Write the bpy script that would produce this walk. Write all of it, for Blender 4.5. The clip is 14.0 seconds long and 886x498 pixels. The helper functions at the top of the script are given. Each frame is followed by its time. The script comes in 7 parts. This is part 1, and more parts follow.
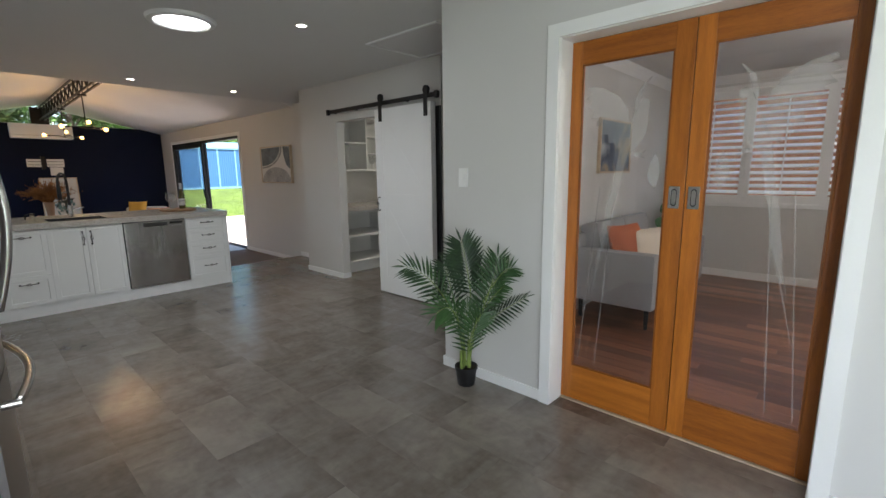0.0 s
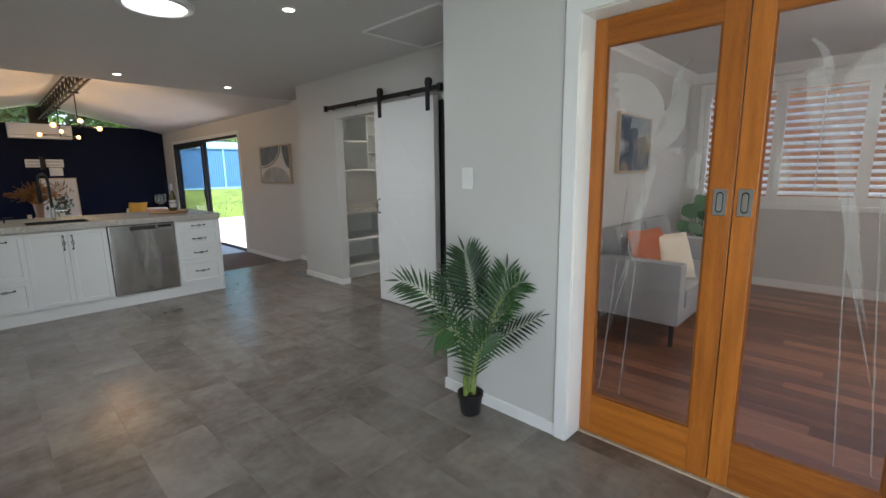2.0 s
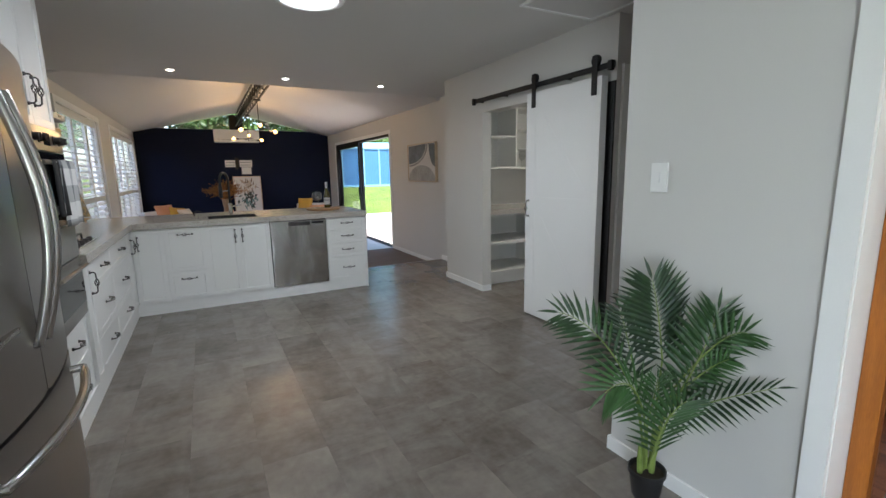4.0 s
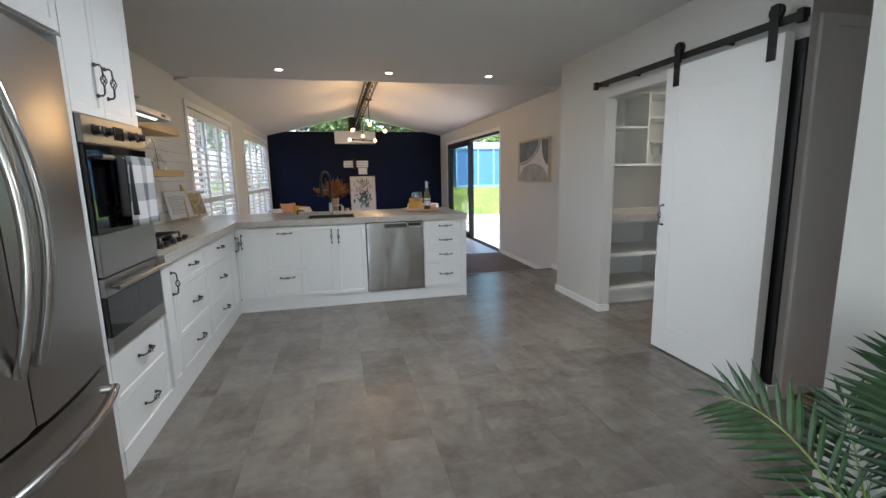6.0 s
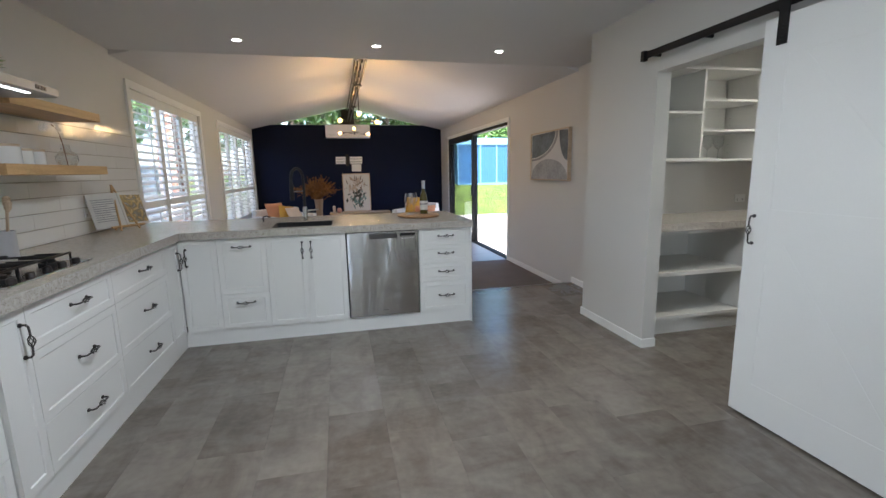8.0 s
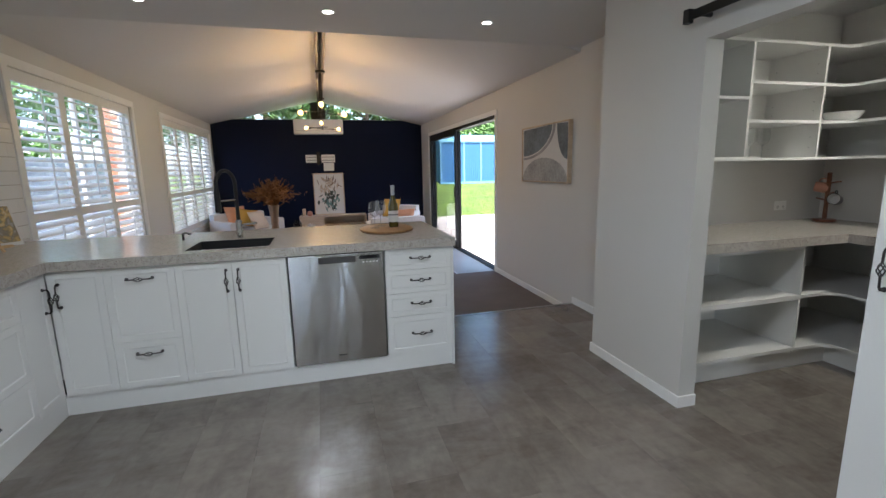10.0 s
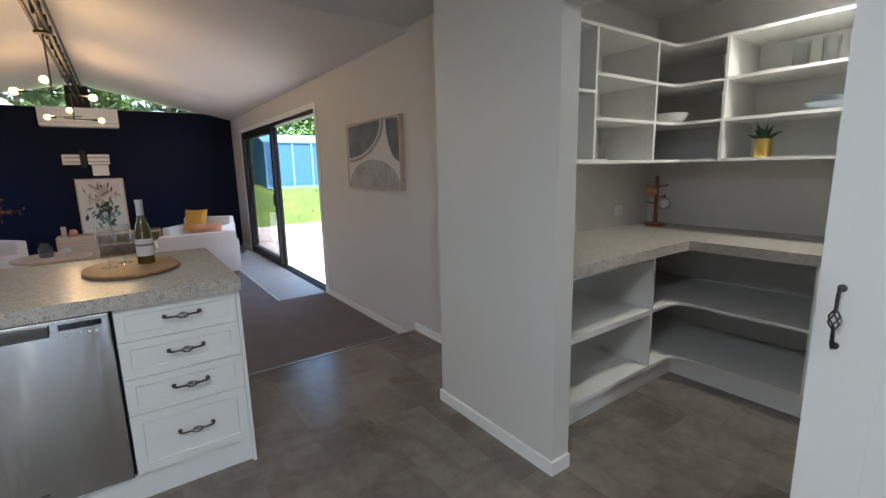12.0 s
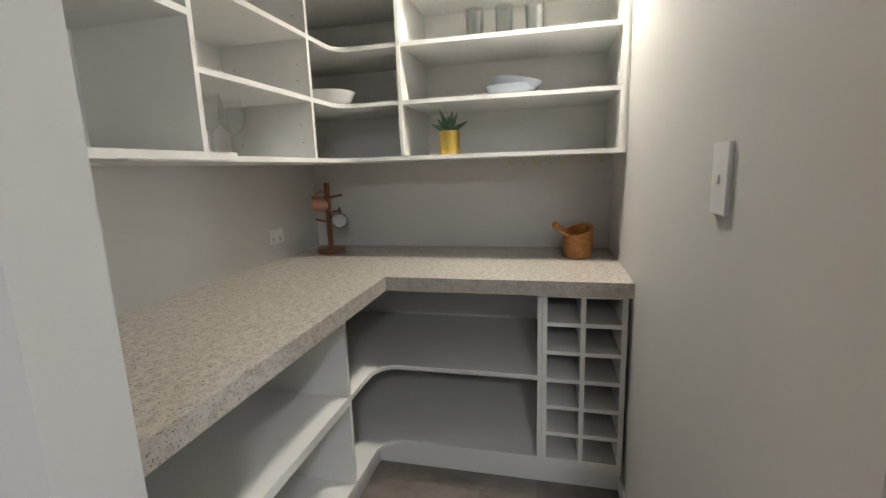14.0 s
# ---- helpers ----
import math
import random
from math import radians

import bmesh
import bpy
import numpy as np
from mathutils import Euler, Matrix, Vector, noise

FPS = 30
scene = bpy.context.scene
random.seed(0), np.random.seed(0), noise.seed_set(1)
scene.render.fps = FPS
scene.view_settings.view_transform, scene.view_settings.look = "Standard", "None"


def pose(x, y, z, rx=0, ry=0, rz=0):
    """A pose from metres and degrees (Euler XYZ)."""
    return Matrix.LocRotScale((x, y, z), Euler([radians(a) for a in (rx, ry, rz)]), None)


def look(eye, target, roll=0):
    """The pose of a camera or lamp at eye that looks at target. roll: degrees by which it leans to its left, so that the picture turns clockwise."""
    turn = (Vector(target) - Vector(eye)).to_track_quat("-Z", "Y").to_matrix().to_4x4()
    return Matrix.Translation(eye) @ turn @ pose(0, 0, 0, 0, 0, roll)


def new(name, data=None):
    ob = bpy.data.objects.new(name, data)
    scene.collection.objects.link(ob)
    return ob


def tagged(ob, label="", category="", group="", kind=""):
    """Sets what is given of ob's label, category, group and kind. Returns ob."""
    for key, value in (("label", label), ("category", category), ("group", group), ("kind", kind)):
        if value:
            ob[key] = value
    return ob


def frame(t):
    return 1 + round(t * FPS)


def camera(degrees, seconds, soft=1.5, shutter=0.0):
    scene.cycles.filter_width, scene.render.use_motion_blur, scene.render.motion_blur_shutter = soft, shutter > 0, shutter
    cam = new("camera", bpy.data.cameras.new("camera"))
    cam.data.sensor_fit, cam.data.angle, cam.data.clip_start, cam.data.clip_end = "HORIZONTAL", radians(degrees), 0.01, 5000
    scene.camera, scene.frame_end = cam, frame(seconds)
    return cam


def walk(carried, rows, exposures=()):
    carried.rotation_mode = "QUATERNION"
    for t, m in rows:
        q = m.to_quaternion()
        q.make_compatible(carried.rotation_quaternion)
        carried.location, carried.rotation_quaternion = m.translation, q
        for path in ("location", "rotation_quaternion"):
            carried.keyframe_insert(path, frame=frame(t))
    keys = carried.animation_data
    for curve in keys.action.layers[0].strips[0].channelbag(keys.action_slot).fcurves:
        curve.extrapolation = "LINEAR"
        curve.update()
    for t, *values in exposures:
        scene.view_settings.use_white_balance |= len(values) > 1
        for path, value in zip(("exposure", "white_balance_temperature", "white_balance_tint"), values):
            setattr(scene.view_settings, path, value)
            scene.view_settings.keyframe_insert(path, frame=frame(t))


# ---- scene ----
cam = camera(90.0, 14.0)
PATH = [
    (0, (0.136, 0.204, 1.353), (1.581, 1.543, 1.01), -0.7),
    (0.5, (0.239, 0.265, 1.349), (1.68, 1.609, 1.006), -0.7),
    (1, (0.336, 0.344, 1.357), (1.77, 1.693, 1.009), -0.7),
    (1.5, (0.395, 0.381, 1.356), (1.82, 1.74, 1.008), -0.8),
    (2, (0.417, 0.411, 1.354), (1.837, 1.776, 1.01), -0.8),
    (2.5, (0.44, 0.474, 1.355), (1.857, 1.842, 1.009), -0.8),
    (3, (0.559, 0.618, 1.36), (1.921, 2.04, 1.011), -0.9),
    (3.5, (0.66, 0.768, 1.37), (1.842, 2.344, 1.023), -0.9),
    (4, (0.684, 0.851, 1.353), (1.609, 2.591, 1.01), -1.0),
    (4.2, (0.692, 0.889, 1.353), (1.534, 2.671, 1.012), -0.7),
    (6.3, (1.029, 1.442, 1.328), (1.471, 3.364, 0.992), -1.2),
    (6.5, (1.035, 1.535, 1.345), (1.487, 3.452, 1.0), -1.1),
    (7, (1.094, 1.753, 1.323), (1.54, 3.673, 0.985), -1.1),
    (7.5, (1.17, 2.049, 1.324), (1.61, 3.971, 0.989), -1.1),
    (8, (1.232, 2.24, 1.334), (1.678, 4.159, 0.99), -1.1),
    (8.2, (1.228, 2.332, 1.339), (1.695, 4.246, 0.998), -1.0),
    (10.3, (1.586, 3.241, 1.369), (2.121, 5.135, 1.011), -1.3),
    (10.5, (1.64, 3.351, 1.37), (2.203, 5.236, 1.014), -1.3),
    (11, (1.768, 3.502, 1.354), (2.381, 5.373, 1.003), -1.3),
    (11.5, (1.882, 3.69, 1.371), (2.673, 5.492, 1.014), -1.2),
    (12, (1.972, 3.803, 1.374), (3.115, 5.404, 1.015), -1.3),
    (12.5, (2.228, 4.019, 1.385), (3.781, 5.224, 1.016), -1.6),
    (13, (2.847, 4.388, 1.359), (4.747, 4.892, 0.991), -1.9),
    (13.5, (3.005, 4.423, 1.353), (4.911, 4.9, 0.983), -1.9),
    (14, (3.057, 4.432, 1.34), (4.969, 4.895, 0.979), -1.9),
]
walk(cam, [(t, look(eye, target, roll)) for t, eye, target, roll in PATH], [(0.0, 1.95, 6300, 10), (2.5, 2.12, 6100, 9), (4.0, 2.24, 6050, 9), (6.5, 2.43, 6000, 9), (8.0, 2.42, 5950, 9), (11.0, 2.25, 5900, 9), (12.5, 2.3, 6000, 9), (13.0, 2.65, 6350, 11), (14.0, 2.75, 6250, 11)])

# ---- world and large lights ----
world = bpy.data.worlds.new("sky")
scene.world = world
world.use_nodes = True
wn = world.node_tree.nodes
sky = wn.new("ShaderNodeTexSky")
sky.sky_type = "NISHITA"
sky.sun_disc = False
sky.sun_elevation, sky.sun_rotation = radians(60), radians(180)
sky.air_density, sky.dust_density = 1.0, 2.0
world.node_tree.links.new(sky.outputs[0], wn["Background"].inputs[0])
wn["Background"].inputs[1].default_value = 0.15

sun = new("sun", bpy.data.lights.new("sun", "SUN"))
sun.data.energy, sun.data.angle, sun.data.color = 4.2, radians(6), (1.0, 0.95, 0.88)
sun.matrix_world = look((0, 0, 0), (0.0, 0.92, -1.6))


def lamp(name, kind, at, target, watts, color=(1, 1, 1), size=0.1, spot=None):
    ob = new(name, bpy.data.lights.new(name, kind))
    ob.data.energy, ob.data.color = watts, color
    if kind == "AREA":
        ob.data.shape, ob.data.size = "DISK", size
    else:
        ob.data.shadow_soft_size = size
    if spot:
        ob.data.spot_size, ob.data.spot_blend = radians(spot), 0.8
    ob.matrix_world = look(at, target)
    return ob


YS = -2.5            # near wall
SKYLIGHT = (1.37, 3.855)
# first four are ceiling downlights; last two are added fill without a fixture
DOWN_AND_FILL = [(0.487, 6.435), (1.633, 6.435), (2.789, 6.435), (2.03, 3.37), (1.15, 0.7), (1.15, -1.4)]
PANTRY_LIGHT = (4.72, 4.50)
lamp("skylight_lamp", "AREA", (*SKYLIGHT, 2.405), (*SKYLIGHT, 0), 6.5, (0.95, 0.98, 1.0), 0.33)
for px, py in DOWN_AND_FILL:
    lamp("down_or_fill_lamp", "SPOT", (px, py, 2.425), (px, py, 0), 1.3, (1.0, 0.96, 0.90), 0.035, 130)
lamp("pantry_lamp", "SPOT", (*PANTRY_LIGHT, 2.425), (*PANTRY_LIGHT, 0), 15, (1.0, 0.92, 0.78), 0.08, 165)
lamp("living_lamp", "POINT", (4.3, -0.4, 2.2), (4.3, -0.4, 0), 10, (1.0, 0.94, 0.87), 0.12)
# added fill light in an assumed, unseen side door behind the start of the walk
day = lamp("side_fill_lamp", "AREA", (-0.63, -1.05, 1.07), (10, -1.05, 1.07), 17, (0.92, 0.97, 1.0), 1.3)
day.data.shape, day.data.size, day.data.size_y = "RECTANGLE", 1.2, 2.0

# ---- materials ----


def nodes_of(m):
    m.use_nodes = True
    return m.node_tree.nodes, m.node_tree.links, m.node_tree.nodes["Principled BSDF"]


def mat(name, col, rough=0.5, metal=0.0, var=0.1, scale=2.5, fine=70.0, bump=0.0, stretch=(1, 1, 1), coat=0.0, piece=0.0, tint=None, spec=0.5):
    """A surface with slow and fine variation of colour, gloss and relief. piece: how far separate pieces differ."""
    m = bpy.data.materials.new(name)
    n, l, p = nodes_of(m)
    geo = n.new("ShaderNodeNewGeometry")
    mp = n.new("ShaderNodeMapping")
    mp.inputs["Scale"].default_value = stretch
    l.new(geo.outputs["Position"], mp.inputs["Vector"])
    vec = mp.outputs["Vector"]
    info = n.new("ShaderNodeObjectInfo")
    if piece:
        add = n.new("ShaderNodeVectorMath")
        add.operation = "MULTIPLY_ADD"
        add.inputs[1].default_value = (37, 53, 11)
        l.new(info.outputs["Random"], add.inputs[0])
        l.new(vec, add.inputs[2])
        vec = add.outputs[0]
    a, b = n.new("ShaderNodeTexNoise"), n.new("ShaderNodeTexNoise")
    a.inputs["Scale"].default_value, a.inputs["Detail"].default_value = scale, 6
    b.inputs["Scale"].default_value, b.inputs["Detail"].default_value = fine, 3
    l.new(vec, a.inputs["Vector"])
    l.new(vec, b.inputs["Vector"])
    mixf = n.new("ShaderNodeMath")
    mixf.operation = "MULTIPLY_ADD"
    mixf.inputs[1].default_value = 0.35
    l.new(b.outputs["Fac"], mixf.inputs[0])
    sc = n.new("ShaderNodeMath")
    sc.operation = "MULTIPLY"
    sc.inputs[1].default_value = 0.65
    l.new(a.outputs["Fac"], sc.inputs[0])
    l.new(sc.outputs[0], mixf.inputs[2])
    f = mixf.outputs[0]
    if piece:
        pm = n.new("ShaderNodeMath")
        pm.operation = "MULTIPLY_ADD"
        pm.inputs[1].default_value = piece
        l.new(info.outputs["Random"], pm.inputs[0])
        l.new(f, pm.inputs[2])
        pf = n.new("ShaderNodeMath")
        pf.operation = "SUBTRACT"
        pf.inputs[1].default_value = piece / 2
        l.new(pm.outputs[0], pf.inputs[0])
        f = pf.outputs[0]
    ramp = n.new("ShaderNodeValToRGB")
    lo = [c * (1 - var) for c in col]
    hi = [min(1, c * (1 + var)) for c in (tint or col)]
    ramp.color_ramp.elements[0].position, ramp.color_ramp.elements[1].position = 0.25, 0.75
    ramp.color_ramp.elements[0].color, ramp.color_ramp.elements[1].color = (*lo, 1), (*hi, 1)
    l.new(f, ramp.inputs["Fac"])
    l.new(ramp.outputs["Color"], p.inputs["Base Color"])
    rr = n.new("ShaderNodeMapRange")
    rr.inputs["To Min"].default_value, rr.inputs["To Max"].default_value = max(0.02, rough * 0.85), min(1, rough * 1.15)
    l.new(a.outputs["Fac"], rr.inputs["Value"])
    l.new(rr.outputs[0], p.inputs["Roughness"])
    p.inputs["Metallic"].default_value = metal
    p.inputs["Specular IOR Level"].default_value = spec
    p.inputs["Coat Weight"].default_value = coat
    p.inputs["Coat Roughness"].default_value = 0.12
    if bump:
        bp = n.new("ShaderNodeBump")
        bp.inputs["Strength"].default_value, bp.inputs["Distance"].default_value = 0.5, bump
        l.new(f, bp.inputs["Height"])
        l.new(bp.outputs["Normal"], p.inputs["Normal"])
    return m


def glow(name, col, strength):
    m = bpy.data.materials.new(name)
    n, l, p = nodes_of(m)
    p.inputs["Base Color"].default_value = (*col, 1)
    p.inputs["Emission Color"].default_value = (*col, 1)
    p.inputs["Emission Strength"].default_value = strength
    return m


def glass(name, col=(1, 1, 1), rough=0.0, edge=0.75, power=4.0, face=0.045):
    """Clear thin glass: passes light straight, mirrors by its Fresnel gloss."""
    m = bpy.data.materials.new(name)
    n, l, p = nodes_of(m)
    tr, gl, lw, mx = n.new("ShaderNodeBsdfTransparent"), n.new("ShaderNodeBsdfGlossy"), n.new("ShaderNodeLayerWeight"), n.new("ShaderNodeMixShader")
    tr.inputs[0].default_value = (*col, 1)
    gl.inputs["Roughness"].default_value = rough
    pw, ad = n.new("ShaderNodeMath"), n.new("ShaderNodeMath")
    pw.operation, ad.operation = "POWER", "MULTIPLY_ADD"
    lw.inputs["Blend"].default_value, pw.inputs[1].default_value, ad.inputs[1].default_value, ad.inputs[2].default_value = 0.5, power, edge, face
    l.new(lw.outputs["Facing"], pw.inputs[0])
    l.new(pw.outputs[0], ad.inputs[0])
    l.new(ad.outputs[0], mx.inputs[0])
    l.new(tr.outputs[0], mx.inputs[1])
    l.new(gl.outputs[0], mx.inputs[2])
    l.new(mx.outputs[0], n["Material Output"].inputs["Surface"])
    return m


def etched(name):
    m = bpy.data.materials.new(name)
    n, l, p = nodes_of(m)
    tr, df, mx = n.new("ShaderNodeBsdfTransparent"), n.new("ShaderNodeBsdfDiffuse"), n.new("ShaderNodeMixShader")
    df.inputs[0].default_value = (0.62, 0.62, 0.6, 1)
    mx.inputs[0].default_value = 0.13
    l.new(tr.outputs[0], mx.inputs[1])
    l.new(df.outputs[0], mx.inputs[2])
    l.new(mx.outputs[0], n["Material Output"].inputs["Surface"])
    return m


def wood(name, dark, light, rough=0.35, grain=(1, 1, 1), scale=6.0, piece=0.0, coat=0.0):
    """Grained timber; the grain runs along the axis that is least scaled."""
    m = mat(name, dark, rough, 0, 0.12, scale, scale * 14, 0.0006, grain, coat, piece, light)
    return m


def speckled(name, base, dots, rough=0.35):
    m = mat(name, base, rough, 0, 0.1, 4, 120, 0.0004)
    n, l, p = nodes_of(m)
    ramp = n["Color Ramp"]
    geo = n["Geometry"]
    v = n.new("ShaderNodeTexNoise")
    v.inputs["Scale"].default_value, v.inputs["Detail"].default_value = 190, 2
    l.new(geo.outputs["Position"], v.inputs["Vector"])
    v2 = n.new("ShaderNodeTexNoise")
    v2.inputs["Scale"].default_value, v2.inputs["Detail"].default_value = 45, 4
    l.new(geo.outputs["Position"], v2.inputs["Vector"])
    cr = n.new("ShaderNodeValToRGB")
    cr.color_ramp.elements[0].position, cr.color_ramp.elements[1].position = 0.36, 0.40
    l.new(v.outputs["Fac"], cr.inputs["Fac"])
    cr2 = n.new("ShaderNodeValToRGB")
    cr2.color_ramp.elements[0].position, cr2.color_ramp.elements[1].position = 0.36, 0.6
    cr2.color_ramp.elements[0].color = (*[c * 0.86 for c in base], 1)
    cr2.color_ramp.elements[1].color = (*[min(1, c * 1.07) for c in base], 1)
    l.new(v2.outputs["Fac"], cr2.inputs["Fac"])
    mx = n.new("ShaderNodeMix")
    mx.data_type = "RGBA"
    mx.inputs["A"].default_value = (*dots, 1)
    l.new(cr.outputs["Color"], mx.inputs["Factor"])
    l.new(cr2.outputs["Color"], mx.inputs["B"])
    l.new(mx.outputs["Result"], p.inputs["Base Color"])
    return m


def stone_tile(name):
    """Stone-look vinyl: cloudy grey-brown with paler veins and scuffs, each tile its own cut."""
    m = mat(name, (0.112, 0.092, 0.076), 0.25, 0, 0.14, 2.4, 22, 0.0002, (1, 1, 1), 0, 0.24, (0.205, 0.177, 0.152), 0.7)
    n, l, p = nodes_of(m)
    vec = n["Vector Math"].outputs[0]
    base = n["Color Ramp"].outputs["Color"]
    for stretch, scale, stops, tone in (((0.9, 2.6, 1), 1.7, ((0.42, 0.0), (0.60, 0.36), (0.80, 0.06)), (0.26, 0.235, 0.205)), ((2.2, 0.8, 1), 2.6, ((0.44, 0.0), (0.66, 0.36), (0.85, 0.25)), (0.066, 0.054, 0.045))):
        w = n.new("ShaderNodeTexNoise")
        w.inputs["Scale"].default_value, w.inputs["Detail"].default_value, w.inputs["Distortion"].default_value = scale, 6, 0.6
        w.inputs["Roughness"].default_value = 0.62
        along = n.new("ShaderNodeMapping")
        along.inputs["Scale"].default_value = stretch
        l.new(vec, along.inputs["Vector"])
        l.new(along.outputs["Vector"], w.inputs["Vector"])
        cr = n.new("ShaderNodeValToRGB")
        for i, (pos, v) in enumerate(stops):
            e = cr.color_ramp.elements[i] if i < 2 else cr.color_ramp.elements.new(pos)
            e.position, e.color = pos, (v, v, v, 1)
        l.new(w.outputs["Fac"], cr.inputs["Fac"])
        mx = n.new("ShaderNodeMix")
        mx.data_type = "RGBA"
        mx.inputs["B"].default_value = (*tone, 1)
        l.new(cr.outputs["Color"], mx.inputs["Factor"])
        l.new(base, mx.inputs["A"])
        base = mx.outputs["Result"]
    l.new(base, p.inputs["Base Color"])
    return m


def artwork(name, colours, scale=3.0, distort=2.0):
    """A painted picture: soft fields of a few colours."""
    m = bpy.data.materials.new(name)
    n, l, p = nodes_of(m)
    geo, a, cr = n.new("ShaderNodeNewGeometry"), n.new("ShaderNodeTexNoise"), n.new("ShaderNodeValToRGB")
    a.inputs["Scale"].default_value, a.inputs["Distortion"].default_value, a.inputs["Detail"].default_value = scale, distort, 5
    l.new(geo.outputs["Position"], a.inputs["Vector"])
    l.new(a.outputs["Fac"], cr.inputs["Fac"])
    for i, c in enumerate(colours):
        pos = 0.3 + 0.4 * i / (len(colours) - 1)
        e = cr.color_ramp.elements[i] if i < 2 else cr.color_ramp.elements.new(pos)
        e.position, e.color = pos, (*c, 1)
    l.new(cr.outputs["Color"], p.inputs["Base Color"])
    p.inputs["Roughness"].default_value = 0.7
    return m


WALL = mat("greige wall paint", (0.60, 0.59, 0.57), 0.55, 0, 0.03, 1.2, 220, 0.0003)
CEIL = mat("ceiling paint", (0.68, 0.67, 0.66), 0.75, 0, 0.03, 1.0, 180, 0.0002)
TRIM = mat("white gloss trim", (0.80, 0.80, 0.79), 0.3, 0, 0.03, 3, 160, 0.0002)
CAB = mat("white satin cabinet", (0.78, 0.78, 0.77), 0.32, 0, 0.025, 2, 140, 0.0001)
MELA = mat("white melamine", (0.74, 0.735, 0.71), 0.4, 0, 0.03, 3, 200, 0.0001)
NAVY = mat("navy wall paint", (0.003, 0.0075, 0.028), 0.7, 0, 0.08, 1.2, 220, 0.0003, spec=0.18)
TILE = stone_tile("grey stone vinyl tile")
GROUT = mat("dark joint", (0.095, 0.084, 0.074), 0.8, 0, 0.2)
CARPET = mat("brown carpet", (0.155, 0.134, 0.127), 0.95, 0, 0.2, 5, 420, 0.004)
PALETILE = mat("pale grey floor tile", (0.40, 0.40, 0.39), 0.35, 0, 0.12, 3, 60, 0.0004, piece=0.2)
PLANK = wood("red-brown hardwood boards", (0.14, 0.048, 0.024), (0.30, 0.12, 0.058), 0.3, (9, 0.8, 9), 3, 0.7, 0.15)
DOORWOOD = wood("varnished honey timber", (0.22, 0.060, 0.006), (0.43, 0.140, 0.016), 0.36, (14, 14, 1.1), 2.2, 0.25, 0.12)
DOORWOODH = wood("varnished honey timber rail", (0.22, 0.060, 0.006), (0.43, 0.140, 0.016), 0.36, (14, 1.1, 14), 2.2, 0.25, 0.12)
BEADWOOD = wood("darker varnished bead", (0.12, 0.032, 0.004), (0.24, 0.075, 0.009), 0.36, (14, 14, 1.1), 2.2, 0.25, 0.12)
OAK = wood("oiled oak", (0.40, 0.24, 0.10), (0.60, 0.39, 0.19), 0.45, (16, 1.2, 16), 2.5)
PALEWOOD = wood("pale oak veneer", (0.45, 0.34, 0.23), (0.58, 0.46, 0.33), 0.5, (1.2, 14, 14), 2.5)
DARKWOOD = wood("red-brown turned wood", (0.11, 0.035, 0.015), (0.22, 0.08, 0.035), 0.4, (10, 10, 1.5), 4)
OLIVEWOOD = wood("figured olive wood", (0.22, 0.075, 0.018), (0.48, 0.21, 0.06), 0.35, (6, 6, 14), 5)
GLASS = glass("clear glass")
GLASSWARE = glass("drinking glass", (0.93, 0.94, 0.94), 0.0, 0.9, 1.8, 0.09)
ETCH = etched("etched glass")
STEEL = mat("brushed stainless steel", (0.50, 0.49, 0.48), 0.2, 1, 0.05, 3, 30, 0.0, (14, 14, 0.3))
WAVYSTEEL = mat("brushed stainless front", (0.50, 0.49, 0.48), 0.19, 1, 0.04, 1.3, 2.6, 0.03, (2.6, 2.6, 0.5))
HOODSTEEL = mat("satin grey steel", (0.46, 0.47, 0.48), 0.42, 0.6, 0.05, 3, 60)
STEELH = mat("brushed stainless steel, sideways grain", (0.36, 0.345, 0.33), 0.3, 1, 0.06, 3, 50, 0.0, (1, 60, 1))
CHROME = mat("chrome", (0.75, 0.75, 0.76), 0.09, 1, 0.02)
IRON = mat("dark pewter", (0.09, 0.085, 0.085), 0.36, 1, 0.25, 20, 300)
BLACK = mat("matt black metal", (0.012, 0.012, 0.013), 0.5, 0.3, 0.2, 6, 200)
FLATBLACK = mat("flat black", (0.008, 0.008, 0.009), 0.6, 0, 0.1)
DARKGLASS = mat("black glass", (0.006, 0.006, 0.007), 0.04, 0, 0.05)
SINK = mat("black granite sink", (0.008, 0.008, 0.009), 0.75, 0, 0.2, 10, 300)
BENCH = speckled("pale speckled benchtop", (0.47, 0.437, 0.395), (0.21, 0.17, 0.14), 0.24)
WTILE = mat("glazed white tile", (0.78, 0.77, 0.75), 0.12, 0, 0.03, 5, 30, 0.0006, piece=0.25)
PLASTIC = mat("white plastic", (0.78, 0.78, 0.77), 0.32, 0, 0.02)
POT = mat("black plastic pot", (0.012, 0.012, 0.013), 0.45, 0, 0.15, 8)
SOIL = mat("soil", (0.03, 0.022, 0.016), 0.95, 0, 0.4, 30, 200, 0.004)
LEAF = mat("palm leaf", (0.014, 0.044, 0.013), 0.42, 0, 0.35, 5, 40, piece=0.6, tint=(0.036, 0.092, 0.024))
STALK = mat("palm stalk", (0.17, 0.26, 0.055), 0.45, 0, 0.25, 12, 60, tint=(0.26, 0.33, 0.09))
GREYFAB = mat("light grey fabric", (0.34, 0.335, 0.335), 0.9, 0, 0.12, 4, 500, 0.0015)
WHITEFAB = mat("off-white boucle", (0.68, 0.65, 0.61), 0.95, 0, 0.08, 5, 260, 0.004)
RUST = mat("rust velvet", (0.42, 0.105, 0.03), 0.75, 0, 0.15, 4, 300, 0.001)
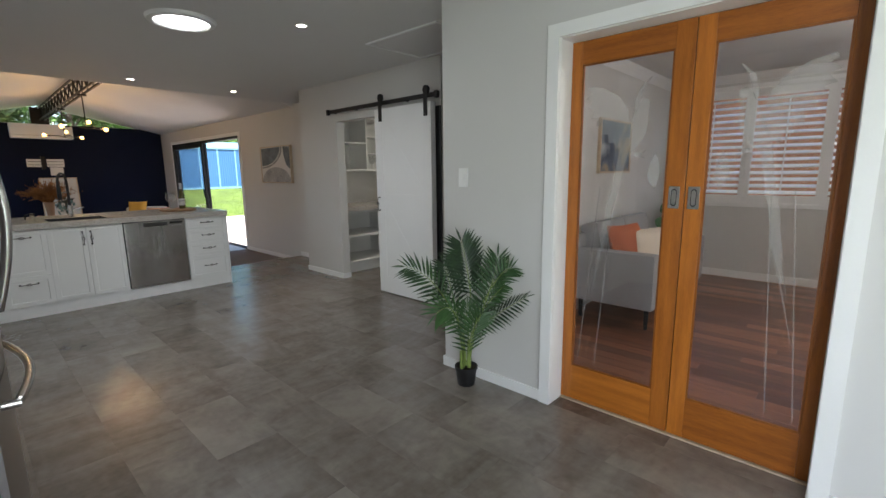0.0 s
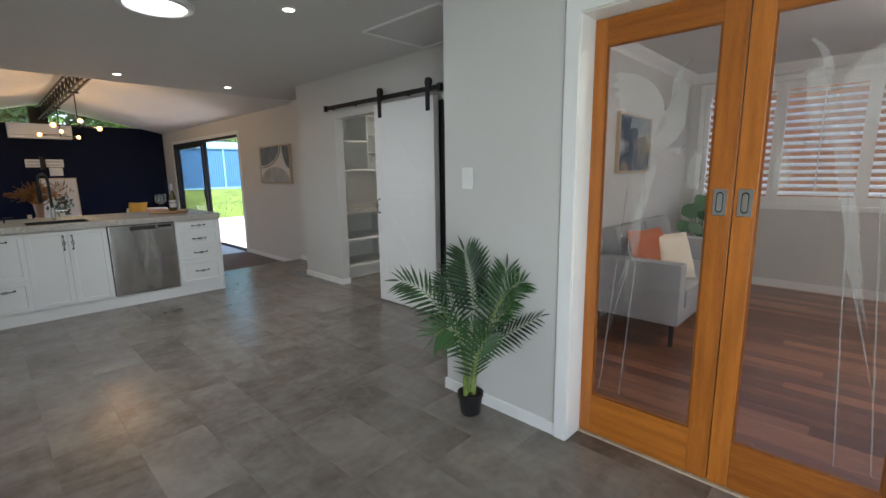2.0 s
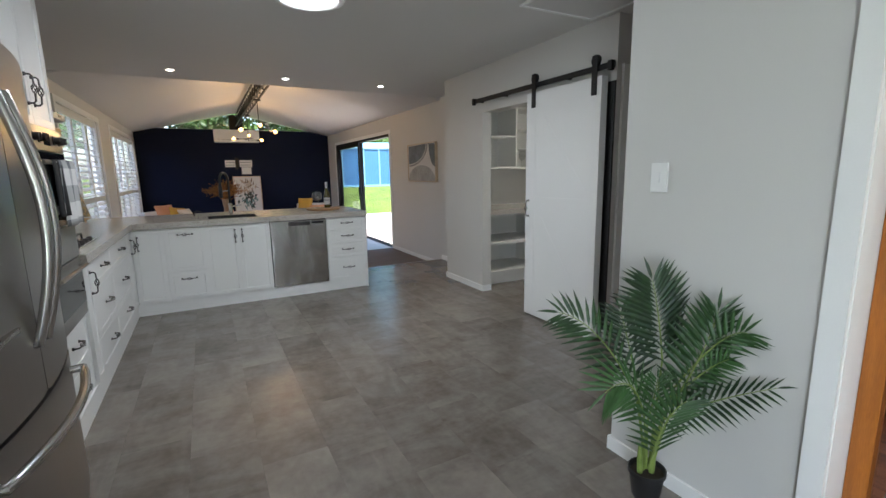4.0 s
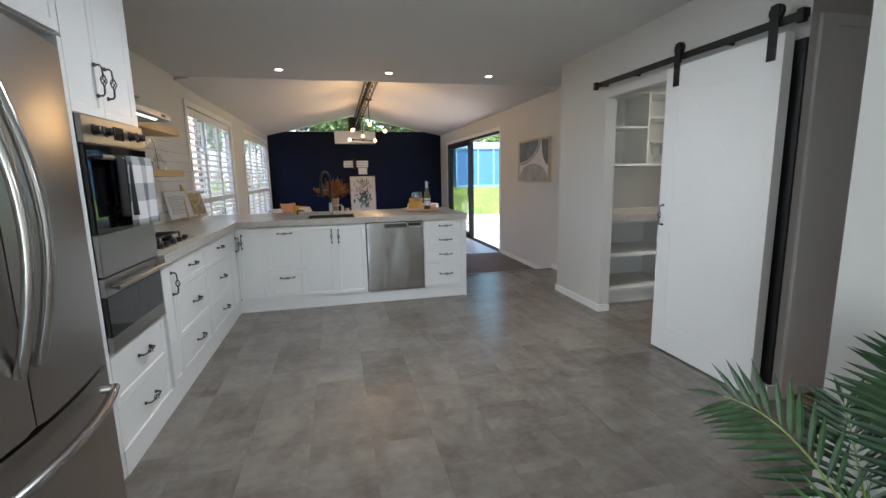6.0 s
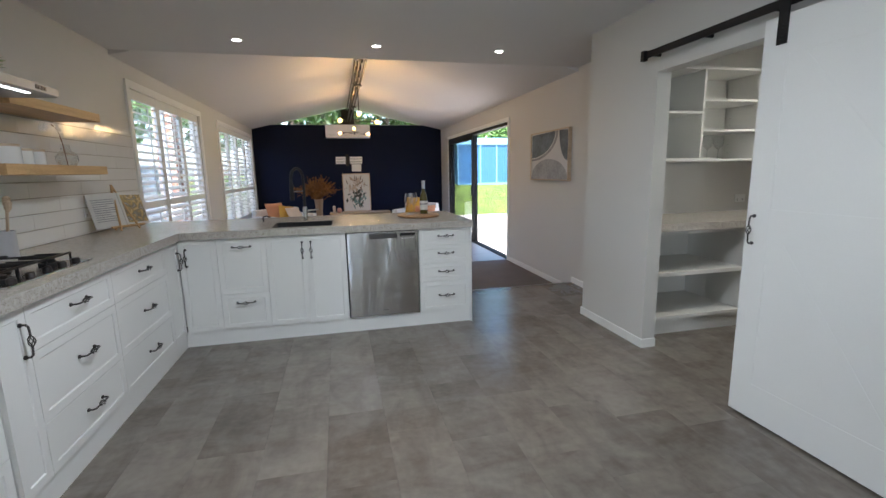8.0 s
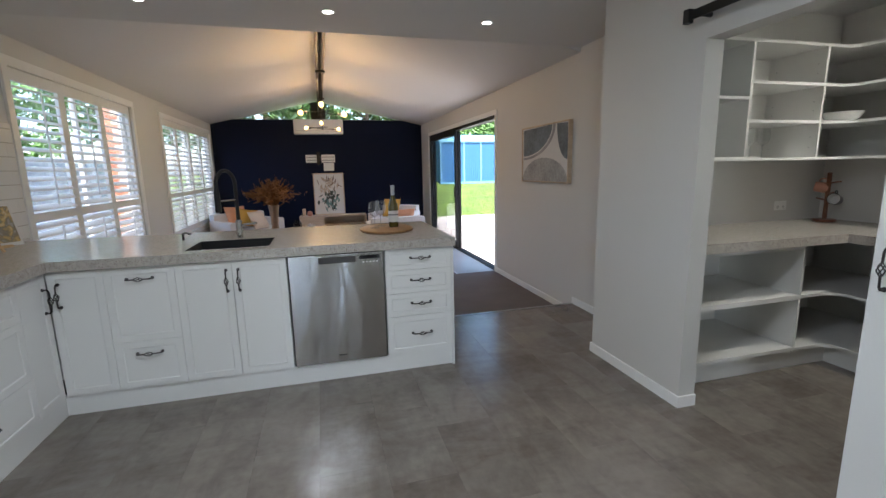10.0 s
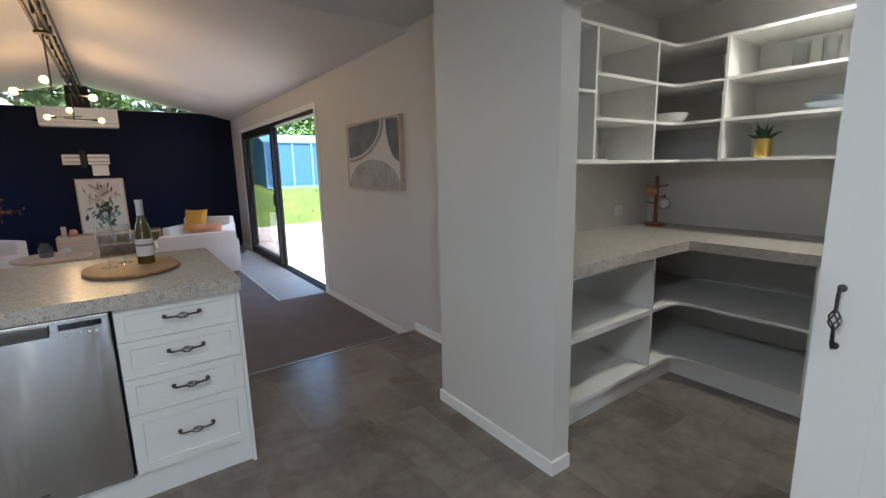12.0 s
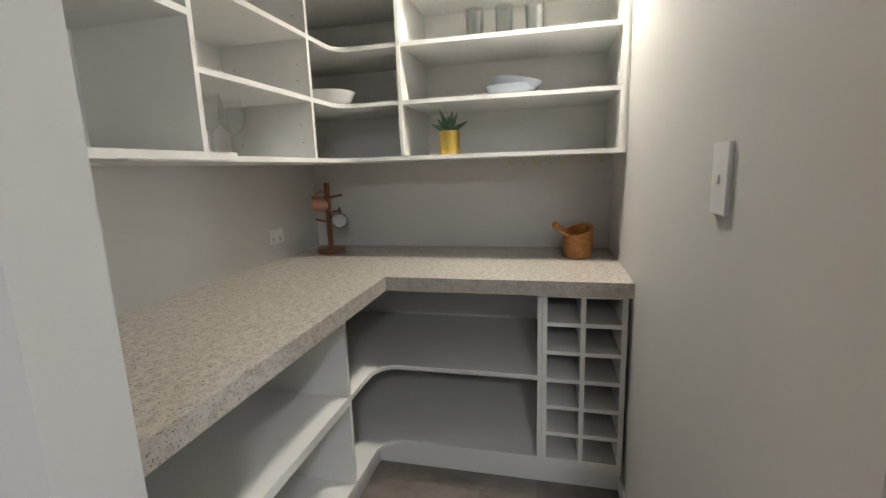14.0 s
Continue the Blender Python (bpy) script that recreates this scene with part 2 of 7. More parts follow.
CREAM = mat("cream cotton", (0.66, 0.57, 0.46), 0.9, 0, 0.08, 5, 300, 0.001)
PEACH = mat("peach velvet", (0.60, 0.30, 0.17), 0.85, 0, 0.1, 4, 300, 0.001)
MUSTARD = mat("mustard velvet", (0.52, 0.29, 0.04), 0.8, 0, 0.1, 4, 300, 0.001)
TERRA = mat("dusty pink ceramic", (0.52, 0.25, 0.17), 0.45, 0, 0.06)
WHITECER = mat("white ceramic", (0.76, 0.76, 0.74), 0.2, 0, 0.02)
BLUECER = mat("grey-blue stoneware", (0.33, 0.37, 0.43), 0.4, 0, 0.06)
GOLD = mat("brushed gold", (0.62, 0.44, 0.11), 0.35, 0.85, 0.06, 4, 90)
GREYCER = mat("grey stoneware", (0.42, 0.42, 0.43), 0.4, 0, 0.06)
DRIED = mat("dried russet flowers", (0.17, 0.058, 0.012), 0.9, 0, 0.4, 8, 80, tint=(0.30, 0.125, 0.03))
VASE = mat("tan ribbed vase", (0.36, 0.22, 0.13), 0.5, 0, 0.08)
BULB = glow("warm bulb", (1.0, 0.55, 0.15), 1.6)
DOWN = glow("downlight lens", (1.0, 0.93, 0.82), 5)
DIFFUSER = glow("skylight diffuser", (1.0, 0.99, 0.97), 1.6)
LED = glow("led strip", (1.0, 0.98, 0.95), 1.2)
PAPER = mat("printed page", (0.64, 0.62, 0.59), 0.7, 0, 0.06, 20, 120)
INK = mat("grey print", (0.16, 0.16, 0.17), 0.7, 0, 0.1)
GRASS = mat("lawn", (0.060, 0.10, 0.014), 0.95, 0, 0.45, 1.2, 60, 0.02, tint=(0.10, 0.15, 0.022))
DECK = wood("grey weathered deck boards", (0.34, 0.29, 0.26), (0.52, 0.46, 0.42), 0.7, (12, 1, 12), 3, 0.5)
SHED = mat("blue painted steel", (0.038, 0.12, 0.26), 0.45, 0.0, 0.06)
SHEDTRIM = mat("pale blue trim", (0.16, 0.33, 0.46), 0.45, 0, 0.05)
FOLIAGE = mat("garden leaves", (0.035, 0.085, 0.018), 0.6, 0, 0.5, 1.5, 12, piece=0.4, tint=(0.12, 0.22, 0.05))
BARK = mat("bark", (0.10, 0.075, 0.055), 0.9, 0, 0.3, 8, 60, 0.01)
BRICK = mat("red-orange brick", (0.32, 0.12, 0.06), 0.85, 0, 0.25, 8, 90, 0.002, piece=0.6)
MORTAR = mat("mortar", (0.42, 0.38, 0.33), 0.9, 0, 0.15)
FENCE = mat("pale painted fence", (0.36, 0.38, 0.41), 0.7, 0, 0.12, 2, 60)

CONCRETE = mat("grey path concrete", (0.26, 0.25, 0.24), 0.85, 0, 0.15, 2, 60, 0.002)

# ---- mesh helpers ----
WORLDS = {}


def bx(x0, x1, y0, y1, z0, z1, bev=0.0, bm=None):
    """A box, optionally with softened edges, added to bm."""
    t = bmesh.new()
    v = [t.verts.new((x, y, z)) for x in (x0, x1) for y in (y0, y1) for z in (z0, z1)]
    for q in ((0, 1, 3, 2), (4, 6, 7, 5), (0, 4, 5, 1), (2, 3, 7, 6), (0, 2, 6, 4), (1, 5, 7, 3)):
        t.faces.new([v[i] for i in q])
    if bev:
        bmesh.ops.bevel(t, geom=t.edges[:], offset=bev, segments=2, affect="EDGES", profile=0.7)
    return merge(bm, t)


def merge(bm, t):
    if bm is None:
        return t
    lut = [bm.verts.new(v.co) for v in t.verts]
    t.verts.index_update()
    for f in t.faces:
        bm.faces.new([lut[v.index] for v in f.verts])
    t.free()
    return bm


def moved(bm, m):
    bm.transform(m)
    return bm


def tube(pts, r, seg=8, bm=None, caps=True):
    """A round bar along points; r is one radius or one for each point."""
    bm = bm or bmesh.new()
    pts = [Vector(p) for p in pts]
    rs = r if isinstance(r, (list, tuple)) else [r] * len(pts)
    rings, up = [], None
    for i, p in enumerate(pts):
        d = (pts[min(i + 1, len(pts) - 1)] - pts[max(i - 1, 0)]).normalized()
        if up is None:
            up = d.orthogonal().normalized()
        up = (up - d * up.dot(d)).normalized()
        s = d.cross(up)
        rings.append([bm.verts.new(p + (up * math.cos(a) + s * math.sin(a)) * rs[i]) for a in (2 * math.pi * k / seg for k in range(seg))])
    for a, b in zip(rings, rings[1:]):
        for k in range(seg):
            bm.faces.new((a[k], a[(k + 1) % seg], b[(k + 1) % seg], b[k]))
    if caps:
        bm.faces.new(rings[0][::-1])
        bm.faces.new(rings[-1])
    return bm


def lathe(profile, at, seg=24, bm=None):
    """A turned shape: (radius, height) pairs about the upright through at."""
    bm = bm or bmesh.new()
    x, y, z = at
    rings = []
    for r, h in profile:
        if r < 1e-5:
            rings.append([bm.verts.new((x, y, z + h))])
        else:
            rings.append([bm.verts.new((x + r * math.cos(2 * math.pi * k / seg), y + r * math.sin(2 * math.pi * k / seg), z + h)) for k in range(seg)])
    for a, b in zip(rings, rings[1:]):
        for k in range(seg):
            q = [a[k % len(a)], a[(k + 1) % len(a)], b[(k + 1) % len(b)], b[k % len(b)]]
            q = list(dict.fromkeys(q))
            if len(q) > 2:
                bm.faces.new(q)
    return bm


def prism(poly, axis, a, b, bm=None):
    """A flat outline pushed from a to b along x, y or z."""
    bm = bm or bmesh.new()

    def at(p, d):
        return {"x": (d, p[0], p[1]), "y": (p[0], d, p[1]), "z": (p[0], p[1], d)}[axis]
    lo, hi = [bm.verts.new(at(p, a)) for p in poly], [bm.verts.new(at(p, b)) for p in poly]
    n = len(poly)
    bm.faces.new(lo)
    bm.faces.new(hi[::-1])
    for i in range(n):
        bm.faces.new((lo[i], hi[i], hi[(i + 1) % n], lo[(i + 1) % n]))
    return bm


def pillow(w, d, h, n=10):
    """A plump cushion, flat on the ground plane, its middle at the origin."""
    bm = bmesh.new()
    grid = {}
    for s in (1, -1):
        for i in range(n + 1):
            for j in range(n + 1):
                u, v = i / n * 2 - 1, j / n * 2 - 1
                e = max(0, (1 - u ** 4) * (1 - v ** 4)) ** 0.5
                if e == 0 and s == -1:
                    grid[s, i, j] = grid[1, i, j]
                    continue
                pinch = 1 - 0.06 * (1 - abs(u * v))
                grid[s, i, j] = bm.verts.new((u * w / 2 * pinch, v * d / 2 * pinch, s * h / 2 * e))
    for s in (1, -1):
        for i in range(n):
            for j in range(n):
                q = [grid[s, i, j], grid[s, i + 1, j], grid[s, i + 1, j + 1], grid[s, i, j + 1]]
                bm.faces.new(q if s > 0 else q[::-1])
    return bm


def data_of(name, bm, material, smooth=False):
    bmesh.ops.recalc_face_normals(bm, faces=bm.faces[:])
    me = bpy.data.meshes.new(name)
    if smooth:
        for f in bm.faces:
            f.smooth = True
    bm.to_mesh(me)
    bm.free()
    if material:
        me.materials.append(material)
    if smooth:
        me.set_sharp_from_angle(angle=radians(40))
    return me


def hang(ob, parent, m=None):
    """Put ob under parent, keeping its place in the world."""
    m = m or Matrix()
    ob.parent = parent
    ob.matrix_parent_inverse = WORLDS.get(parent, Matrix()).inverted()
    ob.matrix_basis = m
    WORLDS[ob] = m
    return ob


def part(name, bm, material, parent=None, label="", smooth=False):
    ob = new(name, data_of(name, bm, material, smooth))
    if label:
        tagged(ob, label=label)
    return hang(ob, parent) if parent else ob


def again(name, me, m, parent):
    """One more piece on the same mesh, at the pose m."""
    return hang(new(name, me), parent, m)


def thing(name, at, label, category, group="", kind="", turn=0):
    ob = new(name)
    ob.matrix_basis = pose(*at, 0, 0, turn)
    WORLDS[ob] = ob.matrix_basis.copy()
    return tagged(ob, label, category, group, kind)


def solid(name, bm, material, label, category="", kind="", smooth=False):
    return tagged(part(name, bm, material, None, "", smooth), label, category, "", kind)


def structure(name, bm, material, label):
    return solid(name, bm, material, label, "", "structure")


def boxes(*rows):
    bm = bmesh.new()
    for r in rows:
        bx(*r, bm=bm)
    return bm

# ---- the building ----
TOP = 2.443          # flat ceiling
LOW = -0.12          # sunken room's floor
XW, XE, YN = -0.66, 3.895, 13.7   # long room's sides and far wall
EDGE = 6.92          # where floor and flat ceiling end
RX, RZ, SZ = 1.55, 2.92, 2.40   # ridge of the raised ceiling and its springing

floor = structure("floor_kitchen", boxes((XW - 0.12, 2.442, YS, 2.17, -0.3, -0.003), (XW - 0.12, 3.47, 2.17, EDGE - 0.004, -0.3, -0.003), (3.47, 5.5, 3.98, 5.9, -0.3, -0.003), (3.47, 3.9, 5.9, EDGE - 0.004, -0.3, -0.003)), GROUT, "grey-brown stone-look vinyl tile floor with tight joints")
floor_hall = structure("floor_hall", boxes((3.47, 6.75, 2.17, 3.98, -0.3, -0.006)), DARKWOOD, "red-brown timber board floor of the side passage")
floor_living = structure("floor_living", boxes((2.442, 6.75, YS, 2.17, -0.3, -0.006)), DARKWOOD, "red-brown polished timber board floor of the living room")
floor_dining = structure("floor_dining", boxes((XW - 0.12, 3.98, EDGE, YN, -0.4, LOW - 0.004)), GROUT, "sunken lounge floor with carpet and a pale tiled strip")
structure("carpet", boxes((XW, 3.31, EDGE, YN, LOW - 0.003, LOW), (3.31, XE, EDGE, 9.03, LOW - 0.003, LOW)), CARPET, "brown cut-pile carpet in the sunken lounge")
structure("trim_carpet_edge", boxes((3.305, 3.32, 9.02, YN, LOW, LOW + 0.006)), TRIM, "pale metal strip between carpet and tiles")
structure("trim_step_nosing", boxes((2.33, XE, EDGE - 0.02, EDGE + 0.006, -0.03, 0.004), (XW, 2.33, EDGE - 0.02, EDGE + 0.006, -0.03, 0.002)), STEELH, "metal nosing along the step edge")

structure("wall_west", boxes(
    (XW - 0.12, XW, YS, -1.69, -0.3, 2.6), (XW - 0.12, XW, -1.69, -0.41, 2.12, 2.6), (XW - 0.12, XW, -1.69, -0.41, -0.3, 0.0), (XW - 0.12, XW, -0.41, 7.21, -0.3, 2.6), (XW - 0.12, XW, 7.21, 9.45, -0.3, 0.42), (XW - 0.12, XW, 7.21, 9.45, 2.18, 2.6),
    (XW - 0.12, XW, 9.45, 10.51, -0.3, 2.6), (XW - 0.12, XW, 10.51, 13.42, -0.3, 0.42), (XW - 0.12, XW, 10.51, 13.42, 2.18, 2.6),
    (XW - 0.12, XW, 13.42, YN + 0.12, -0.3, 2.6)), WALL, "greige painted wall with two shuttered windows and an assumed glazed door")
structure("wall_east", boxes((XE, XE + 0.12, 5.82, 9.0, -0.3, 2.6), (XE, XE + 0.12, 9.0, 12.88, 2.09, 2.6), (XE, XE + 0.12, 12.88, YN + 0.12, -0.3, 2.6)), WALL, "greige painted wall around the sliding door")
gable = [(XW - 0.12, SZ - 0.027), (RX, RZ), (XE + 0.12, SZ - 0.027)]
slope = (RZ - SZ) / (RX - XW)
zc = 2.505
xl, xr = RX - (RZ - zc) / slope, RX + (RZ - zc) / slope * (XE - RX) / (RX - XW)
structure("wall_north", prism([(XW - 0.12, -0.4), (XE + 0.12, -0.4), (XE + 0.12, SZ - 0.02), (xr + 0.02, zc), (xl - 0.02, zc), (XW - 0.12, SZ - 0.02)], "y", YN, YN + 0.12), NAVY, "dark navy painted feature wall")
structure("wall_south", boxes((XW - 0.12, -0.12, YS - 0.12, YS, -0.3, 2.6), (-0.12, 1.16, YS - 0.12, YS, 2.12, 2.6), (-0.12, 1.16, YS - 0.12, YS, -0.3, 0.0), (1.16, 6.75, YS - 0.12, YS, -0.3, 2.6)), WALL, "greige wall with a glazed door")
back = thing("door_1", (0.52, YS - 0.06, 0), "white glazed entry door", "door", kind="structure")
part("door_frame", boxes((-0.12, -0.08, YS - 0.1, YS - 0.02, 0, 2.12), (1.12, 1.16, YS - 0.1, YS - 0.02, 0, 2.12), (-0.08, 1.12, YS - 0.1, YS - 0.02, 2.08, 2.12)), TRIM, back)
part("pane", boxes((-0.08, 1.12, YS - 0.07, YS - 0.064, 0, 2.08)), GLASS, back, "clear glass").visible_shadow = False
# unseen side door, added as an opening for the fill lamp
side = thing("door_assumed", (XW - 0.06, -1.05, 0), "assumed white glazed side door, out of view", "door", kind="structure")
part("door_frame", boxes((XW - 0.1, XW - 0.02, -1.69, -1.65, 0, 2.12), (XW - 0.1, XW - 0.02, -0.45, -0.41, 0, 2.12), (XW - 0.1, XW - 0.02, -1.65, -0.45, 2.08, 2.12)), TRIM, side)
part("pane", boxes((XW - 0.07, XW - 0.064, -1.65, -0.45, 0, 2.08)), GLASS, side, "clear glass").visible_shadow = False
structure("wall_plant", boxes((2.326, 2.54, YS, 0.205, -0.05, 2.5), (2.326, 2.54, 0.205, 1.405, 2.035, 2.5), (2.326, 2.54, 1.405, 2.22, -0.05, 2.5)), WALL, "greige painted wall with a double sliding door")
structure("wall_hall_south", boxes((2.54, 6.7, 2.12, 2.22, -0.05, 2.5)), WALL, "greige painted wall between passage and living room")
structure("wall_hall_north", boxes((3.50, 3.555, 3.22, 3.32, -0.05, 2.5), (3.555, 4.36, 3.22, 3.32, 2.05, 2.5), (4.36, 6.7, 3.22, 3.32, -0.05, 2.5)), WALL, "greige painted passage wall")
structure("wall_pantry_front", boxes((3.39, 3.50, 3.22, 4.125, -0.05, 2.5), (3.39, 3.50, 4.125, 4.985, 1.985, 2.5), (3.39, 3.50, 4.985, 5.825, -0.05, 2.5)), WALL, "greige painted wall with the pantry opening")
structure("wall_pantry_north", boxes((3.50, 5.5, 5.755, 5.825, -0.05, 2.5)), WALL, "grey painted pantry wall")
structure("wall_pantry_south", boxes((3.50, 5.5, 3.98, 4.13, -0.05, 2.5)), WALL, "grey painted pantry wall with a switch")
structure("wall_pantry_east", boxes((5.41, 5.5, 4.13, 5.755, -0.05, 2.5)), WALL, "grey painted pantry wall")
structure("wall_living_east", boxes((6.6, 6.72, YS, -1.0, -0.05, 2.5), (6.6, 6.72, -1.0, 1.95, -0.05, 0.94), (6.6, 6.72, -1.0, 1.95, 2.27, 2.5), (6.6, 6.72, 1.95, 3.3, -0.05, 2.5)), WALL, "pale grey living room wall with a shuttered window")
# flat black sheet on the wall face, filling the gap behind the door
structure("panel_black", boxes((3.376, 3.39, 3.22, 4.114, 0.09, 1.985)), FLATBLACK, "flat black board in the gap behind the barn door")

structure("ceiling_flat", boxes((XW - 0.12, 6.75, YS, EDGE, TOP, TOP + 0.1)), CEIL, "white painted flat ceiling")
structure("ceiling_vaulted", prism([(XW - 0.12, SZ - 0.027), (RX, RZ), (XE + 0.12, SZ - 0.027), (XE + 0.12, SZ + 0.1), (RX, RZ + 0.13), (XW - 0.12, SZ + 0.1)], "y", EDGE, YN + 0.12), CEIL, "white painted raked ceiling rising to a ridge")
structure("wall_bulkhead", prism([(XW - 0.1, TOP + 0.05), (XE + 0.1, TOP + 0.05), (XE + 0.1, TOP + 0.1), (RX, RZ + 0.1), (XW - 0.1, TOP + 0.1)], "y", EDGE - 0.1, EDGE - 0.002), CEIL, "white bulkhead above the ceiling edge")

# skirting
SK, SH = 0.012, 0.066
structure("baseboard_plant", boxes((2.326 - SK, 2.3262, 1.458, 2.232, 0, SH), (2.3262, 2.54, 2.22, 2.232, 0, SH), (2.326 - SK, 2.3262, YS, 0.149, 0, SH)), TRIM, "white skirting board")
structure("baseboard_pantry_front", boxes((3.39 - SK, 3.3902, 4.973, 5.837, 0, SH), (3.3902, 3.50, 4.973, 4.985, 0, SH), (3.3902, XE - SK, 5.825, 5.837, 0, SH)), TRIM, "white skirting board")
structure("baseboard_east", boxes((XE - SK, XE, 5.837, EDGE, 0, SH), (XE - SK, XE, EDGE, 8.94, LOW, LOW + SH), (XE - SK, XE, 12.94, YN, LOW, LOW + SH)), TRIM, "white skirting board stepping down")
structure("baseboard_north", boxes((XW, XE, YN - SK, YN, LOW, LOW + SH)), FLATBLACK, "dark skirting board")
structure("baseboard_living", boxes((6.6 - SK, 6.6, YS, 2.12, 0, 0.09), (2.54, 6.6, 2.12 - SK, 2.12, 0, 0.09)), TRIM, "white living room skirting")
structure("baseboard_pantry", boxes((3.5, 4.8, 4.13, 4.13 + SK, 0, SH)), TRIM, "white pantry skirting")
structure("baseboard_hall", boxes((3.35, 3.44, 3.208, 3.22, 0, 0.09), (4.43, 6.6, 3.208, 3.22, 0, 0.09)), TRIM, "white passage skirting")

# living room cornice
cornice = bmesh.new()
prism([(6.6, TOP), (6.51, TOP), (6.525, TOP - 0.02), (6.575, TOP - 0.06), (6.6, TOP - 0.09)], "y", YS, 2.12, cornice)
structure("trim_cornice", cornice, TRIM, "white cove cornice")
cornice = prism([(2.12, TOP), (2.03, TOP), (2.045, TOP - 0.02), (2.095, TOP - 0.06), (2.12, TOP - 0.09)], "x", 2.54, 6.6)
structure("trim_cornice_north", cornice, TRIM, "white cove cornice")

# door casing of the double doors
CW = 0.065
structure("trim_double_door", boxes(
    (2.306, 2.3262, 1.392, 1.392 + CW, 0, 2.022 + CW), (2.306, 2.3262, 0.215 - CW, 0.215, 0, 2.022 + CW), (2.306, 2.3262, 0.215, 1.392, 2.022, 2.022 + CW),
    (2.3262, 2.54, 1.390, 1.405, 0, 2.035), (2.3262, 2.54, 0.205, 0.22, 0, 2.035), (2.3262, 2.54, 0.22, 1.390, 2.018, 2.035)), TRIM, "white painted door casing and jambs")
structure("trim_threshold", boxes((2.442, 2.54, 0.22, 1.39, -0.002, 0.006)), PALEWOOD, "pale threshold strip")
structure("trim_pantry_opening", boxes((3.387, 3.5, 4.115, 4.985, 1.975, 1.9855)), WALL, "painted opening lining")
structure("trim_hall_door", boxes((3.44, 3.548, 3.2, 3.2205, 0, 2.1), (4.362, 4.43, 3.2, 3.2205, 0, 2.1), (3.548, 4.362, 3.2, 3.2205, 2.045, 2.1)), TRIM, "white passage door casing")
hall_door = structure("door_2", boxes((3.552, 4.358, 3.215, 3.25, 0.008, 2.043)), TRIM, "white flush passage door, closed")
for hz in (0.19, 1.13, 1.86):
    part("hinge", tube([(3.551, 3.21, hz - 0.045), (3.551, 3.21, hz + 0.045)], 0.007), CHROME, hall_door, "satin hinge")

# ceiling hatch
structure("ceiling_hatch", boxes((2.68, 3.30, 2.60, 3.40, TOP - 0.004, TOP + 0.001)), CEIL, "white ceiling access hatch")
structure("trim_hatch", boxes((2.66, 2.68, 2.58, 3.42, TOP - 0.012, TOP), (3.30, 3.32, 2.58, 3.42, TOP - 0.012, TOP), (2.68, 3.30, 2.58, 2.60, TOP - 0.012, TOP), (2.68, 3.30, 3.40, 3.42, TOP - 0.012, TOP)), TRIM, "white hatch trim")

# window casings
def casing(name, x0, x1, y0, y1, z0, z1, w=0.07):
    structure(name, boxes((x0, x1, y0 - w, y0, z0 - w, z1 + w), (x0, x1, y1, y1 + w, z0 - w, z1 + w), (x0, x1, y0, y1, z1, z1 + w), (x0, x1, y0, y1, z0 - w, z0)), TRIM, "white window architrave")


casing("trim_window_1", XW, XW + 0.02, 7.21, 9.45, 0.42, 2.18)
casing("trim_window_2", XW, XW + 0.02, 10.51, 13.42, 0.42, 2.18)
casing("trim_window_3", 6.58, 6.6, -1.0, 1.95, 0.94, 2.27, 0.05)
structure("trim_slider", boxes((XE - 0.015, XE, 8.935, 9.0, LOW, 2.155), (XE - 0.015, XE, 12.88, 12.945, LOW, 2.155), (XE - 0.015, XE, 9.0, 12.88, 2.09, 2.155)), TRIM, "white sliding door architrave")


def slat_mesh(length, tilt, wide=0.089):
    pr = [(-wide / 2, 0), (-wide / 4, 0.0045), (wide / 4, 0.0045), (wide / 2, 0), (wide / 4, -0.0045), (-wide / 4, -0.0045)]
    bm = prism(pr, "y", 0, length)
    bm.transform(Matrix.Rotation(radians(tilt), 4, "Y"))
    return data_of("slat", bm, TRIM)


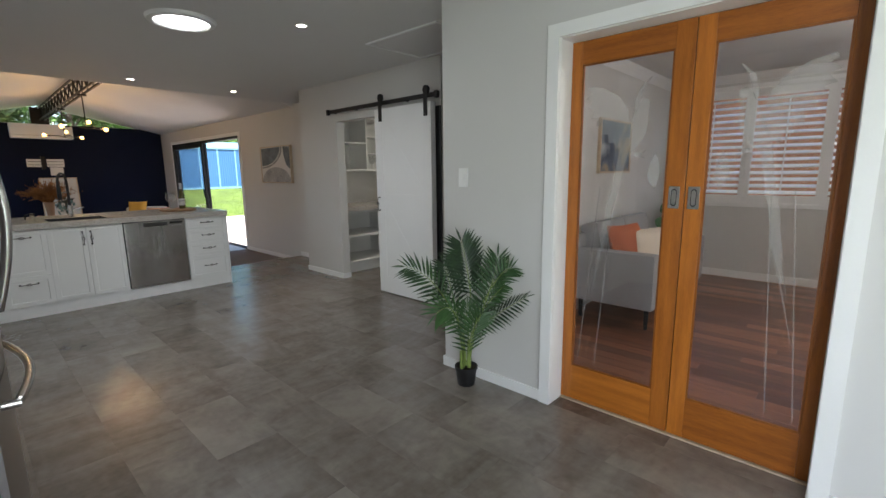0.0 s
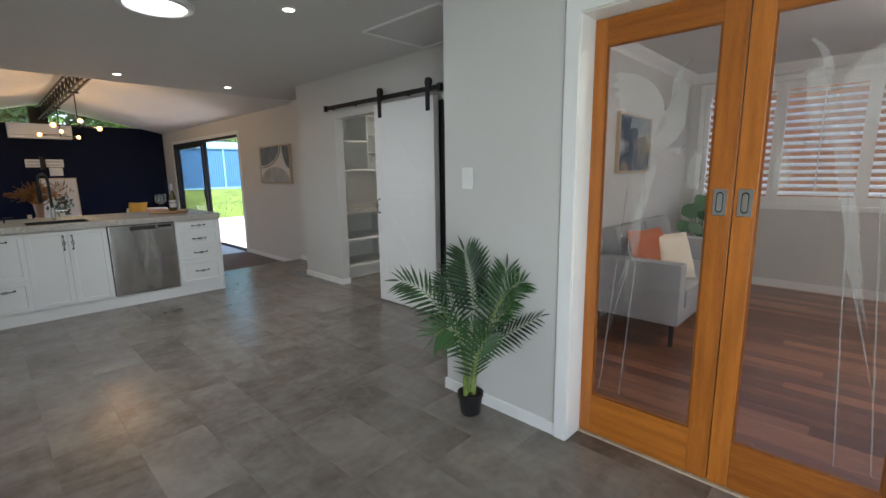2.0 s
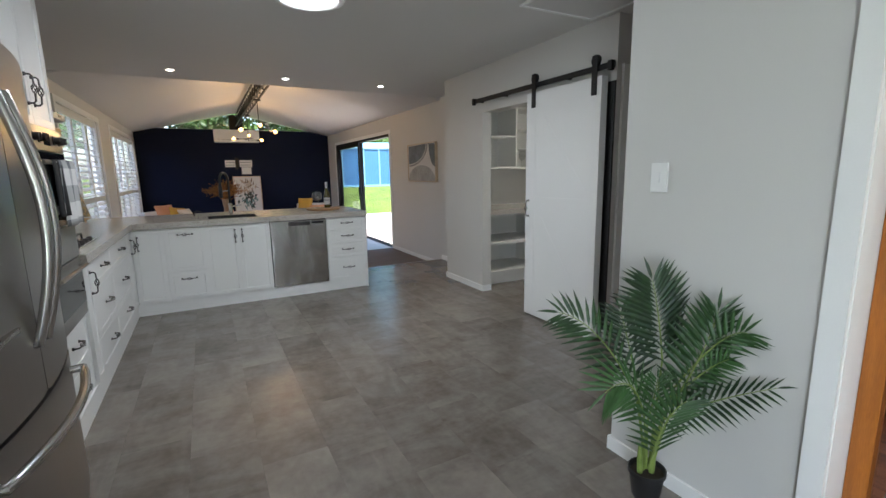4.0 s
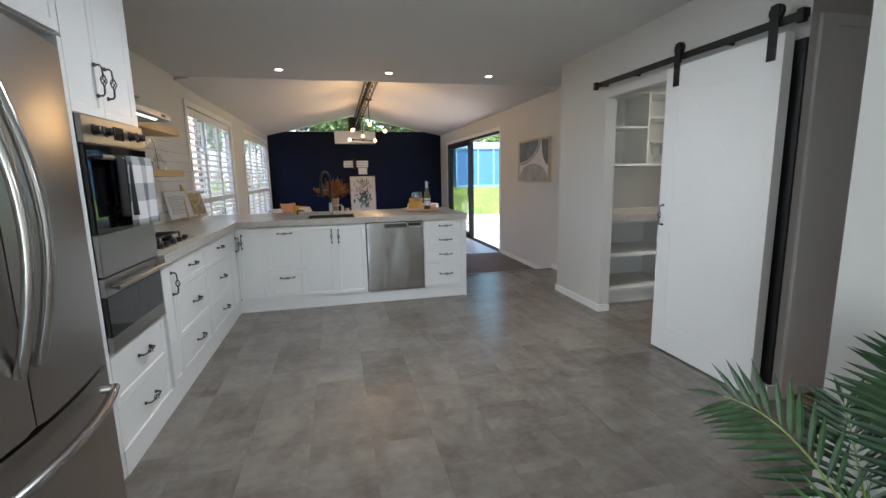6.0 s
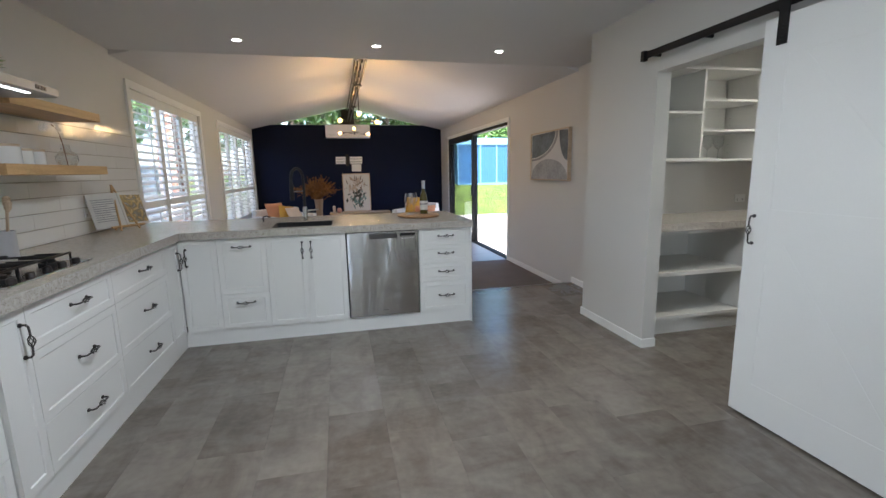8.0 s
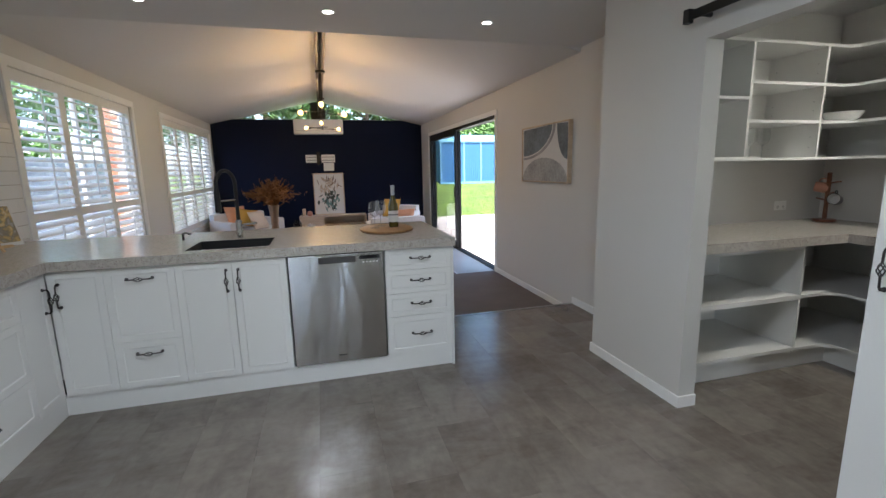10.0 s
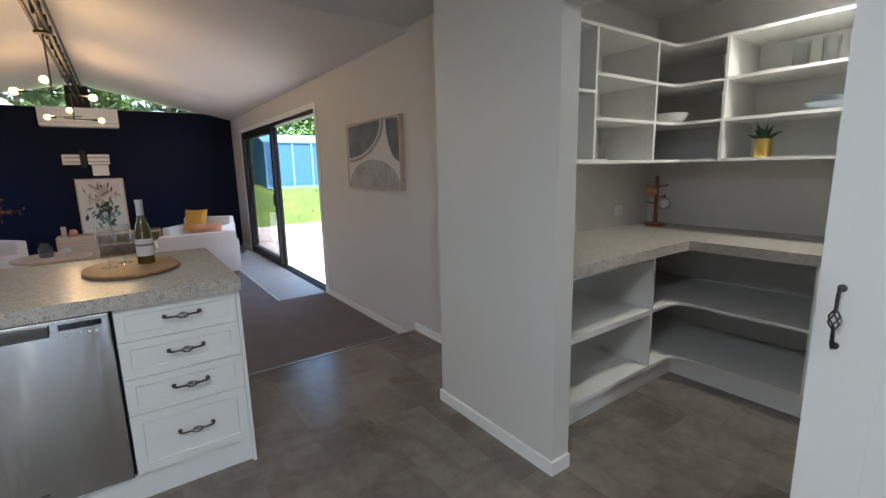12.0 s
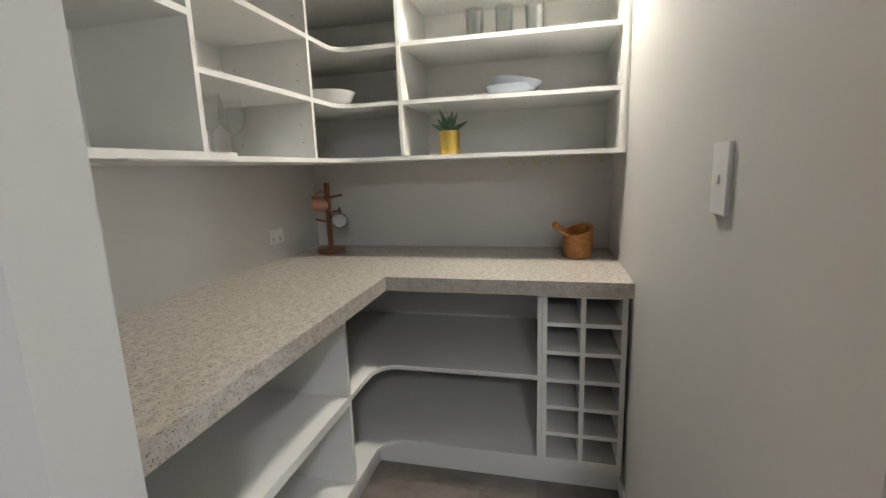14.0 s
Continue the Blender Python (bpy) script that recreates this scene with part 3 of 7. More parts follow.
def shutters(name, x, y0, y1, z0, z1, panels, mid, tilt, label, inward, glassx):
    """A window with a fixed pane outside and hinged louvre panels inside."""
    win = thing(name, (x, (y0 + y1) / 2, z0), label, "window", kind="structure")
    part("pane", boxes((glassx - 0.003, glassx + 0.003, y0, y1, z0, z1)), GLASS, win, "clear window glass").visible_shadow = False
    part("window_frame", boxes((glassx - 0.02, glassx + 0.02, y0, y0 + 0.04, z0, z1), (glassx - 0.02, glassx + 0.02, y1 - 0.04, y1, z0, z1), (glassx - 0.02, glassx + 0.02, (y0 + y1) / 2 - 0.02, (y0 + y1) / 2 + 0.02, z0, z1), (glassx - 0.02, glassx + 0.02, y0, y1, z0, z0 + 0.04), (glassx - 0.02, glassx + 0.02, y0, y1, z1 - 0.04, z1)), TRIM, win)
    pw, st, t = (y1 - y0) / panels, 0.05, 0.014
    me = slat_mesh(pw - 2 * st - 0.006, tilt)
    for i in range(panels):
        a, b = y0 + i * pw + 0.002, y0 + (i + 1) * pw - 0.002
        rails = [(x - t, x + t, a, a + st, z0, z1), (x - t, x + t, b - st, b, z0, z1), (x - t, x + t, a + st, b - st, z0, z0 + 0.09), (x - t, x + t, a + st, b - st, z1 - 0.09, z1)]
        if mid:
            rails.append((x - t, x + t, a + st, b - st, mid - 0.035, mid + 0.035))
        panel = part("shutter_panel", boxes(*rails), TRIM, win, "white plantation shutter panel")
        spans = [(z0 + 0.09, mid - 0.035), (mid + 0.035, z1 - 0.09)] if mid else [(z0 + 0.09, z1 - 0.09)]
        for lo, hi in spans:
            n = max(1, round((hi - lo) / 0.076))
            for k in range(n):
                again("slat", me, Matrix.Translation((x, a + st + 0.001, lo + (k + 0.5) * (hi - lo) / n)), panel)
            rod = x + inward * 0.047
            part("tilt_rod", boxes((rod - 0.005, rod + 0.005, (a + b) / 2 - 0.006, (a + b) / 2 + 0.006, lo + 0.05, hi - 0.05)), TRIM, panel)
    return win


shutters("window_1", XW - 0.03, 7.21, 9.45, 0.42, 2.18, 3, 1.05, 27, "window with three white plantation shutter panels, louvres open", 1, XW - 0.1)
shutters("window_2", XW - 0.03, 10.51, 13.42, 0.42, 2.18, 4, 1.05, 27, "window with four white plantation shutter panels, louvres open", 1, XW - 0.1)
shutters("window_3", 6.63, -1.0, 1.95, 0.94, 2.27, 4, 0, -25, "living room window with white plantation shutters", -1, 6.70)

# clerestory panes over the navy wall
cl = thing("window_4", (RX, YN + 0.06, zc), "triangular clerestory windows under the ridge", "window", kind="structure")
for a, b, c in (((xl, zc), (RX - 0.18, zc), (RX - 0.18, RZ - 0.18 * slope)), ((xr, zc), (RX + 0.18, zc), (RX + 0.18, RZ - 0.18 * slope))):
    part("pane", prism([a, b, c], "y", YN + 0.05, YN + 0.056), GLASS, cl, "clear triangular pane").visible_shadow = False
    e = [Vector((p[0], YN + 0.06, p[1])) for p in (a, b, c, a)]
    part("window_frame", tube(e, 0.014, 4), TRIM, cl)

# sliding glass door, one half open
sl = thing("door_3", (XE + 0.06, 10.94, LOW), "black aluminium sliding glass door, standing half open", "sliding door", kind="structure")
SX = XE + 0.06
part("door_frame", boxes((SX - 0.06, SX + 0.06, 9.0, 9.03, LOW, 2.09), (SX - 0.06, SX + 0.06, 12.84, 12.88, LOW, 2.09), (SX - 0.06, SX + 0.06, 9.03, 12.84, 2.04, 2.09)), BLACK, sl)
part("track", boxes((SX - 0.06, SX + 0.06, 9.03, 12.84, LOW - 0.01, LOW + 0.012), (SX - 0.035, SX - 0.025, 9.03, 12.84, LOW + 0.012, LOW + 0.024), (SX + 0.025, SX + 0.035, 9.03, 12.84, LOW + 0.012, LOW + 0.024)), BLACK, sl)
for dx, y0, y1 in ((-0.03, 10.95, 12.84), (0.03, 10.95, 12.84)):
    leaf = part("sash", boxes((SX + dx - 0.02, SX + dx + 0.02, y0, y0 + 0.085, LOW + 0.02, 2.04), (SX + dx - 0.02, SX + dx + 0.02, y1 - 0.07, y1, LOW + 0.02, 2.04), (SX + dx - 0.02, SX + dx + 0.02, y0 + 0.085, y1 - 0.07, LOW + 0.02, LOW + 0.11), (SX + dx - 0.02, SX + dx + 0.02, y0 + 0.085, y1 - 0.07, 1.97, 2.04)), BLACK, sl)
    part("pane", boxes((SX + dx - 0.003, SX + dx + 0.003, y0 + 0.085, y1 - 0.07, LOW + 0.11, 1.97)), GLASS, leaf, "clear glass").visible_shadow = False
part("door_handle", bx(SX - 0.075, SX - 0.05, 11.0, 11.035, 0.85, 1.03, 0.006), BLACK, sl, "black pull handle with lock")

# ---- floor tiles, timber boards, subway tiles, deck boards are at the end ----

# ---- kitchen joinery ----


def handle_data(length=0.13):
    """A pewter bow pull with rosette ends and a basket in the middle, along x, standing off towards -y."""
    h = length / 2
    bm = tube([(-h, 0, 0), (-h, -0.022, 0), (-h * 0.86, -0.03, 0), (-0.024, -0.032, 0)], [0.0045, 0.0045, 0.0042, 0.004], 8)
    tube([(h, 0, 0), (h, -0.022, 0), (h * 0.86, -0.03, 0), (0.024, -0.032, 0)], [0.0045, 0.0045, 0.0042, 0.004], 8, bm)
    for k in range(5):
        a0 = 2 * math.pi * k / 5
        tube([(-0.026 + 0.052 * i / 6, -0.032 + 0.0125 * math.sin(math.pi * i / 6) * math.cos(a0 + i * 0.45), 0.0125 * math.sin(math.pi * i / 6) * math.sin(a0 + i * 0.45)) for i in range(7)], 0.0022, 5, bm)
    for s in (-h, h):
        tube([(s, 0, 0), (s, -0.006, 0), (s, -0.008, 0)], [0.009, 0.009, 0.006], 10, bm)
    return data_of("handle", bm, IRON, True)


HANDLE = handle_data()
LONGPULL = handle_data(0.14)
ACROSS, UPRIGHT = Matrix(), Matrix.Rotation(radians(90), 4, "Y")
FACE_S, FACE_E, FACE_W = Matrix(), Matrix.Rotation(radians(90), 4, "Z"), Matrix.Rotation(radians(-90), 4, "Z")


def shaker(w, h, rail=0.055, plain=False):
    """A framed cabinet front: x 0..w, z 0..h, its face at y = 0."""
    if plain:
        return bx(0.0015, w - 0.0015, 0, 0.018, 0.0015, h - 0.0015, 0.002)
    bm = bx(0.0015, w - 0.0015, 0, 0.018, 0.0015, h - 0.0015)
    r = min(rail, h * 0.3)
    bm.normal_update()
    bmesh.ops.recalc_face_normals(bm, faces=bm.faces[:])
    face = [f for f in bm.faces if all(v.co.y < 1e-6 for v in f.verts)]
    bmesh.ops.inset_individual(bm, faces=face, thickness=r)
    bmesh.ops.inset_individual(bm, faces=face, thickness=0.006, depth=-0.005)
    return bm


def front(name, unit, m, w, h, pull=None, upright=False, material=None, plain=False):
    ob = part(name, moved(shaker(w, h, plain=plain), m), material or CAB, unit)
    if pull:
        again("handle", HANDLE, m @ Matrix.Translation((pull[0], 0, pull[1])) @ (UPRIGHT if upright else ACROSS), ob)
    return ob


def unit(at, label, body, category="kitchen cabinet", name="base_cabinet", group="base cabinets"):
    u = thing(name, at, label, category, group)
    part("body", boxes(*body), CAB, u)
    return u


KICK = 0.122
# peninsula, fronts facing the room at y = 5.927
PY = 5.927


def pen(x0, x1, fronts, label):
    u = unit((x0, PY, 0), label, [(x0, x1, PY + 0.02, 6.5, KICK, 0.855)])
    for kind, a, b, z0, z1, pull, up in fronts:
        front(kind, u, pose(a, PY, z0) @ FACE_S, b - a, z1 - z0, pull, up)


pen(0.022, 0.29, [("door", 0.022, 0.29, KICK, 0.852, (0.05, 0.595), True)], "white narrow corner cabinet with an upright pewter pull")
pen(0.29, 0.65, [("drawer_front", 0.29, 0.65, 0.41, 0.852, (0.18, 0.375), False), ("drawer_front", 0.29, 0.65, KICK, 0.41, (0.18, 0.215), False)], "white cabinet with one deep and one shallow drawer")
pen(0.65, 1.268, [("door", 0.65, 0.957, KICK, 0.852, (0.275, 0.61), True), ("door", 0.957, 1.268, KICK, 0.852, (0.035, 0.61), True)], "white two-door sink cabinet with pewter pulls")
pen(1.88, 2.33, [("drawer_front", 1.88, 2.33, a, b, (0.235, (b - a) / 2 + 0.01), False) for a, b in ((0.71, 0.852), (0.55, 0.71), (0.39, 0.55), (KICK, 0.39))], "white bank of four drawers with pewter pulls")
structure("panel_peninsula_end", bx(2.33, 2.346, 5.922, 6.52, 0, 0.855, 0.002), CAB, "white end panel of the peninsula")
structure("panel_peninsula_back", boxes((XW, 2.33, 6.5, 6.52, LOW, 0.855)), CAB, "white back panel of the peninsula")
structure("kickboard_peninsula", boxes((0.0, 1.268, 5.944, 5.96, 0, KICK), (1.268, 1.88, 5.942, 5.96, 0, KICK - 0.004), (1.88, 2.33, 5.944, 5.96, 0, KICK)), CAB, "white kickboard under the cabinets")

dw = thing("dishwasher", (1.57, PY, 0.12), "brushed stainless steel dishwasher built under the benchtop", "dishwasher")
part("body", boxes((1.272, 1.876, PY + 0.02, 6.48, KICK, 0.855)), BLACK, dw)
panel = part("door", bx(1.279, 1.869, PY - 0.008, PY + 0.019, KICK + 0.003, 0.848, 0.003), WAVYSTEEL, dw, "brushed steel front panel")
part("display", boxes((1.715, 1.845, PY - 0.0095, PY - 0.007, 0.808, 0.832)), DARKGLASS, panel, "dark display strip")
for k in range(5):
    part("button", boxes((1.735 + 0.022 * k, 1.743 + 0.022 * k, PY - 0.0095, PY - 0.007, 0.784, 0.791)), PLASTIC, panel)
grip = bx(1.462, 1.69, PY - 0.028, PY - 0.006, 0.815, 0.836, 0.006)
bx(1.462, 1.69, PY - 0.028, PY - 0.02, 0.795, 0.822, 0.003, grip)
part("door_handle", grip, IRON, dw, "dark grip lip")
part("badge", boxes((1.55, 1.605, PY - 0.009, PY - 0.007, 0.172, 0.178)), IRON, dw)

# side run, fronts facing x = 0.02
RX0 = 0.02
def run(y0, y1, fronts, label, top=0.852):
    u = unit((-0.02, y0, 0), label, [(XW, RX0 - 0.019, y0 + 0.001, y1 - 0.001, KICK, top)])
    for kind, a, b, z0, z1, pull, up in fronts:
        front(kind, u, pose(RX0, a, z0) @ FACE_E, b - a, z1 - z0, pull, up)


run(4.045, 4.22, [("door", 4.045, 4.22, KICK, 0.852, (0.135, 0.60), True)], "white narrow pull-out cabinet with an upright pewter pull")
three = ((0.66, 0.852), (0.352, 0.66), (KICK, 0.352))
run(4.22, 4.905, [("drawer_front", 4.22, 4.905, a, b, (0.36, (b - a) / 2 + 0.015), False) for a, b in three], "white bank of three wide drawers under the cooktop")
run(4.905, 5.68, [("drawer_front", 4.905, 5.68, a, b, (0.40, (b - a) / 2 + 0.015), False) for a, b in three], "white bank of three wide drawers")
run(5.68, 5.922, [("door", 5.68, 5.922, KICK, 0.852, (0.2, 0.58), True)], "white narrow corner cabinet door")
structure("kickboard_run", boxes((-0.015, 0.006, 3.43, 5.944, 0, KICK)), CAB, "white kickboard under the side run")

# oven tower
tw = thing("oven_tower", (-0.02, 3.43, 0), "tall white cabinet housing two steel wall ovens", "tall cabinet")
part("body", boxes((XW, -0.019, 3.43, 3.448, KICK, TOP), (XW, -0.019, 4.027, 4.045, 0.12, TOP), (XW, -0.019, 3.448, 4.027, KICK, 0.583), (XW, -0.019, 3.448, 4.027, 1.606, TOP)), CAB, tw)
for a, b in ((0.325, 0.582), (KICK - 0.05, 0.325)):
    front("drawer_front", tw, pose(0, 3.43, a) @ FACE_E, 0.615, b - a, (0.33, (b - a) / 2 + 0.02))
part("filler", boxes((-0.019, 0.0, 4.03, 4.046, 0.583, TOP)), CAB, tw)
for a, b, px in ((3.43, 3.70, 0.225), (3.70, 4.03, 0.045)):
    front("door", tw, pose(0, a, 1.608) @ FACE_E, b - a, 2.30 - 1.608, (px, 0.16), True)
part("bulkhead", boxes((-0.3, -0.002, 3.43, 4.045, 2.303, TOP)), CAB, tw)

ov = thing("wall_oven", (0.0, 3.73, 0.95), "stainless steel wall oven with black glass door and four knobs", "oven")
OY0, OY1 = 3.437, 4.027
part("body", boxes((-0.55, 0.0, OY0, OY1, 0.925, 1.603)), BLACK, ov)
fascia = part("control_panel", bx(0.0, 0.022, OY0, OY1, 1.488, 1.602, 0.004), STEELH, ov)
for k, ky in enumerate((3.53, 3.63, 3.87, 3.955)):
    knob = tube([(0.022, ky, 1.545), (0.027, ky, 1.545), (0.028, ky, 1.545), (0.05, ky, 1.545), (0.053, ky, 1.545)], [0.024, 0.024, 0.018, 0.017, 0.013], 20)
    bx(0.05, 0.058, ky - 0.003, ky + 0.003, 1.529, 1.561, 0.001, knob)
    part("knob", knob, IRON, fascia, "dark round knob", True)
part("display", boxes((0.0215, 0.0235, 3.70, 3.80, 1.515, 1.575)), DARKGLASS, fascia, "dark clock window")
part("door", bx(0.0, 0.024, OY0, OY1, 1.108, 1.484, 0.004), DARKGLASS, ov, "black glass oven door")
part("lower_panel", bx(0.0, 0.022, OY0, OY1, 0.924, 1.104, 0.004), STEELH, ov, "plain steel panel")
rail = tube([(0.06, OY0 + 0.03, 1.43), (0.06, OY1 - 0.03, 1.43)], 0.011, 12)
for ky in (OY0 + 0.06, OY1 - 0.06):
    tube([(0.02, ky, 1.43), (0.06, ky, 1.43)], 0.008, 8, rail)
part("door_handle", rail, STEELH, ov, "round steel bar", True)

o2 = thing("warming_oven", (0.0, 3.73, 0.62), "compact stainless steel oven with black glass front", "oven")
part("body", boxes((-0.55, 0.0, OY0, OY1, 0.588, 0.918)), BLACK, o2)
part("frame", boxes((0.0, 0.02, OY0, OY1, 0.588, 0.655), (0.0, 0.02, OY0, OY1, 0.838, 0.916)), STEELH, o2)
part("door_glass", boxes((0.0, 0.022, OY0, OY1, 0.657, 0.836)), DARKGLASS, o2, "black glass panel")
rail = tube([(0.055, OY0 + 0.03, 0.872), (0.055, OY1 - 0.03, 0.872)], 0.01, 12)
for ky in (OY0 + 0.05, OY1 - 0.05):
    tube([(0.018, ky, 0.872), (0.055, ky, 0.872)], 0.007, 8, rail)
part("door_handle", rail, STEELH, o2, "round steel bar", True)


def cloth(name, y0, y1, z0, z1, x, material, label, wave=0.012, seed=1):
    """A tea towel folded over the oven rail."""
    rnd = random.Random(seed)
    bm = bmesh.new()
    nu, nv = 10, 12
    ph = rnd.random() * 6
    for side in (0, 1):
        g = []
        for j in range(nv + 1):
            f = j / nv
            row = []
            for i in range(nu + 1):
                u = i / nu
                drop = z1 - (z1 - z0) * f * (1 if side == 0 else 0.8)
                off = wave * math.sin(u * 9 + ph + side) * (0.2 + f) + (0.016 if side == 0 else -0.013)
                row.append(bm.verts.new((x + off * (1 if f > 0.04 else 0.6), y0 + (y1 - y0) * u + 0.015 * f * math.sin(u * 3 + ph), drop + 0.012 * (1 - f) * (1 if f < 0.05 else 0))))
            g.append(row)
        for j in range(nv):
            for i in range(nu):
                bm.faces.new((g[j][i], g[j][i + 1], g[j + 1][i + 1], g[j + 1][i]))
        if side == 0:
            first = g[0]
        else:
            for i in range(nu):
                bm.faces.new((first[i], first[i + 1], g[0][i + 1], g[0][i]))
    ob = solid(name, bm, material, label, "tea towel", smooth=True)
    md = ob.modifiers.new("thick", "SOLIDIFY")
    md.thickness = 0.003
    return ob


def checked(name):
    m = mat(name, (0.5, 0.5, 0.5), 0.95, 0, 0.05, 5, 400, 0.001)
    n, l, p = nodes_of(m)
    geo = n["Geometry"]
    sep = n.new("ShaderNodeSeparateXYZ")
    l.new(geo.outputs["Position"], sep.inputs[0])
    fs = []
    for ax, size in (("Y", 0.075), ("Z", 0.085)):
        w = n.new("ShaderNodeMath")
        w.operation = "PINGPONG"
        w.inputs[1].default_value = size
        l.new(sep.outputs[ax], w.inputs[0])
        c = n.new("ShaderNodeMath")
        c.operation = "GREATER_THAN"
        c.inputs[1].default_value = size / 2
        l.new(w.outputs[0], c.inputs[0])
        fs.append(c)
    add = n.new("ShaderNodeMath")
    l.new(fs[0].outputs[0], add.inputs[0])
    l.new(fs[1].outputs[0], add.inputs[1])
    half = n.new("ShaderNodeMath")
    half.operation = "MULTIPLY"
    half.inputs[1].default_value = 0.5
    l.new(add.outputs[0], half.inputs[0])
    cr = n.new("ShaderNodeValToRGB")
    cr.color_ramp.elements[0].color, cr.color_ramp.elements[1].color = (0.62, 0.61, 0.60, 1), (0.13, 0.135, 0.15, 1)
    l.new(half.outputs[0], cr.inputs[0])
    l.new(cr.outputs[0], p.inputs["Base Color"])
    return m


cloth("tea_towel", 3.57, 3.70, 1.17, 1.43, 0.06, mat("black cotton", (0.012, 0.012, 0.013), 0.95, 0, 0.2, 5, 300), "plain black tea towel over the oven rail", 0.008, 2)
cloth("tea_towel", 3.66, 3.94, 1.115, 1.432, 0.064, checked("grey check cotton"), "grey and white checked tea towel over the oven rail", 0.01, 5)

# refrigerator with French doors
fr = thing("refrigerator", (-0.2, 2.66, 0), "stainless steel French-door refrigerator with curved bar handles", "refrigerator")
F0, F1, FM = 2.16, 3.16, 2.66
part("body", boxes((XW + 0.03, 0.09, F0 + 0.005, F1 - 0.005, 0.02, 1.79)), mat("grey fridge side", (0.22, 0.22, 0.22), 0.45, 0.4, 0.05), fr)


def bulged(y0, y1, z0, z1):
    """A door whose face swells towards the middle of the whole front."""
    pts = []
    n = 12
    for i in range(n + 1):
        y = y0 + (y1 - y0) * i / n
        u = (y - FM) / ((F1 - F0) / 2)
        pts.append((0.115 + 0.055 * (1 - u * u), y))
    poly = [(0.095, y0), (0.095, y1)] + pts[::-1]
    bm = prism(poly, "z", z0, z1)
    bmesh.ops.bevel(bm, geom=[e for e in bm.edges if abs(e.verts[0].co.z - e.verts[1].co.z) < 1e-6], offset=0.008, segments=2, affect="EDGES")
    return bm


for y0, y1, hy, name in ((F0, FM - 0.003, FM - 0.04, "water"), (FM + 0.003, F1, FM + 0.04, "plain")):
    leaf = part("door", bulged(y0, y1, 0.665, 1.775), STEELH, fr, "bowed stainless steel door", True)
    hp = [(0.16, hy, 0.84)] + [(0.18 + 0.065 * math.sin(math.pi * k / 14), hy, 0.84 + 0.77 * k / 14) for k in range(15)] + [(0.16, hy, 1.61)]
    part("handle", tube(hp, 0.015, 12), STEEL, leaf, "curved tubular handle", True)
    if name == "water":
        part("water_dispenser", bx(0.1, 0.158, F0 + 0.12, F0 + 0.36, 0.93, 1.36, 0.008), DARKGLASS, leaf, "dark dispenser recess")
        part("dispenser_tray", bx(0.1, 0.175, F0 + 0.12, F0 + 0.36, 0.915, 0.93, 0.003), STEEL, leaf)
drawer = part("freezer_drawer", bulged(F0, F1, 0.06, 0.652), STEELH, fr, "bowed stainless steel freezer drawer", True)
hp = [(0.125, F0 + 0.10, 0.585)] + [(0.15 + 0.085 * math.sin(math.pi * (0.1 + 0.8 * k / 16)), F0 + 0.09 + (F1 - F0 - 0.18) * k / 16, 0.585) for k in range(17)] + [(0.125, F1 - 0.10, 0.585)]
part("handle", tube(hp, 0.016, 12), STEEL, drawer, "long bowed tubular handle", True)
part("foot_grille", boxes((-0.2, 0.10, F0 + 0.01, F1 - 0.01, 0.0, 0.05)), BLACK, fr)

oc = thing("overhead_cabinet", (-0.02, 2.15, 1.89), "white cabinet above the refrigerator", "kitchen cabinet")
part("body", boxes((XW, -0.021, 2.15, 3.425, 1.89, TOP)), CAB, oc)
for a, b, px in ((2.155, 2.79, 0.58), (2.79, 3.425, 0.06)):
    front("door", oc, pose(0, a, 1.895) @ FACE_E, b - a, 0.45, (px, 0.14), True)
structure("panel_fridge_side", boxes((XW, 0.0, 2.125, 2.148, 0, TOP), (XW, 0.0, 3.40, 3.428, 0, 1.88)), CAB, "white panel beside the refrigerator")

# benchtop with sink cut-out
SX0, SX1, SY0, SY1 = 0.69, 1.17, 6.0, 6.40
CT0, CT1 = 0.858, 0.915


def grid_slab(xs, ys, cells, z0, z1):
    """One slab made of the named cells of a grid, with no inner walls."""
    bm = bmesh.new()
    vs = {}

    def v(i, j, z):
        if (i, j, z) not in vs:
            vs[i, j, z] = bm.verts.new((xs[i], ys[j], z))
        return vs[i, j, z]
    for i, j in cells:
        bm.faces.new([v(*q, z1) for q in ((i, j), (i + 1, j), (i + 1, j + 1), (i, j + 1))])
        bm.faces.new([v(*q, z0) for q in ((i, j), (i, j + 1), (i + 1, j + 1), (i + 1, j))])
        for (di, dj), (p, q) in (((-1, 0), ((i, j + 1), (i, j))), ((1, 0), ((i + 1, j), (i + 1, j + 1))), ((0, -1), ((i, j), (i + 1, j))), ((0, 1), ((i + 1, j + 1), (i, j + 1)))):
            if (i + di, j + dj) not in cells:
                bm.faces.new((v(*p, z0), v(*q, z0), v(*q, z1), v(*p, z1)))
    return bm


bench = grid_slab([XW, 0.046, SX0, SX1, 2.352], [4.047, 5.898, SY0, SY1, 6.92], {(0, 0), (0, 1), (0, 2), (0, 3), (1, 1), (1, 2), (1, 3), (2, 1), (2, 3), (3, 1), (3, 2), (3, 3)}, CT0, CT1)
solid("benchtop", bench, BENCH, "pale speckled laminate L-shaped benchtop on white cabinets", "benchtop")

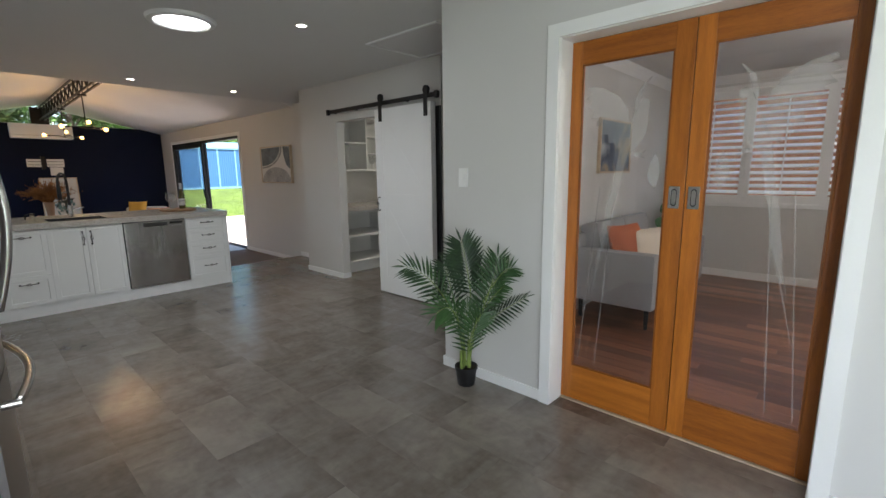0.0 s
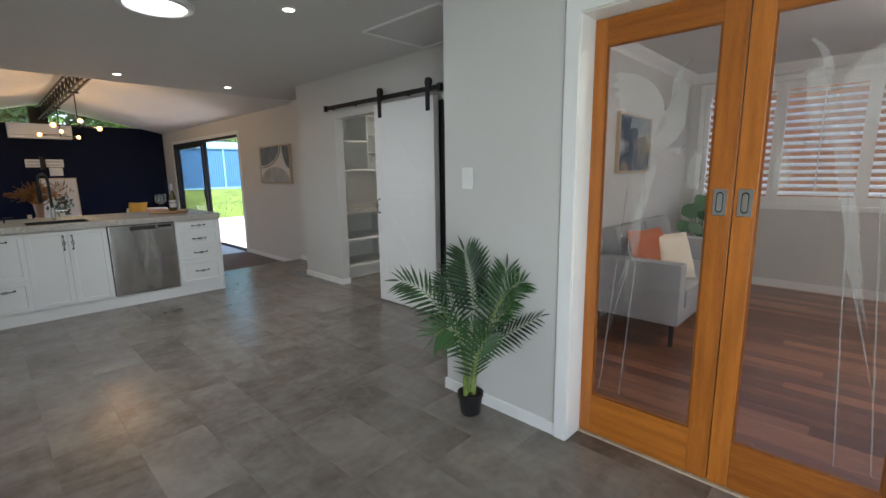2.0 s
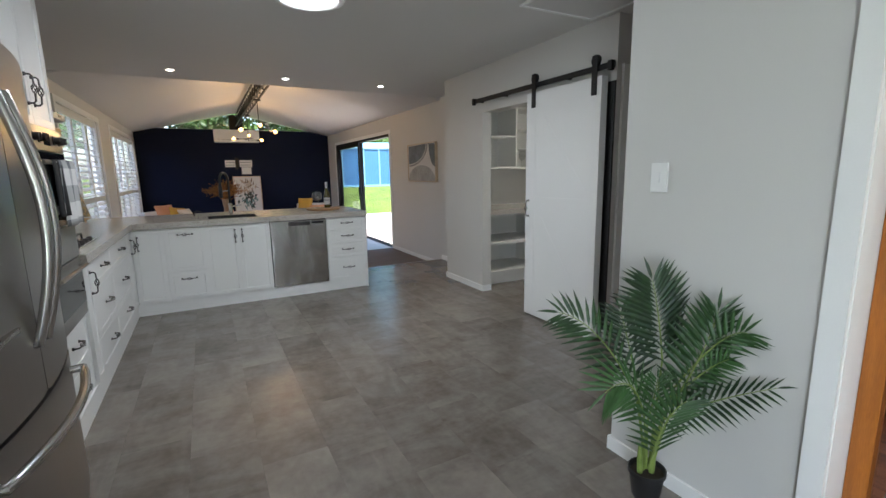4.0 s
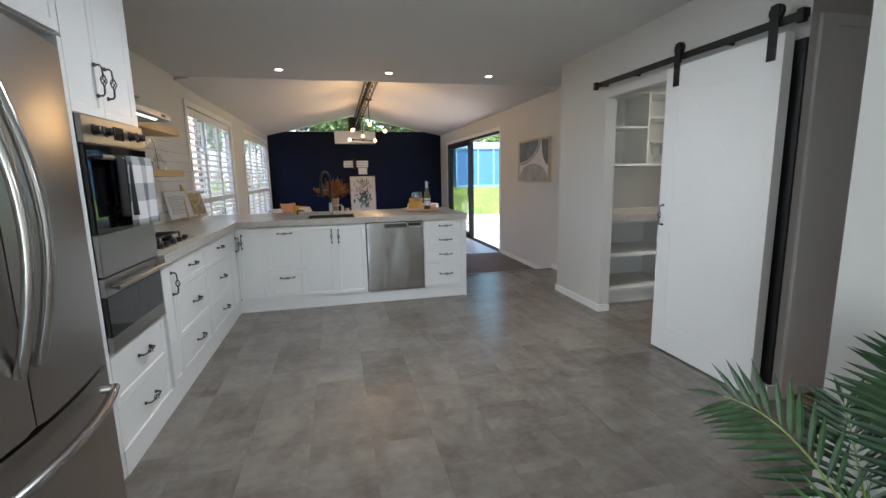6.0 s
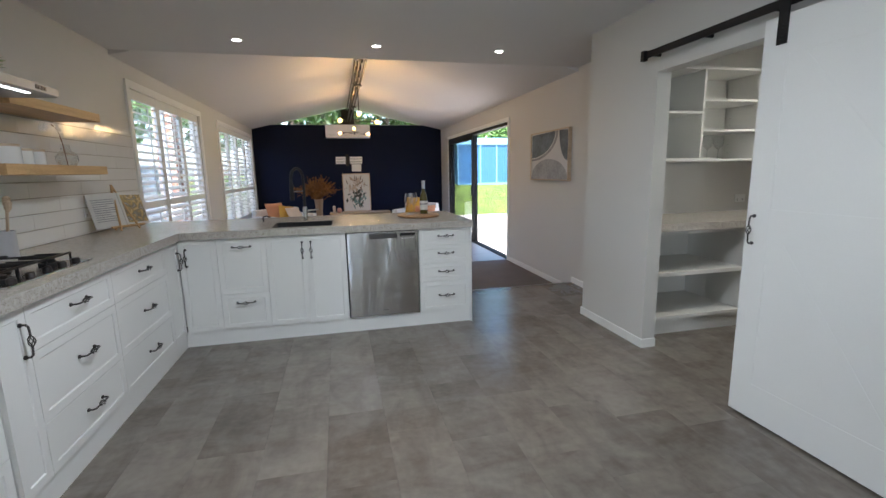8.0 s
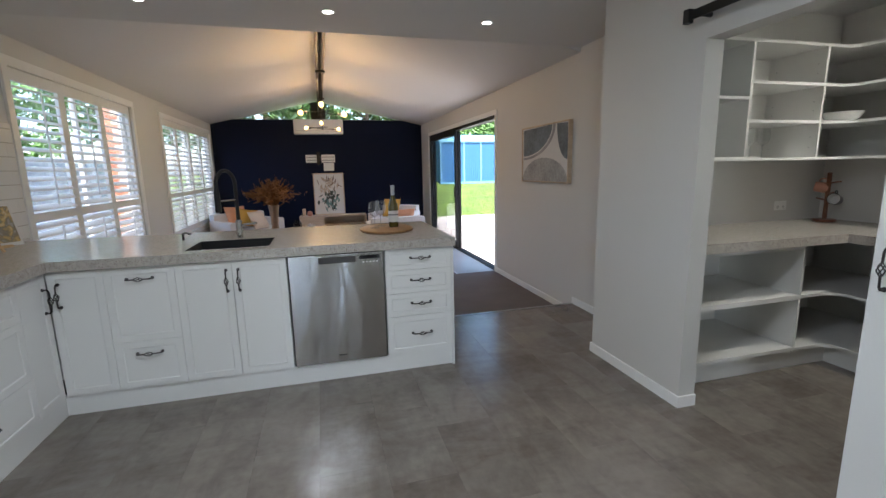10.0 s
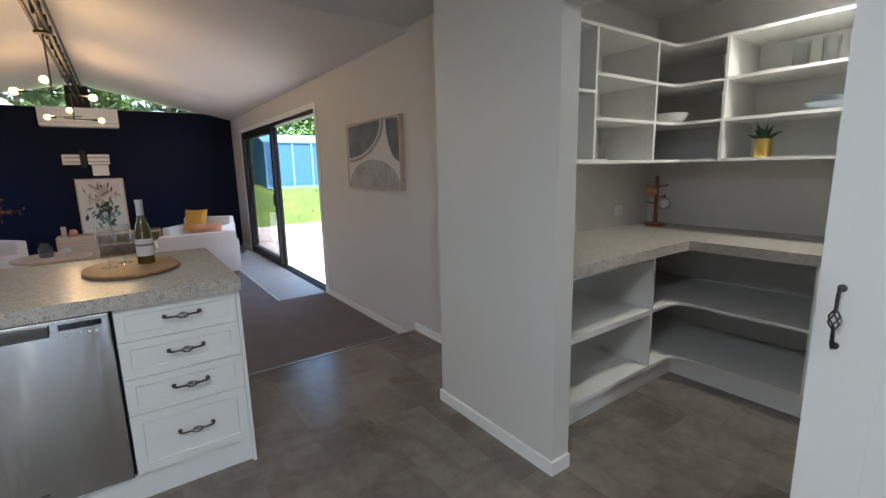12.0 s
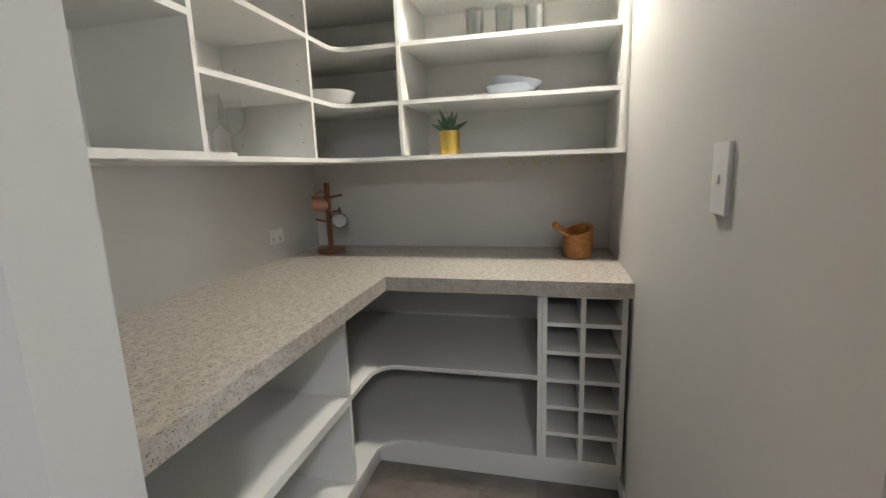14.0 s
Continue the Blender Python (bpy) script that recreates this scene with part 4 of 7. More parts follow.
sink = thing("kitchen_sink", (0.93, 6.2, 0.7), "black granite undermount kitchen sink set in the benchtop", "sink")
part("bowl", boxes((SX0 - 0.02, SX0, SY0 - 0.02, SY1 + 0.02, 0.70, 0.905), (SX1, SX1 + 0.02, SY0 - 0.02, SY1 + 0.02, 0.70, 0.905), (SX0, SX1, SY0 - 0.02, SY0, 0.70, 0.905), (SX0, SX1, SY1, SY1 + 0.02, 0.70, 0.905), (SX0 - 0.02, SX1 + 0.02, SY0 - 0.02, SY1 + 0.02, 0.68, 0.70)), SINK, sink)
part("rim", boxes((SX0, SX0 + 0.006, SY0, SY1, 0.86, 0.913), (SX1 - 0.006, SX1, SY0, SY1, 0.86, 0.913), (SX0, SX1, SY0, SY0 + 0.006, 0.86, 0.913), (SX0, SX1, SY1 - 0.006, SY1, 0.86, 0.913)), SINK, sink)
part("drain", lathe([(0, 0.004), (0.035, 0.004), (0.043, 0.002), (0.045, 0)], (0.93, 6.26, 0.70)), CHROME, sink, "chrome strainer")

tap = thing("kitchen_tap", (0.93, 6.47, CT1), "tall dark gooseneck tap with pull-down spray", "tap")
part("base", lathe([(0.0, 0), (0.027, 0), (0.027, 0.006), (0.021, 0.01), (0.021, 0.12), (0.016, 0.13), (0, 0.13)], (0.93, 6.47, CT1)), STEEL, tap, "brushed steel base", True)
arc = [(0.93, 6.47, CT1 + 0.12), (0.93, 6.47, CT1 + 0.38)] + [(0.93 - 0.045 + 0.045 * math.cos(a), 6.47 - 0.075 + 0.075 * math.cos(a), CT1 + 0.38 + 0.09 * math.sin(a)) for a in (math.pi * k / 12 for k in range(1, 13))]
part("hose", tube(arc + [(0.84, 6.32, CT1 + 0.34)], 0.0125, 12), BLACK, tap, "black flexible neck", True)
part("spray_head", tube([(0.84, 6.32, CT1 + 0.35), (0.84, 6.32, CT1 + 0.32), (0.84, 6.32, CT1 + 0.205), (0.84, 6.32, CT1 + 0.195)], [0.014, 0.018, 0.02, 0.016], 14), BLACK, tap, "black spray head", True)
part("bracket", tube([(0.93, 6.47, CT1 + 0.27), (0.845, 6.33, CT1 + 0.27)], 0.006, 8), STEEL, tap)
part("lever", tube([(0.945, 6.47, CT1 + 0.09), (0.99, 6.47, CT1 + 0.095), (1.05, 6.465, CT1 + 0.1)], [0.009, 0.008, 0.006], 10), STEEL, tap, "side lever", True)
solid("soap_tap", tube([(0.56, 6.5, CT1), (0.56, 6.5, CT1 + 0.045), (0.59, 6.46, CT1 + 0.055), (0.63, 6.42, CT1 + 0.05)], 0.007, 8), BLACK, "small black curved spout beside the sink", "spout", smooth=True)

# cooktop
CX0, CX1, CY0, CY1 = -0.53, -0.035, 4.25, 4.87
ck = thing("gas_cooktop", (-0.28, 4.56, CT1), "stainless steel gas cooktop with black cast trivets", "cooktop")
part("tray", bx(CX0, CX1, CY0, CY1, CT1, CT1 + 0.009, 0.004), STEEL, ck, "steel tray")
for bxx, byy, r in ((-0.42, 4.38, 0.035), (-0.16, 4.38, 0.045), (-0.42, 4.74, 0.045), (-0.16, 4.74, 0.028), (-0.29, 4.56, 0.06)):
    part("burner", lathe([(r + 0.012, 0.0), (r + 0.012, 0.01), (r, 0.012), (r, 0.02), (r * 0.9, 0.024), (0, 0.024)], (bxx, byy, CT1 + 0.009), 20), BLACK, ck, "black burner cap", True)
for y0, y1 in ((4.265, 4.46), (4.465, 4.655), (4.66, 4.855)):
    tv = bmesh.new()
    h = CT1 + 0.048
    for xx in (CX0 + 0.03, CX1 - 0.09):
        tube([(xx, y0, CT1 + 0.01), (xx, y0, h), (xx, y1, h), (xx, y1, CT1 + 0.01)], 0.006, 6, tv)
    for k in range(4):
        yy = y0 + (y1 - y0) * (0.2 + 0.2 * k)
        tube([(CX0 + 0.03, yy, h), (CX0 + 0.16, yy, h)], 0.005, 6, tv)
        tube([(CX1 - 0.22, yy, h), (CX1 - 0.09, yy, h)], 0.005, 6, tv)
    tube([(CX0 + 0.03, (y0 + y1) / 2, h), (CX1 - 0.09, (y0 + y1) / 2, h)], 0.006, 6, tv)
    part("trivet", tv, BLACK, ck, "black cast iron trivet")
for k in range(5):
    part("knob", lathe([(0.018, 0), (0.017, 0.018), (0.012, 0.022), (0, 0.022)], (CX1 - 0.035, 4.33 + 0.115 * k, CT1 + 0.009), 16), IRON, ck, "", True)

# range hood
hd = thing("range_hood", (-0.4, 4.66, 1.75), "slim stainless steel canopy range hood, light on", "range hood")
part("canopy", prism([(XW, 1.745), (-0.16, 1.745), (-0.145, 1.752), (-0.145, 1.79), (-0.16, 1.797), (XW, 1.83)], "y", 4.15, 5.02), HOODSTEEL, hd, "flat steel canopy")
part("light_strip", boxes((-0.195, -0.18, 4.32, 4.86, 1.741, 1.7455)), LED, hd, "lit white strip")
for k in range(4):
    part("button", boxes((-0.1455, -0.143, 4.84 + 0.022 * k, 4.856 + 0.022 * k, 1.762, 1.782)), IRON, hd)
part("duct_cover", boxes((XW, -0.42, 4.45, 4.70, 1.815, TOP)), STEEL, hd, "steel duct cover")


def leaf_tuft(at, n, spread, height, size, seed, material, bm=None):
    """A tuft of small bent leaves."""
    rnd = random.Random(seed)
    bm = bm or bmesh.new()
    for _ in range(n):
        a, e = rnd.uniform(0, 6.283), rnd.uniform(0.15, 1.45)
        d = Vector((math.cos(a) * math.cos(e), math.sin(a) * math.cos(e), math.sin(e)))
        r = rnd.random() ** 0.5
        c = Vector(at) + Vector((d.x * spread * r, d.y * spread * r, d.z * height * r))
        s = d.cross(Vector((0, 0, 1))).normalized() * size * rnd.uniform(0.25, 0.4)
        tip = c + (d + Vector((rnd.uniform(-0.5, 0.5), rnd.uniform(-0.5, 0.5), rnd.uniform(-0.4, 0.3)))).normalized() * size
        mid = (c + tip) / 2
        v = [bm.verts.new(p) for p in (c, mid + s, tip, mid - s)]
        bm.faces.new(v)
    return bm


SMALLLEAF = mat("small garden leaf", (0.06, 0.13, 0.03), 0.5, 0, 0.4, 30, 100, tint=(0.14, 0.24, 0.07))
pp = thing("potted_plant", (-0.42, 4.86, 1.80), "small leafy green plant in a low pot on the range hood", "potted plant")
part("pot", lathe([(0, 0), (0.05, 0), (0.062, 0.05), (0.056, 0.05), (0, 0.045)], (-0.42, 4.86, 1.80)), GREYCER, pp, "", True)
part("leaves", leaf_tuft((-0.42, 4.86, 1.86), 420, 0.12, 0.10, 0.05, 3, None), SMALLLEAF, pp, "bushy green leaves")

# floating shelves
for z, label in ((1.36, "oak floating shelf holding canisters"), (1.72, "oak floating shelf, empty")):
    solid("floating_shelf", bx(XW, -0.367, 5.03 if z > 1.5 else 4.92, 5.93, z, z + 0.056, 0.003), OAK, label, "shelf")
for k, cy in enumerate((5.15, 5.285, 5.40)):
    r, h = (0.068, 0.095) if k == 0 else (0.05, 0.078)
    jar = thing("canister", (-0.5, cy, 1.416), "white ceramic canister with a pale wooden lid", "canister", "canisters on the shelf")
    part("body", lathe([(0, 0), (r, 0), (r, h), (r - 0.004, h), (0, h - 0.002)], (-0.5, cy, 1.416)), WHITECER, jar, "", True)
    part("lid", lathe([(0, h), (r - 0.002, h), (r - 0.002, h + 0.014), (0, h + 0.014)], (-0.5, cy, 1.416)), PALEWOOD, jar, "pale wood lid", True)
bv = thing("bud_vase", (-0.5, 5.72, 1.416), "round clear glass vase with a white orchid stem", "vase")
part("glass_body", lathe([(0.0, 0.003), (0.045, 0.003), (0.062, 0.035), (0.06, 0.07), (0.03, 0.1), (0.022, 0.13), (0.026, 0.14)], (-0.5, 5.72, 1.416)), GLASSWARE, bv, "clear glass", True)
part("stem", tube([(-0.5, 5.72, 1.42), (-0.495, 5.69, 1.55), (-0.48, 5.63, 1.64), (-0.47, 5.55, 1.665)], 0.003, 6), DARKWOOD, bv)
bm = bmesh.new()
rnd = random.Random(4)
for k in range(7):
    c = Vector((-0.485 + rnd.uniform(-0.02, 0.02), 5.47 + 0.035 * k, 1.66 - 0.01 * (k - 2) ** 2 * 0.4 + rnd.uniform(-0.01, 0.01)))
    for j in range(5):
        a = j * 1.2566 + k
        p = c + Vector((0.012, 0.028 * math.cos(a), 0.028 * math.sin(a)))
        q = c + Vector((0.006, 0.022 * math.cos(a + 0.5), 0.022 * math.sin(a + 0.5)))
        q2 = c + Vector((0.006, 0.022 * math.cos(a - 0.5), 0.022 * math.sin(a - 0.5)))
        bm.faces.new([bm.verts.new(v) for v in (c, q, p, q2)])
part("petals", bm, WHITECER, bv, "white petals")

# cookbook on an easel
cb = thing("cookbook_stand", (-0.45, 6.25, CT1), "open cookbook on a small wooden easel", "cookbook")
bk = Matrix.Translation((-0.44, 6.28, CT1 + 0.04)) @ Matrix.Rotation(radians(62), 4, "Z") @ Matrix.Rotation(radians(-16), 4, "X")
for s, nm in ((-1, "left"), (1, "right")):
    pg = bx(0.002 if s > 0 else -0.23, 0.23 if s > 0 else -0.002, -0.012, 0, 0, 0.27, 0.003)
    page = part("page", moved(pg, bk @ Matrix.Rotation(radians(7 * s), 4, "Z")), PAPER, cb, "printed page")
    if s < 0:
        for k in range(11):
            part("text_line", moved(boxes((-0.205, -0.04 - (0.05 if k % 4 == 3 else 0), -0.0135, -0.0118, 0.05 + k * 0.017, 0.054 + k * 0.017)), bk @ Matrix.Rotation(radians(-7), 4, "Z")), INK, page)
    else:
        part("photo", moved(boxes((0.02, 0.215, -0.0135, -0.0118, 0.02, 0.25)), bk @ Matrix.Rotation(radians(7), 4, "Z")), artwork("food photo", [(0.45, 0.42, 0.38), (0.2, 0.17, 0.12), (0.55, 0.38, 0.14), (0.6, 0.56, 0.5)], 14), page, "food photograph")
easel = bmesh.new()
for a, b in (((-0.08, -0.03, -0.04), (0.0, 0.012, 0.34)), ((0.08, -0.03, -0.04), (0.0, 0.012, 0.34)), ((0.0, 0.13, -0.03), (0.0, 0.012, 0.34))):
    tube([bk @ Vector(a), bk @ Vector(b)], 0.008, 6, easel)
tube([bk @ Vector((-0.14, -0.02, -0.006)), bk @ Vector((0.14, -0.02, -0.006))], 0.009, 6, easel)
part("easel", easel, OAK, cb, "wooden easel legs")

ut = thing("utensil_crock", (-0.53, 5.06, CT1), "grey stoneware crock with wooden utensils", "crock")
part("crock", lathe([(0, 0), (0.058, 0), (0.06, 0.15), (0.055, 0.15), (0.053, 0.01), (0, 0.01)], (-0.53, 5.06, CT1)), GREYCER, ut, "", True)
for k in range(5):
    a = k * 1.3
    tip = Vector((-0.53 + 0.06 * math.cos(a), 5.06 + 0.07 * math.sin(a) - 0.02, CT1 + 0.25 + 0.02 * (k % 3)))
    ub = tube([(-0.53 + 0.02 * math.cos(a), 5.06 + 0.02 * math.sin(a), CT1 + 0.03), tip], 0.005, 6)
    tube([tip, tip + Vector((0.004, 0, 0.02)), tip + Vector((0.008, 0, 0.055)), tip + Vector((0.01, 0, 0.065))], [0.006, 0.016, 0.018, 0.008], 8, ub)
    part("utensil", ub, PALEWOOD, ut, "wooden spoon", True)


def outlet(x, y, z, normal, label):
    """A double power point, on a wall facing +x, -y or +y."""
    m = {"+x": pose(x, y, z, 0, 0, 90), "-y": pose(x, y, z), "+y": pose(x, y, z, 0, 0, 180), "-x": pose(x, y, z, 0, 0, -90)}[normal]
    o = thing("power_outlet", (x, y, z), label, "power outlet", kind="")
    part("plate", moved(bx(-0.058, 0.058, -0.008, 0, -0.036, 0.036, 0.003), m), PLASTIC, o)
    for s in (-0.028, 0.028):
        part("rocker", moved(bx(s - 0.006, s + 0.006, -0.011, -0.007, 0.012, 0.026, 0.001), m), PLASTIC, o)
        part("socket", moved(boxes((s - 0.008, s - 0.005, -0.0088, -0.0075, -0.012, -0.002), (s + 0.005, s + 0.008, -0.0088, -0.0075, -0.012, -0.002), (s - 0.0015, s + 0.0015, -0.0088, -0.0075, -0.024, -0.014)), m), INK, o)


outlet(XW + 0.012, 6.18, 1.07, "+x", "white double power point on the tiled splashback")

# tray with wine on the peninsula
TRAY = (1.97, 6.44)
tray = solid("serving_board", lathe([(0, 0), (0.19, 0), (0.2, 0.008), (0.2, 0.018), (0.193, 0.022), (0, 0.022)], (0, 0, 0), 40), wood("dark oiled board", (0.22, 0.115, 0.045), (0.36, 0.20, 0.085), 0.45, (16, 1.2, 16), 2.5), "round wooden serving board on the benchtop", "serving board", smooth=True)
tray.matrix_basis = pose(*TRAY, CT1) @ Matrix.Diagonal((1, 1.25, 1, 1))
TZ = CT1 + 0.022
wb = thing("wine_bottle", (2.03, 6.46, TZ), "green glass white-wine bottle with silver capsule and pale label", "wine bottle")
part("bottle", lathe([(0, 0), (0.036, 0), (0.0375, 0.004), (0.0375, 0.15), (0.034, 0.175), (0.02, 0.215), (0.0145, 0.245), (0.0145, 0.30), (0.016, 0.302), (0.016, 0.315), (0, 0.315)], (2.03, 6.46, TZ)), mat("olive bottle glass", (0.075, 0.06, 0.012), 0.06, 0, 0.06, coat=0.5), wb, "", True)
part("label", lathe([(0.0382, 0.04), (0.0382, 0.125)], (2.03, 6.46, TZ)), PAPER, wb, "pale paper label", True)
part("print_band", lathe([(0.0385, 0.09), (0.0385, 0.1)], (2.03, 6.46, TZ)), INK, wb)
part("capsule", lathe([(0.0152, 0.235), (0.0152, 0.30), (0.0167, 0.301), (0.0167, 0.316), (0, 0.317)], (2.03, 6.46, TZ)), mat("silver capsule", (0.5, 0.5, 0.5), 0.35, 0.6, 0.05), wb, "silver foil capsule", True)


def wine_glass(x, y, z, label, group):
    g = thing("wine_glass", (x, y, z), label, "wine glass", group)
    part("bowl", lathe([(0.0, 0.085), (0.012, 0.088), (0.032, 0.105), (0.042, 0.135), (0.041, 0.165), (0.034, 0.2)], (x, y, z), 20), GLASSWARE, g, "", True)
    part("stem", lathe([(0.034, 0.0), (0.033, 0.003), (0.006, 0.008), (0.0035, 0.02), (0.0035, 0.075), (0.008, 0.086), (0, 0.087)], (x, y, z), 16), GLASSWARE, g, "", True)


wine_glass(1.88, 6.42, TZ, "clear stemmed wine glass on the serving board", "wine glasses")
wine_glass(1.94, 6.53, TZ, "clear stemmed wine glass on the serving board", "wine glasses")

# ceiling lights
for px, py in DOWN_AND_FILL[:4]:
    d = thing("downlight", (px, py, TOP), "small round recessed downlight, lit", "downlight", "kitchen downlights")
    part("ring", lathe([(0.034, -0.002), (0.036, -0.006), (0.046, -0.005), (0.048, 0.0)], (px, py, TOP), 24), TRIM, d, "", True)
    part("lens", lathe([(0, -0.003), (0.034, -0.003)], (px, py, TOP), 20), DOWN, d, "glowing lens")
sk = thing("skylight", (*SKYLIGHT, TOP), "round tubular skylight with a bright diffuser", "skylight")
part("ring", lathe([(0.175, -0.02), (0.18, -0.028), (0.215, -0.022), (0.225, -0.004), (0.225, 0.0)], (*SKYLIGHT, TOP), 48), TRIM, sk, "white trim ring", True)
part("diffuser", lathe([(0, -0.016), (0.1, -0.016), (0.176, -0.014)], (*SKYLIGHT, TOP), 40), DIFFUSER, sk, "bright frosted diffuser", True)

# ---- double timber and glass doors ----
DX0, DX1 = 2.452, 2.49


def cockatoo():
    """Flat outlines of an etched cockatoo in flight above tall grass; y to the south, z up, about its breast."""
    wing = [(0.02, -0.02), (0.0, 0.09), (-0.05, 0.16), (-0.12, 0.205), (-0.20, 0.225), (-0.215, 0.205), (-0.185, 0.19), (-0.225, 0.165), (-0.185, 0.15), (-0.215, 0.115), (-0.175, 0.105), (-0.195, 0.065), (-0.155, 0.06), (-0.165, 0.02), (-0.125, 0.02), (-0.13, -0.03), (-0.095, -0.025), (-0.095, -0.075), (-0.06, -0.065), (-0.055, -0.11), (-0.03, -0.09)]
    body = [(-0.03, -0.09), (0.0, 0.0), (0.025, 0.05), (0.045, 0.10), (0.07, 0.13), (0.09, 0.135), (0.105, 0.115), (0.10, 0.085), (0.095, 0.05), (0.10, 0.01), (0.09, -0.04), (0.06, -0.09), (0.02, -0.13), (-0.01, -0.16), (-0.04, -0.15)]
    crest = [(0.038, 0.07), (0.03, 0.12), (0.05, 0.18), (0.09, 0.225), (0.11, 0.235), (0.075, 0.185), (0.06, 0.13), (0.05, 0.09)]
    tail = [(0.005, -0.15), (-0.04, -0.15), (-0.06, -0.28), (-0.095, -0.44), (-0.085, -0.43), (-0.12, -0.60), (-0.10, -0.56), (-0.15, -0.78), (-0.10, -0.62), (-0.19, -1.02), (-0.085, -0.60), (-0.07, -0.56), (-0.05, -0.42), (-0.02, -0.28)]
    claw = [(0.045, -0.12), (0.075, -0.125), (0.10, -0.11), (0.08, -0.14), (0.10, -0.155), (0.07, -0.145), (0.04, -0.14)]
    flower = [(0.125, -0.17), (0.14, -0.13), (0.155, -0.15), (0.165, -0.18), (0.17, -0.24), (0.15, -0.30), (0.12, -0.27), (0.11, -0.22)]
    blades = [[(u, -0.30), (u + 0.005, -0.30), (u - d + 0.005, -1.30), (u - d, -1.30)] for u, d in ((-0.13, 0.085), (-0.05, 0.065))]
    return [wing, body, crest, tail, claw, flower] + blades


dd = thing("double_door", (2.47, 0.795, 0), "honey-stained timber double sliding doors with etched glass, closed", "door")
for y0, y1, side, stile, ga, gb in ((0.795, 1.389, -1, 0.839, 0.879, 1.331), (0.221, 0.791, 1, 0.754, 0.266, 0.717)):
    leaf = part("door_leaf", bx(DX0, DX1, y0, ga, 0.012, 2.016, 0.004), DOORWOOD, dd, "varnished timber stile and frame")
    part("stile", bx(DX0, DX1, gb, y1, 0.012, 2.016, 0.004), DOORWOOD, leaf)
    part("rail", bx(DX0 + 0.001, DX1 - 0.001, ga, gb, 1.90, 2.016, 0.003), DOORWOODH, leaf)
    part("rail", bx(DX0 + 0.001, DX1 - 0.001, ga, gb, 0.012, 0.218, 0.003), DOORWOODH, leaf)
    bead = boxes((DX0 + 0.004, DX0 + 0.012, ga, ga + 0.009, 0.218, 1.90), (DX0 + 0.004, DX0 + 0.012, gb - 0.009, gb, 0.218, 1.90), (DX0 + 0.004, DX0 + 0.012, ga + 0.009, gb - 0.009, 0.218, 0.227), (DX0 + 0.004, DX0 + 0.012, ga + 0.009, gb - 0.009, 1.891, 1.90))
    part("glazing_bead", bead, BEADWOOD, leaf)
    part("pane", boxes((DX0 + 0.016, DX0 + 0.021, ga, gb, 0.218, 1.90)), GLASS, leaf, "clear glass pane").visible_shadow = False
    cy, cz = (ga + gb) / 2 + 0.02 * side, 1.56
    for shape in cockatoo():
        outline = [(min(gb - 0.012, max(ga + 0.012, cy + side * u)), max(0.24, cz + v)) for u, v in shape]
        part("etching", prism(outline, "x", DX0 + 0.0145, DX0 + 0.0158), ETCH, leaf, "frosted cockatoo etching")
    pl = part("flush_pull", bx(DX0 - 0.003, DX0 + 0.001, stile - 0.025, stile + 0.025, 1.166, 1.272, 0.0015), CHROME, leaf, "chrome flush pull plate")

    def oval(r, h):
        return [(stile + r * math.cos(t), 1.219 + (h if math.sin(t) > 0 else -h) + r * math.sin(t)) for t in (2 * math.pi * k / 20 for k in range(20))]
    part("recess", prism(oval(0.013, 0.028), "x", DX0 - 0.0042, DX0 - 0.0028), IRON, pl, "dark recess rim")
    part("finger_cup", prism(oval(0.0095, 0.026), "x", DX0 - 0.0052, DX0 - 0.004), CHROME, pl, "chrome finger cup")

# barn door
bd = thing("barn_door", (3.31, 3.66, 0.0), "white panelled sliding barn door on black track, half open", "barn door")
BX0, BX1, BY0, BY1 = 3.292, 3.356, 3.268, 4.115
part("slab", bx(BX0 + 0.003, BX1, BY0, BY1, 0.012, 2.02, 0.002), CAB, bd)
for b in ((BY0, BY0 + 0.125, 0.012, 2.02), (BY1 - 0.125, BY1, 0.012, 2.02), (BY0 + 0.125, BY1 - 0.125, 0.012, 0.20), (BY0 + 0.125, BY1 - 0.125, 0.955, 1.12), (BY0 + 0.125, BY1 - 0.125, 1.84, 2.02)):
    part("board", bx(BX0, BX0 + 0.0032, *b, 0.001), CAB, bd)
for z0, z1, fl in ((0.20, 0.955, 1), (1.12, 1.84, -1)):
    p0, p1 = Vector((BX0, BY1 - 0.14, z1)), Vector((BX0, BY0 + 0.14, z0))
    d = (p1 - p0).normalized()
    s = Vector((0, -d.z, d.y)) * 0.055
    brace = prism([((p0 + s).y, (p0 + s).z), ((p1 + s).y, (p1 + s).z), ((p1 - s).y, (p1 - s).z), ((p0 - s).y, (p0 - s).z)], "x", BX0 + 0.0016, BX0 + 0.0032)
    bmesh.ops.bisect_plane(brace, geom=brace.verts[:] + brace.edges[:] + brace.faces[:], plane_co=(0, 0, z0), plane_no=(0, 0, -1), clear_outer=True)
    bmesh.ops.bisect_plane(brace, geom=brace.verts[:] + brace.edges[:] + brace.faces[:], plane_co=(0, 0, z1), plane_no=(0, 0, 1), clear_outer=True)
    part("brace", brace, CAB, bd)
again("handle", LONGPULL, pose(BX0, 4.07, 1.012) @ FACE_W @ UPRIGHT, bd)
